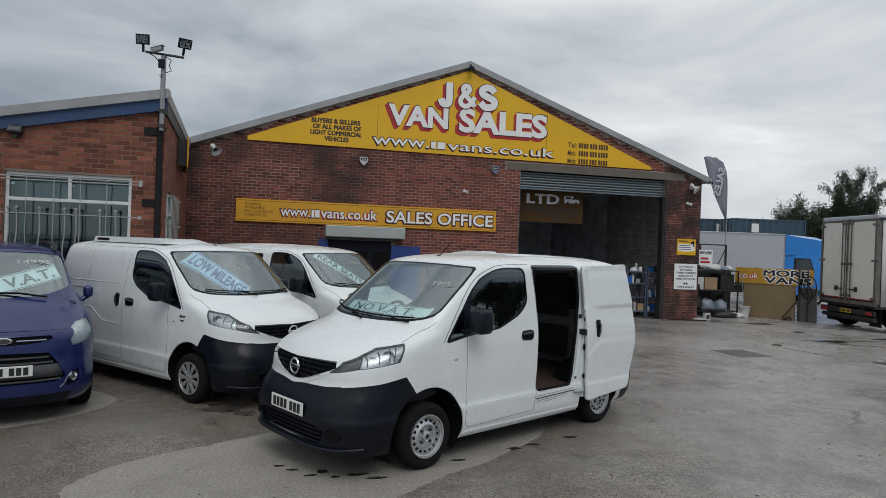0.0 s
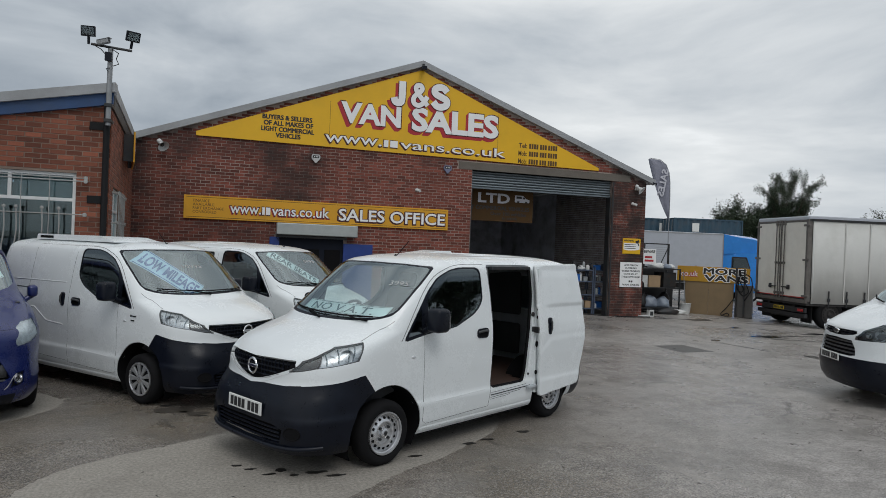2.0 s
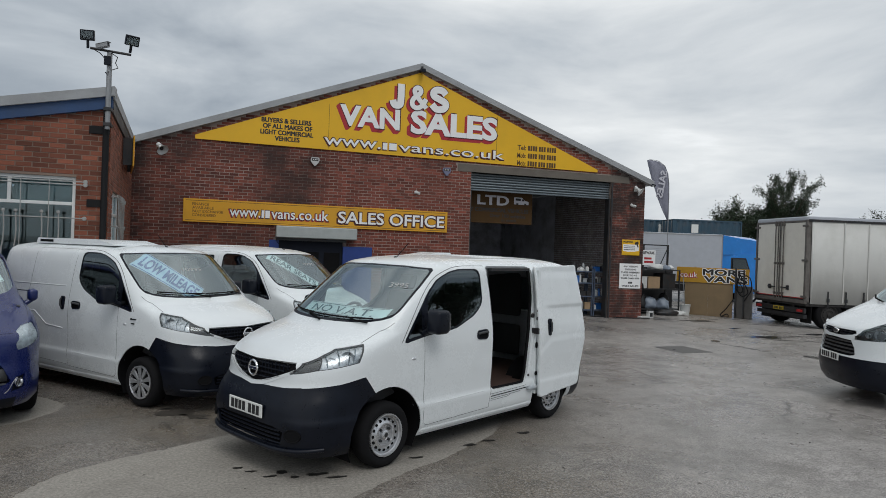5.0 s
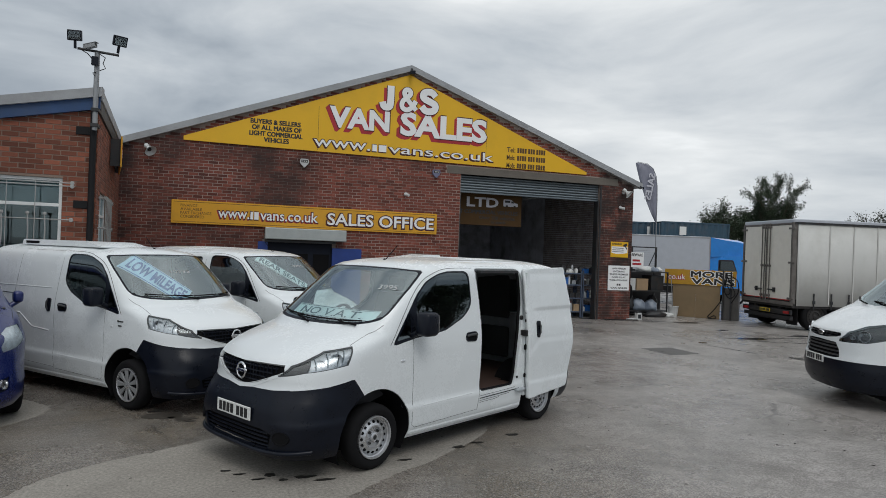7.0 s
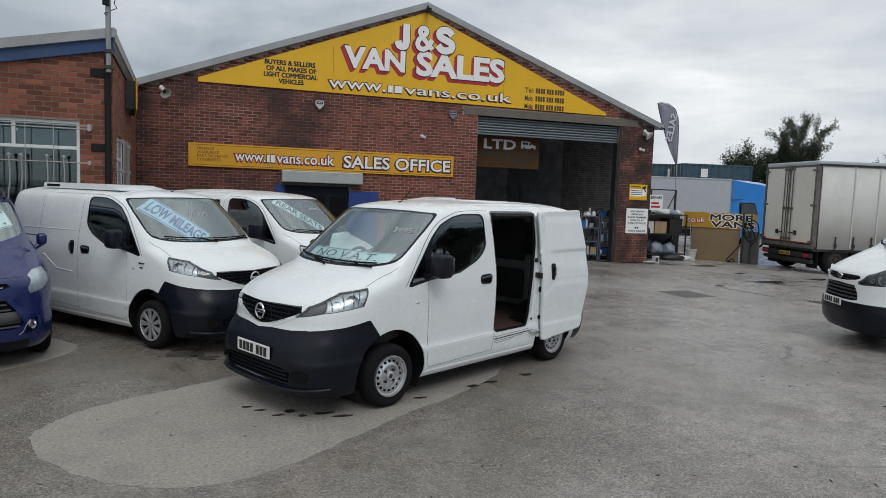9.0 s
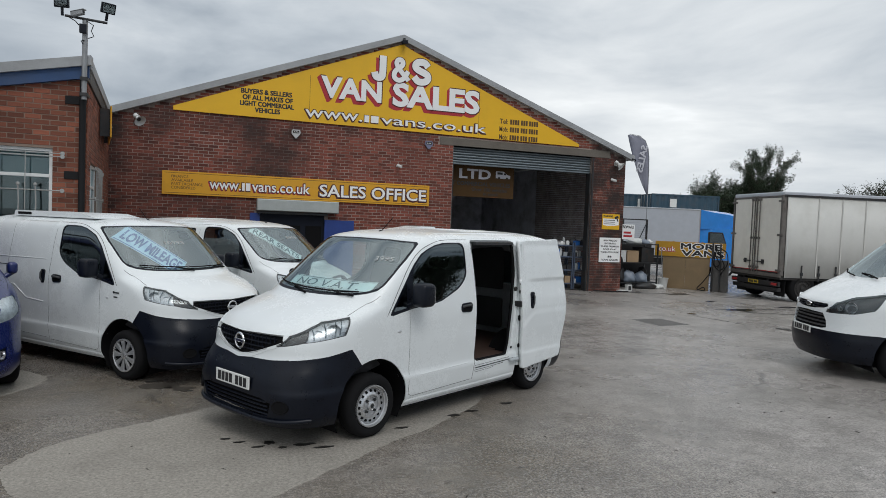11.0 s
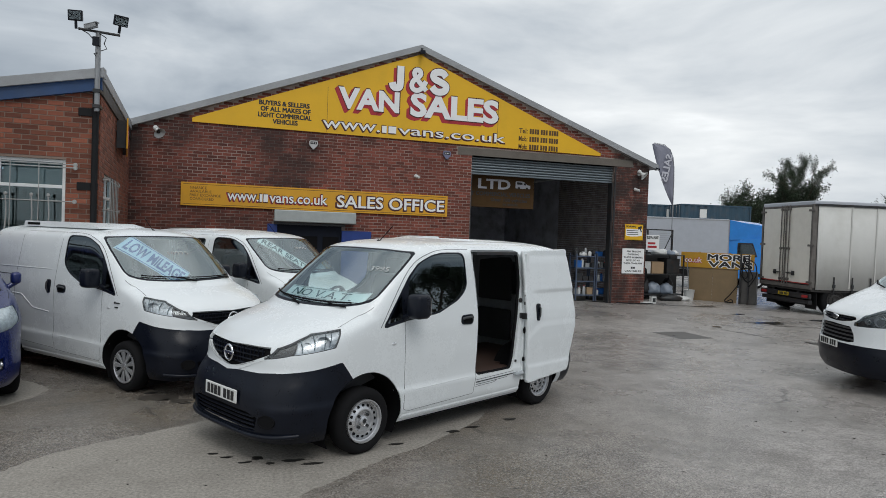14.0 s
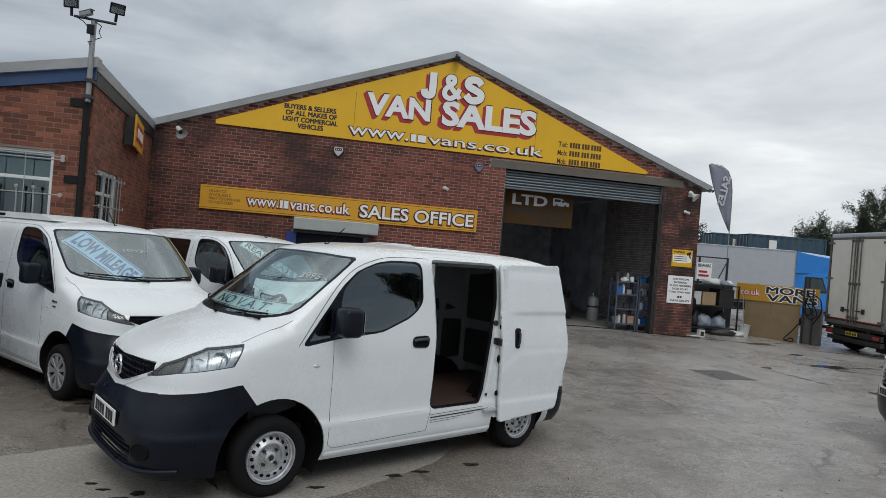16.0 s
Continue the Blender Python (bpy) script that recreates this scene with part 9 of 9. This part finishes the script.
crack([(11.07, 12.23), (11.2, 11.6), (11.3, 11.0)], 0.03, 1)
crack([(14.5, 14.69), (14.9, 14.28)], 0.045, 2)
crack([(13.16, 12.79), (13.7, 12.5), (14.4, 12.2)], 0.045, 3)
crack([(12.7, 13.45), (13.5, 13.15), (14.5, 13.3), (15.4, 13.0)], 0.05, 4)
crack([(12.9, 17.35), (14.2, 17.0), (15.6, 17.4)], 0.05, 5)
crack([(15.2, 16.2), (16.3, 15.5)], 0.05, 6)
rr_ = random.Random(4)
for i, (x, y) in enumerate(((0.17, 5.66), (0.32, 5.5), (0.52, 5.44), (0.70, 5.47), (0.86, 5.36), (1.69, 5.72), (0.05, 5.78), (0.42, 5.58), (-0.71, 8.07), (-0.85, 8.28), (-0.5, 7.75), (2.35, 6.0), (2.6, 6.1), (3.1, 6.3), (-0.3, 7.55))):
    splash("oil_stain", "dark oil drip stain on the yard floor", x, y, rr_.uniform(0.03, 0.11), rr_.uniform(0.015, 0.05), M["oil"], 20 + i)

# small dark chips, twigs and grit scattered over the yard
rr_ = random.Random(77)
vs, fs = [], []
for i in range(420):
    x, y = rr_.uniform(-5.0, 14.0), rr_.uniform(2.6, 15.5)
    a, ln, w = rr_.uniform(0, 3.14), rr_.uniform(0.008, 0.034), rr_.uniform(0.003, 0.008)
    c, s_ = math.cos(a), math.sin(a)
    j = len(vs)
    for u, v in ((-ln, -w * 0.6), (ln * 0.4, -w), (ln, w * 0.3), (-ln * 0.3, w)):
        vs.append((x + u * c - v * s_, y + u * s_ + v * c, 0.001))
    vs.append((x, y, 0.006 + rr_.uniform(0, 0.005)))
    fs += [(j, j + 1, j + 4), (j + 1, j + 2, j + 4), (j + 2, j + 3, j + 4), (j + 3, j, j + 4)]
me = bpy.data.meshes.new("grit")
me.from_pydata(vs, [], fs)
tagged(part_of("grit", me, M["chip"]), "dark chips and twigs scattered on the yard", "debris", kind="stuff")

# ---- bricks of the wing's front wall, one by one where it is seen nearest ----
hole = [(WX0, WX1, WZ0 - 0.07, WZ1)]
near_rows, rest_rows = [], []
for q in brick_rows(-8.5, LX, 0.0395, 4.36, hole, lambda x: wing_z(x) + 0.10):
    (near_rows if q[0] > -4.75 and q[1] > 1.9 else rest_rows).append(q)
tagged(part_of("bricks", joined_bricks(rest_rows + near_rows[300:], LY), M["brick_o"], side), kind="stuff")


def single_bricks(rows, face_y, parent, material):
    """Bricks as parts of their own, alike ones on one mesh."""
    shared = {}
    for cx, cz, ln, pr in rows:
        key = round(ln, 3)
        if key not in shared:
            e = 0.003
            a, b, c, d = -ln / 2, ln / 2, -BH / 2, BH / 2
            bm = bmesh.new()
            f1 = [bm.verts.new(p) for p in ((a + e, 0, c + e), (b - e, 0, c + e), (b - e, 0, d - e), (a + e, 0, d - e))]
            f2 = [bm.verts.new(p) for p in ((a, 0.012, c), (b, 0.012, c), (b, 0.012, d), (a, 0.012, d))]
            bm.faces.new(f1)
            for i in range(4):
                j = (i + 1) % 4
                bm.faces.new((f2[i], f2[j], f1[j], f1[i]))
            me = bpy.data.meshes.new("brick")
            bm.to_mesh(me)
            bm.free()
            me.materials.append(material)
            shared[key] = me
        o = new("brick", shared[key])
        o.parent = parent
        o.location = (cx, face_y - pr, cz)


single_bricks(near_rows[:300], LY, side, M["brick_o"])
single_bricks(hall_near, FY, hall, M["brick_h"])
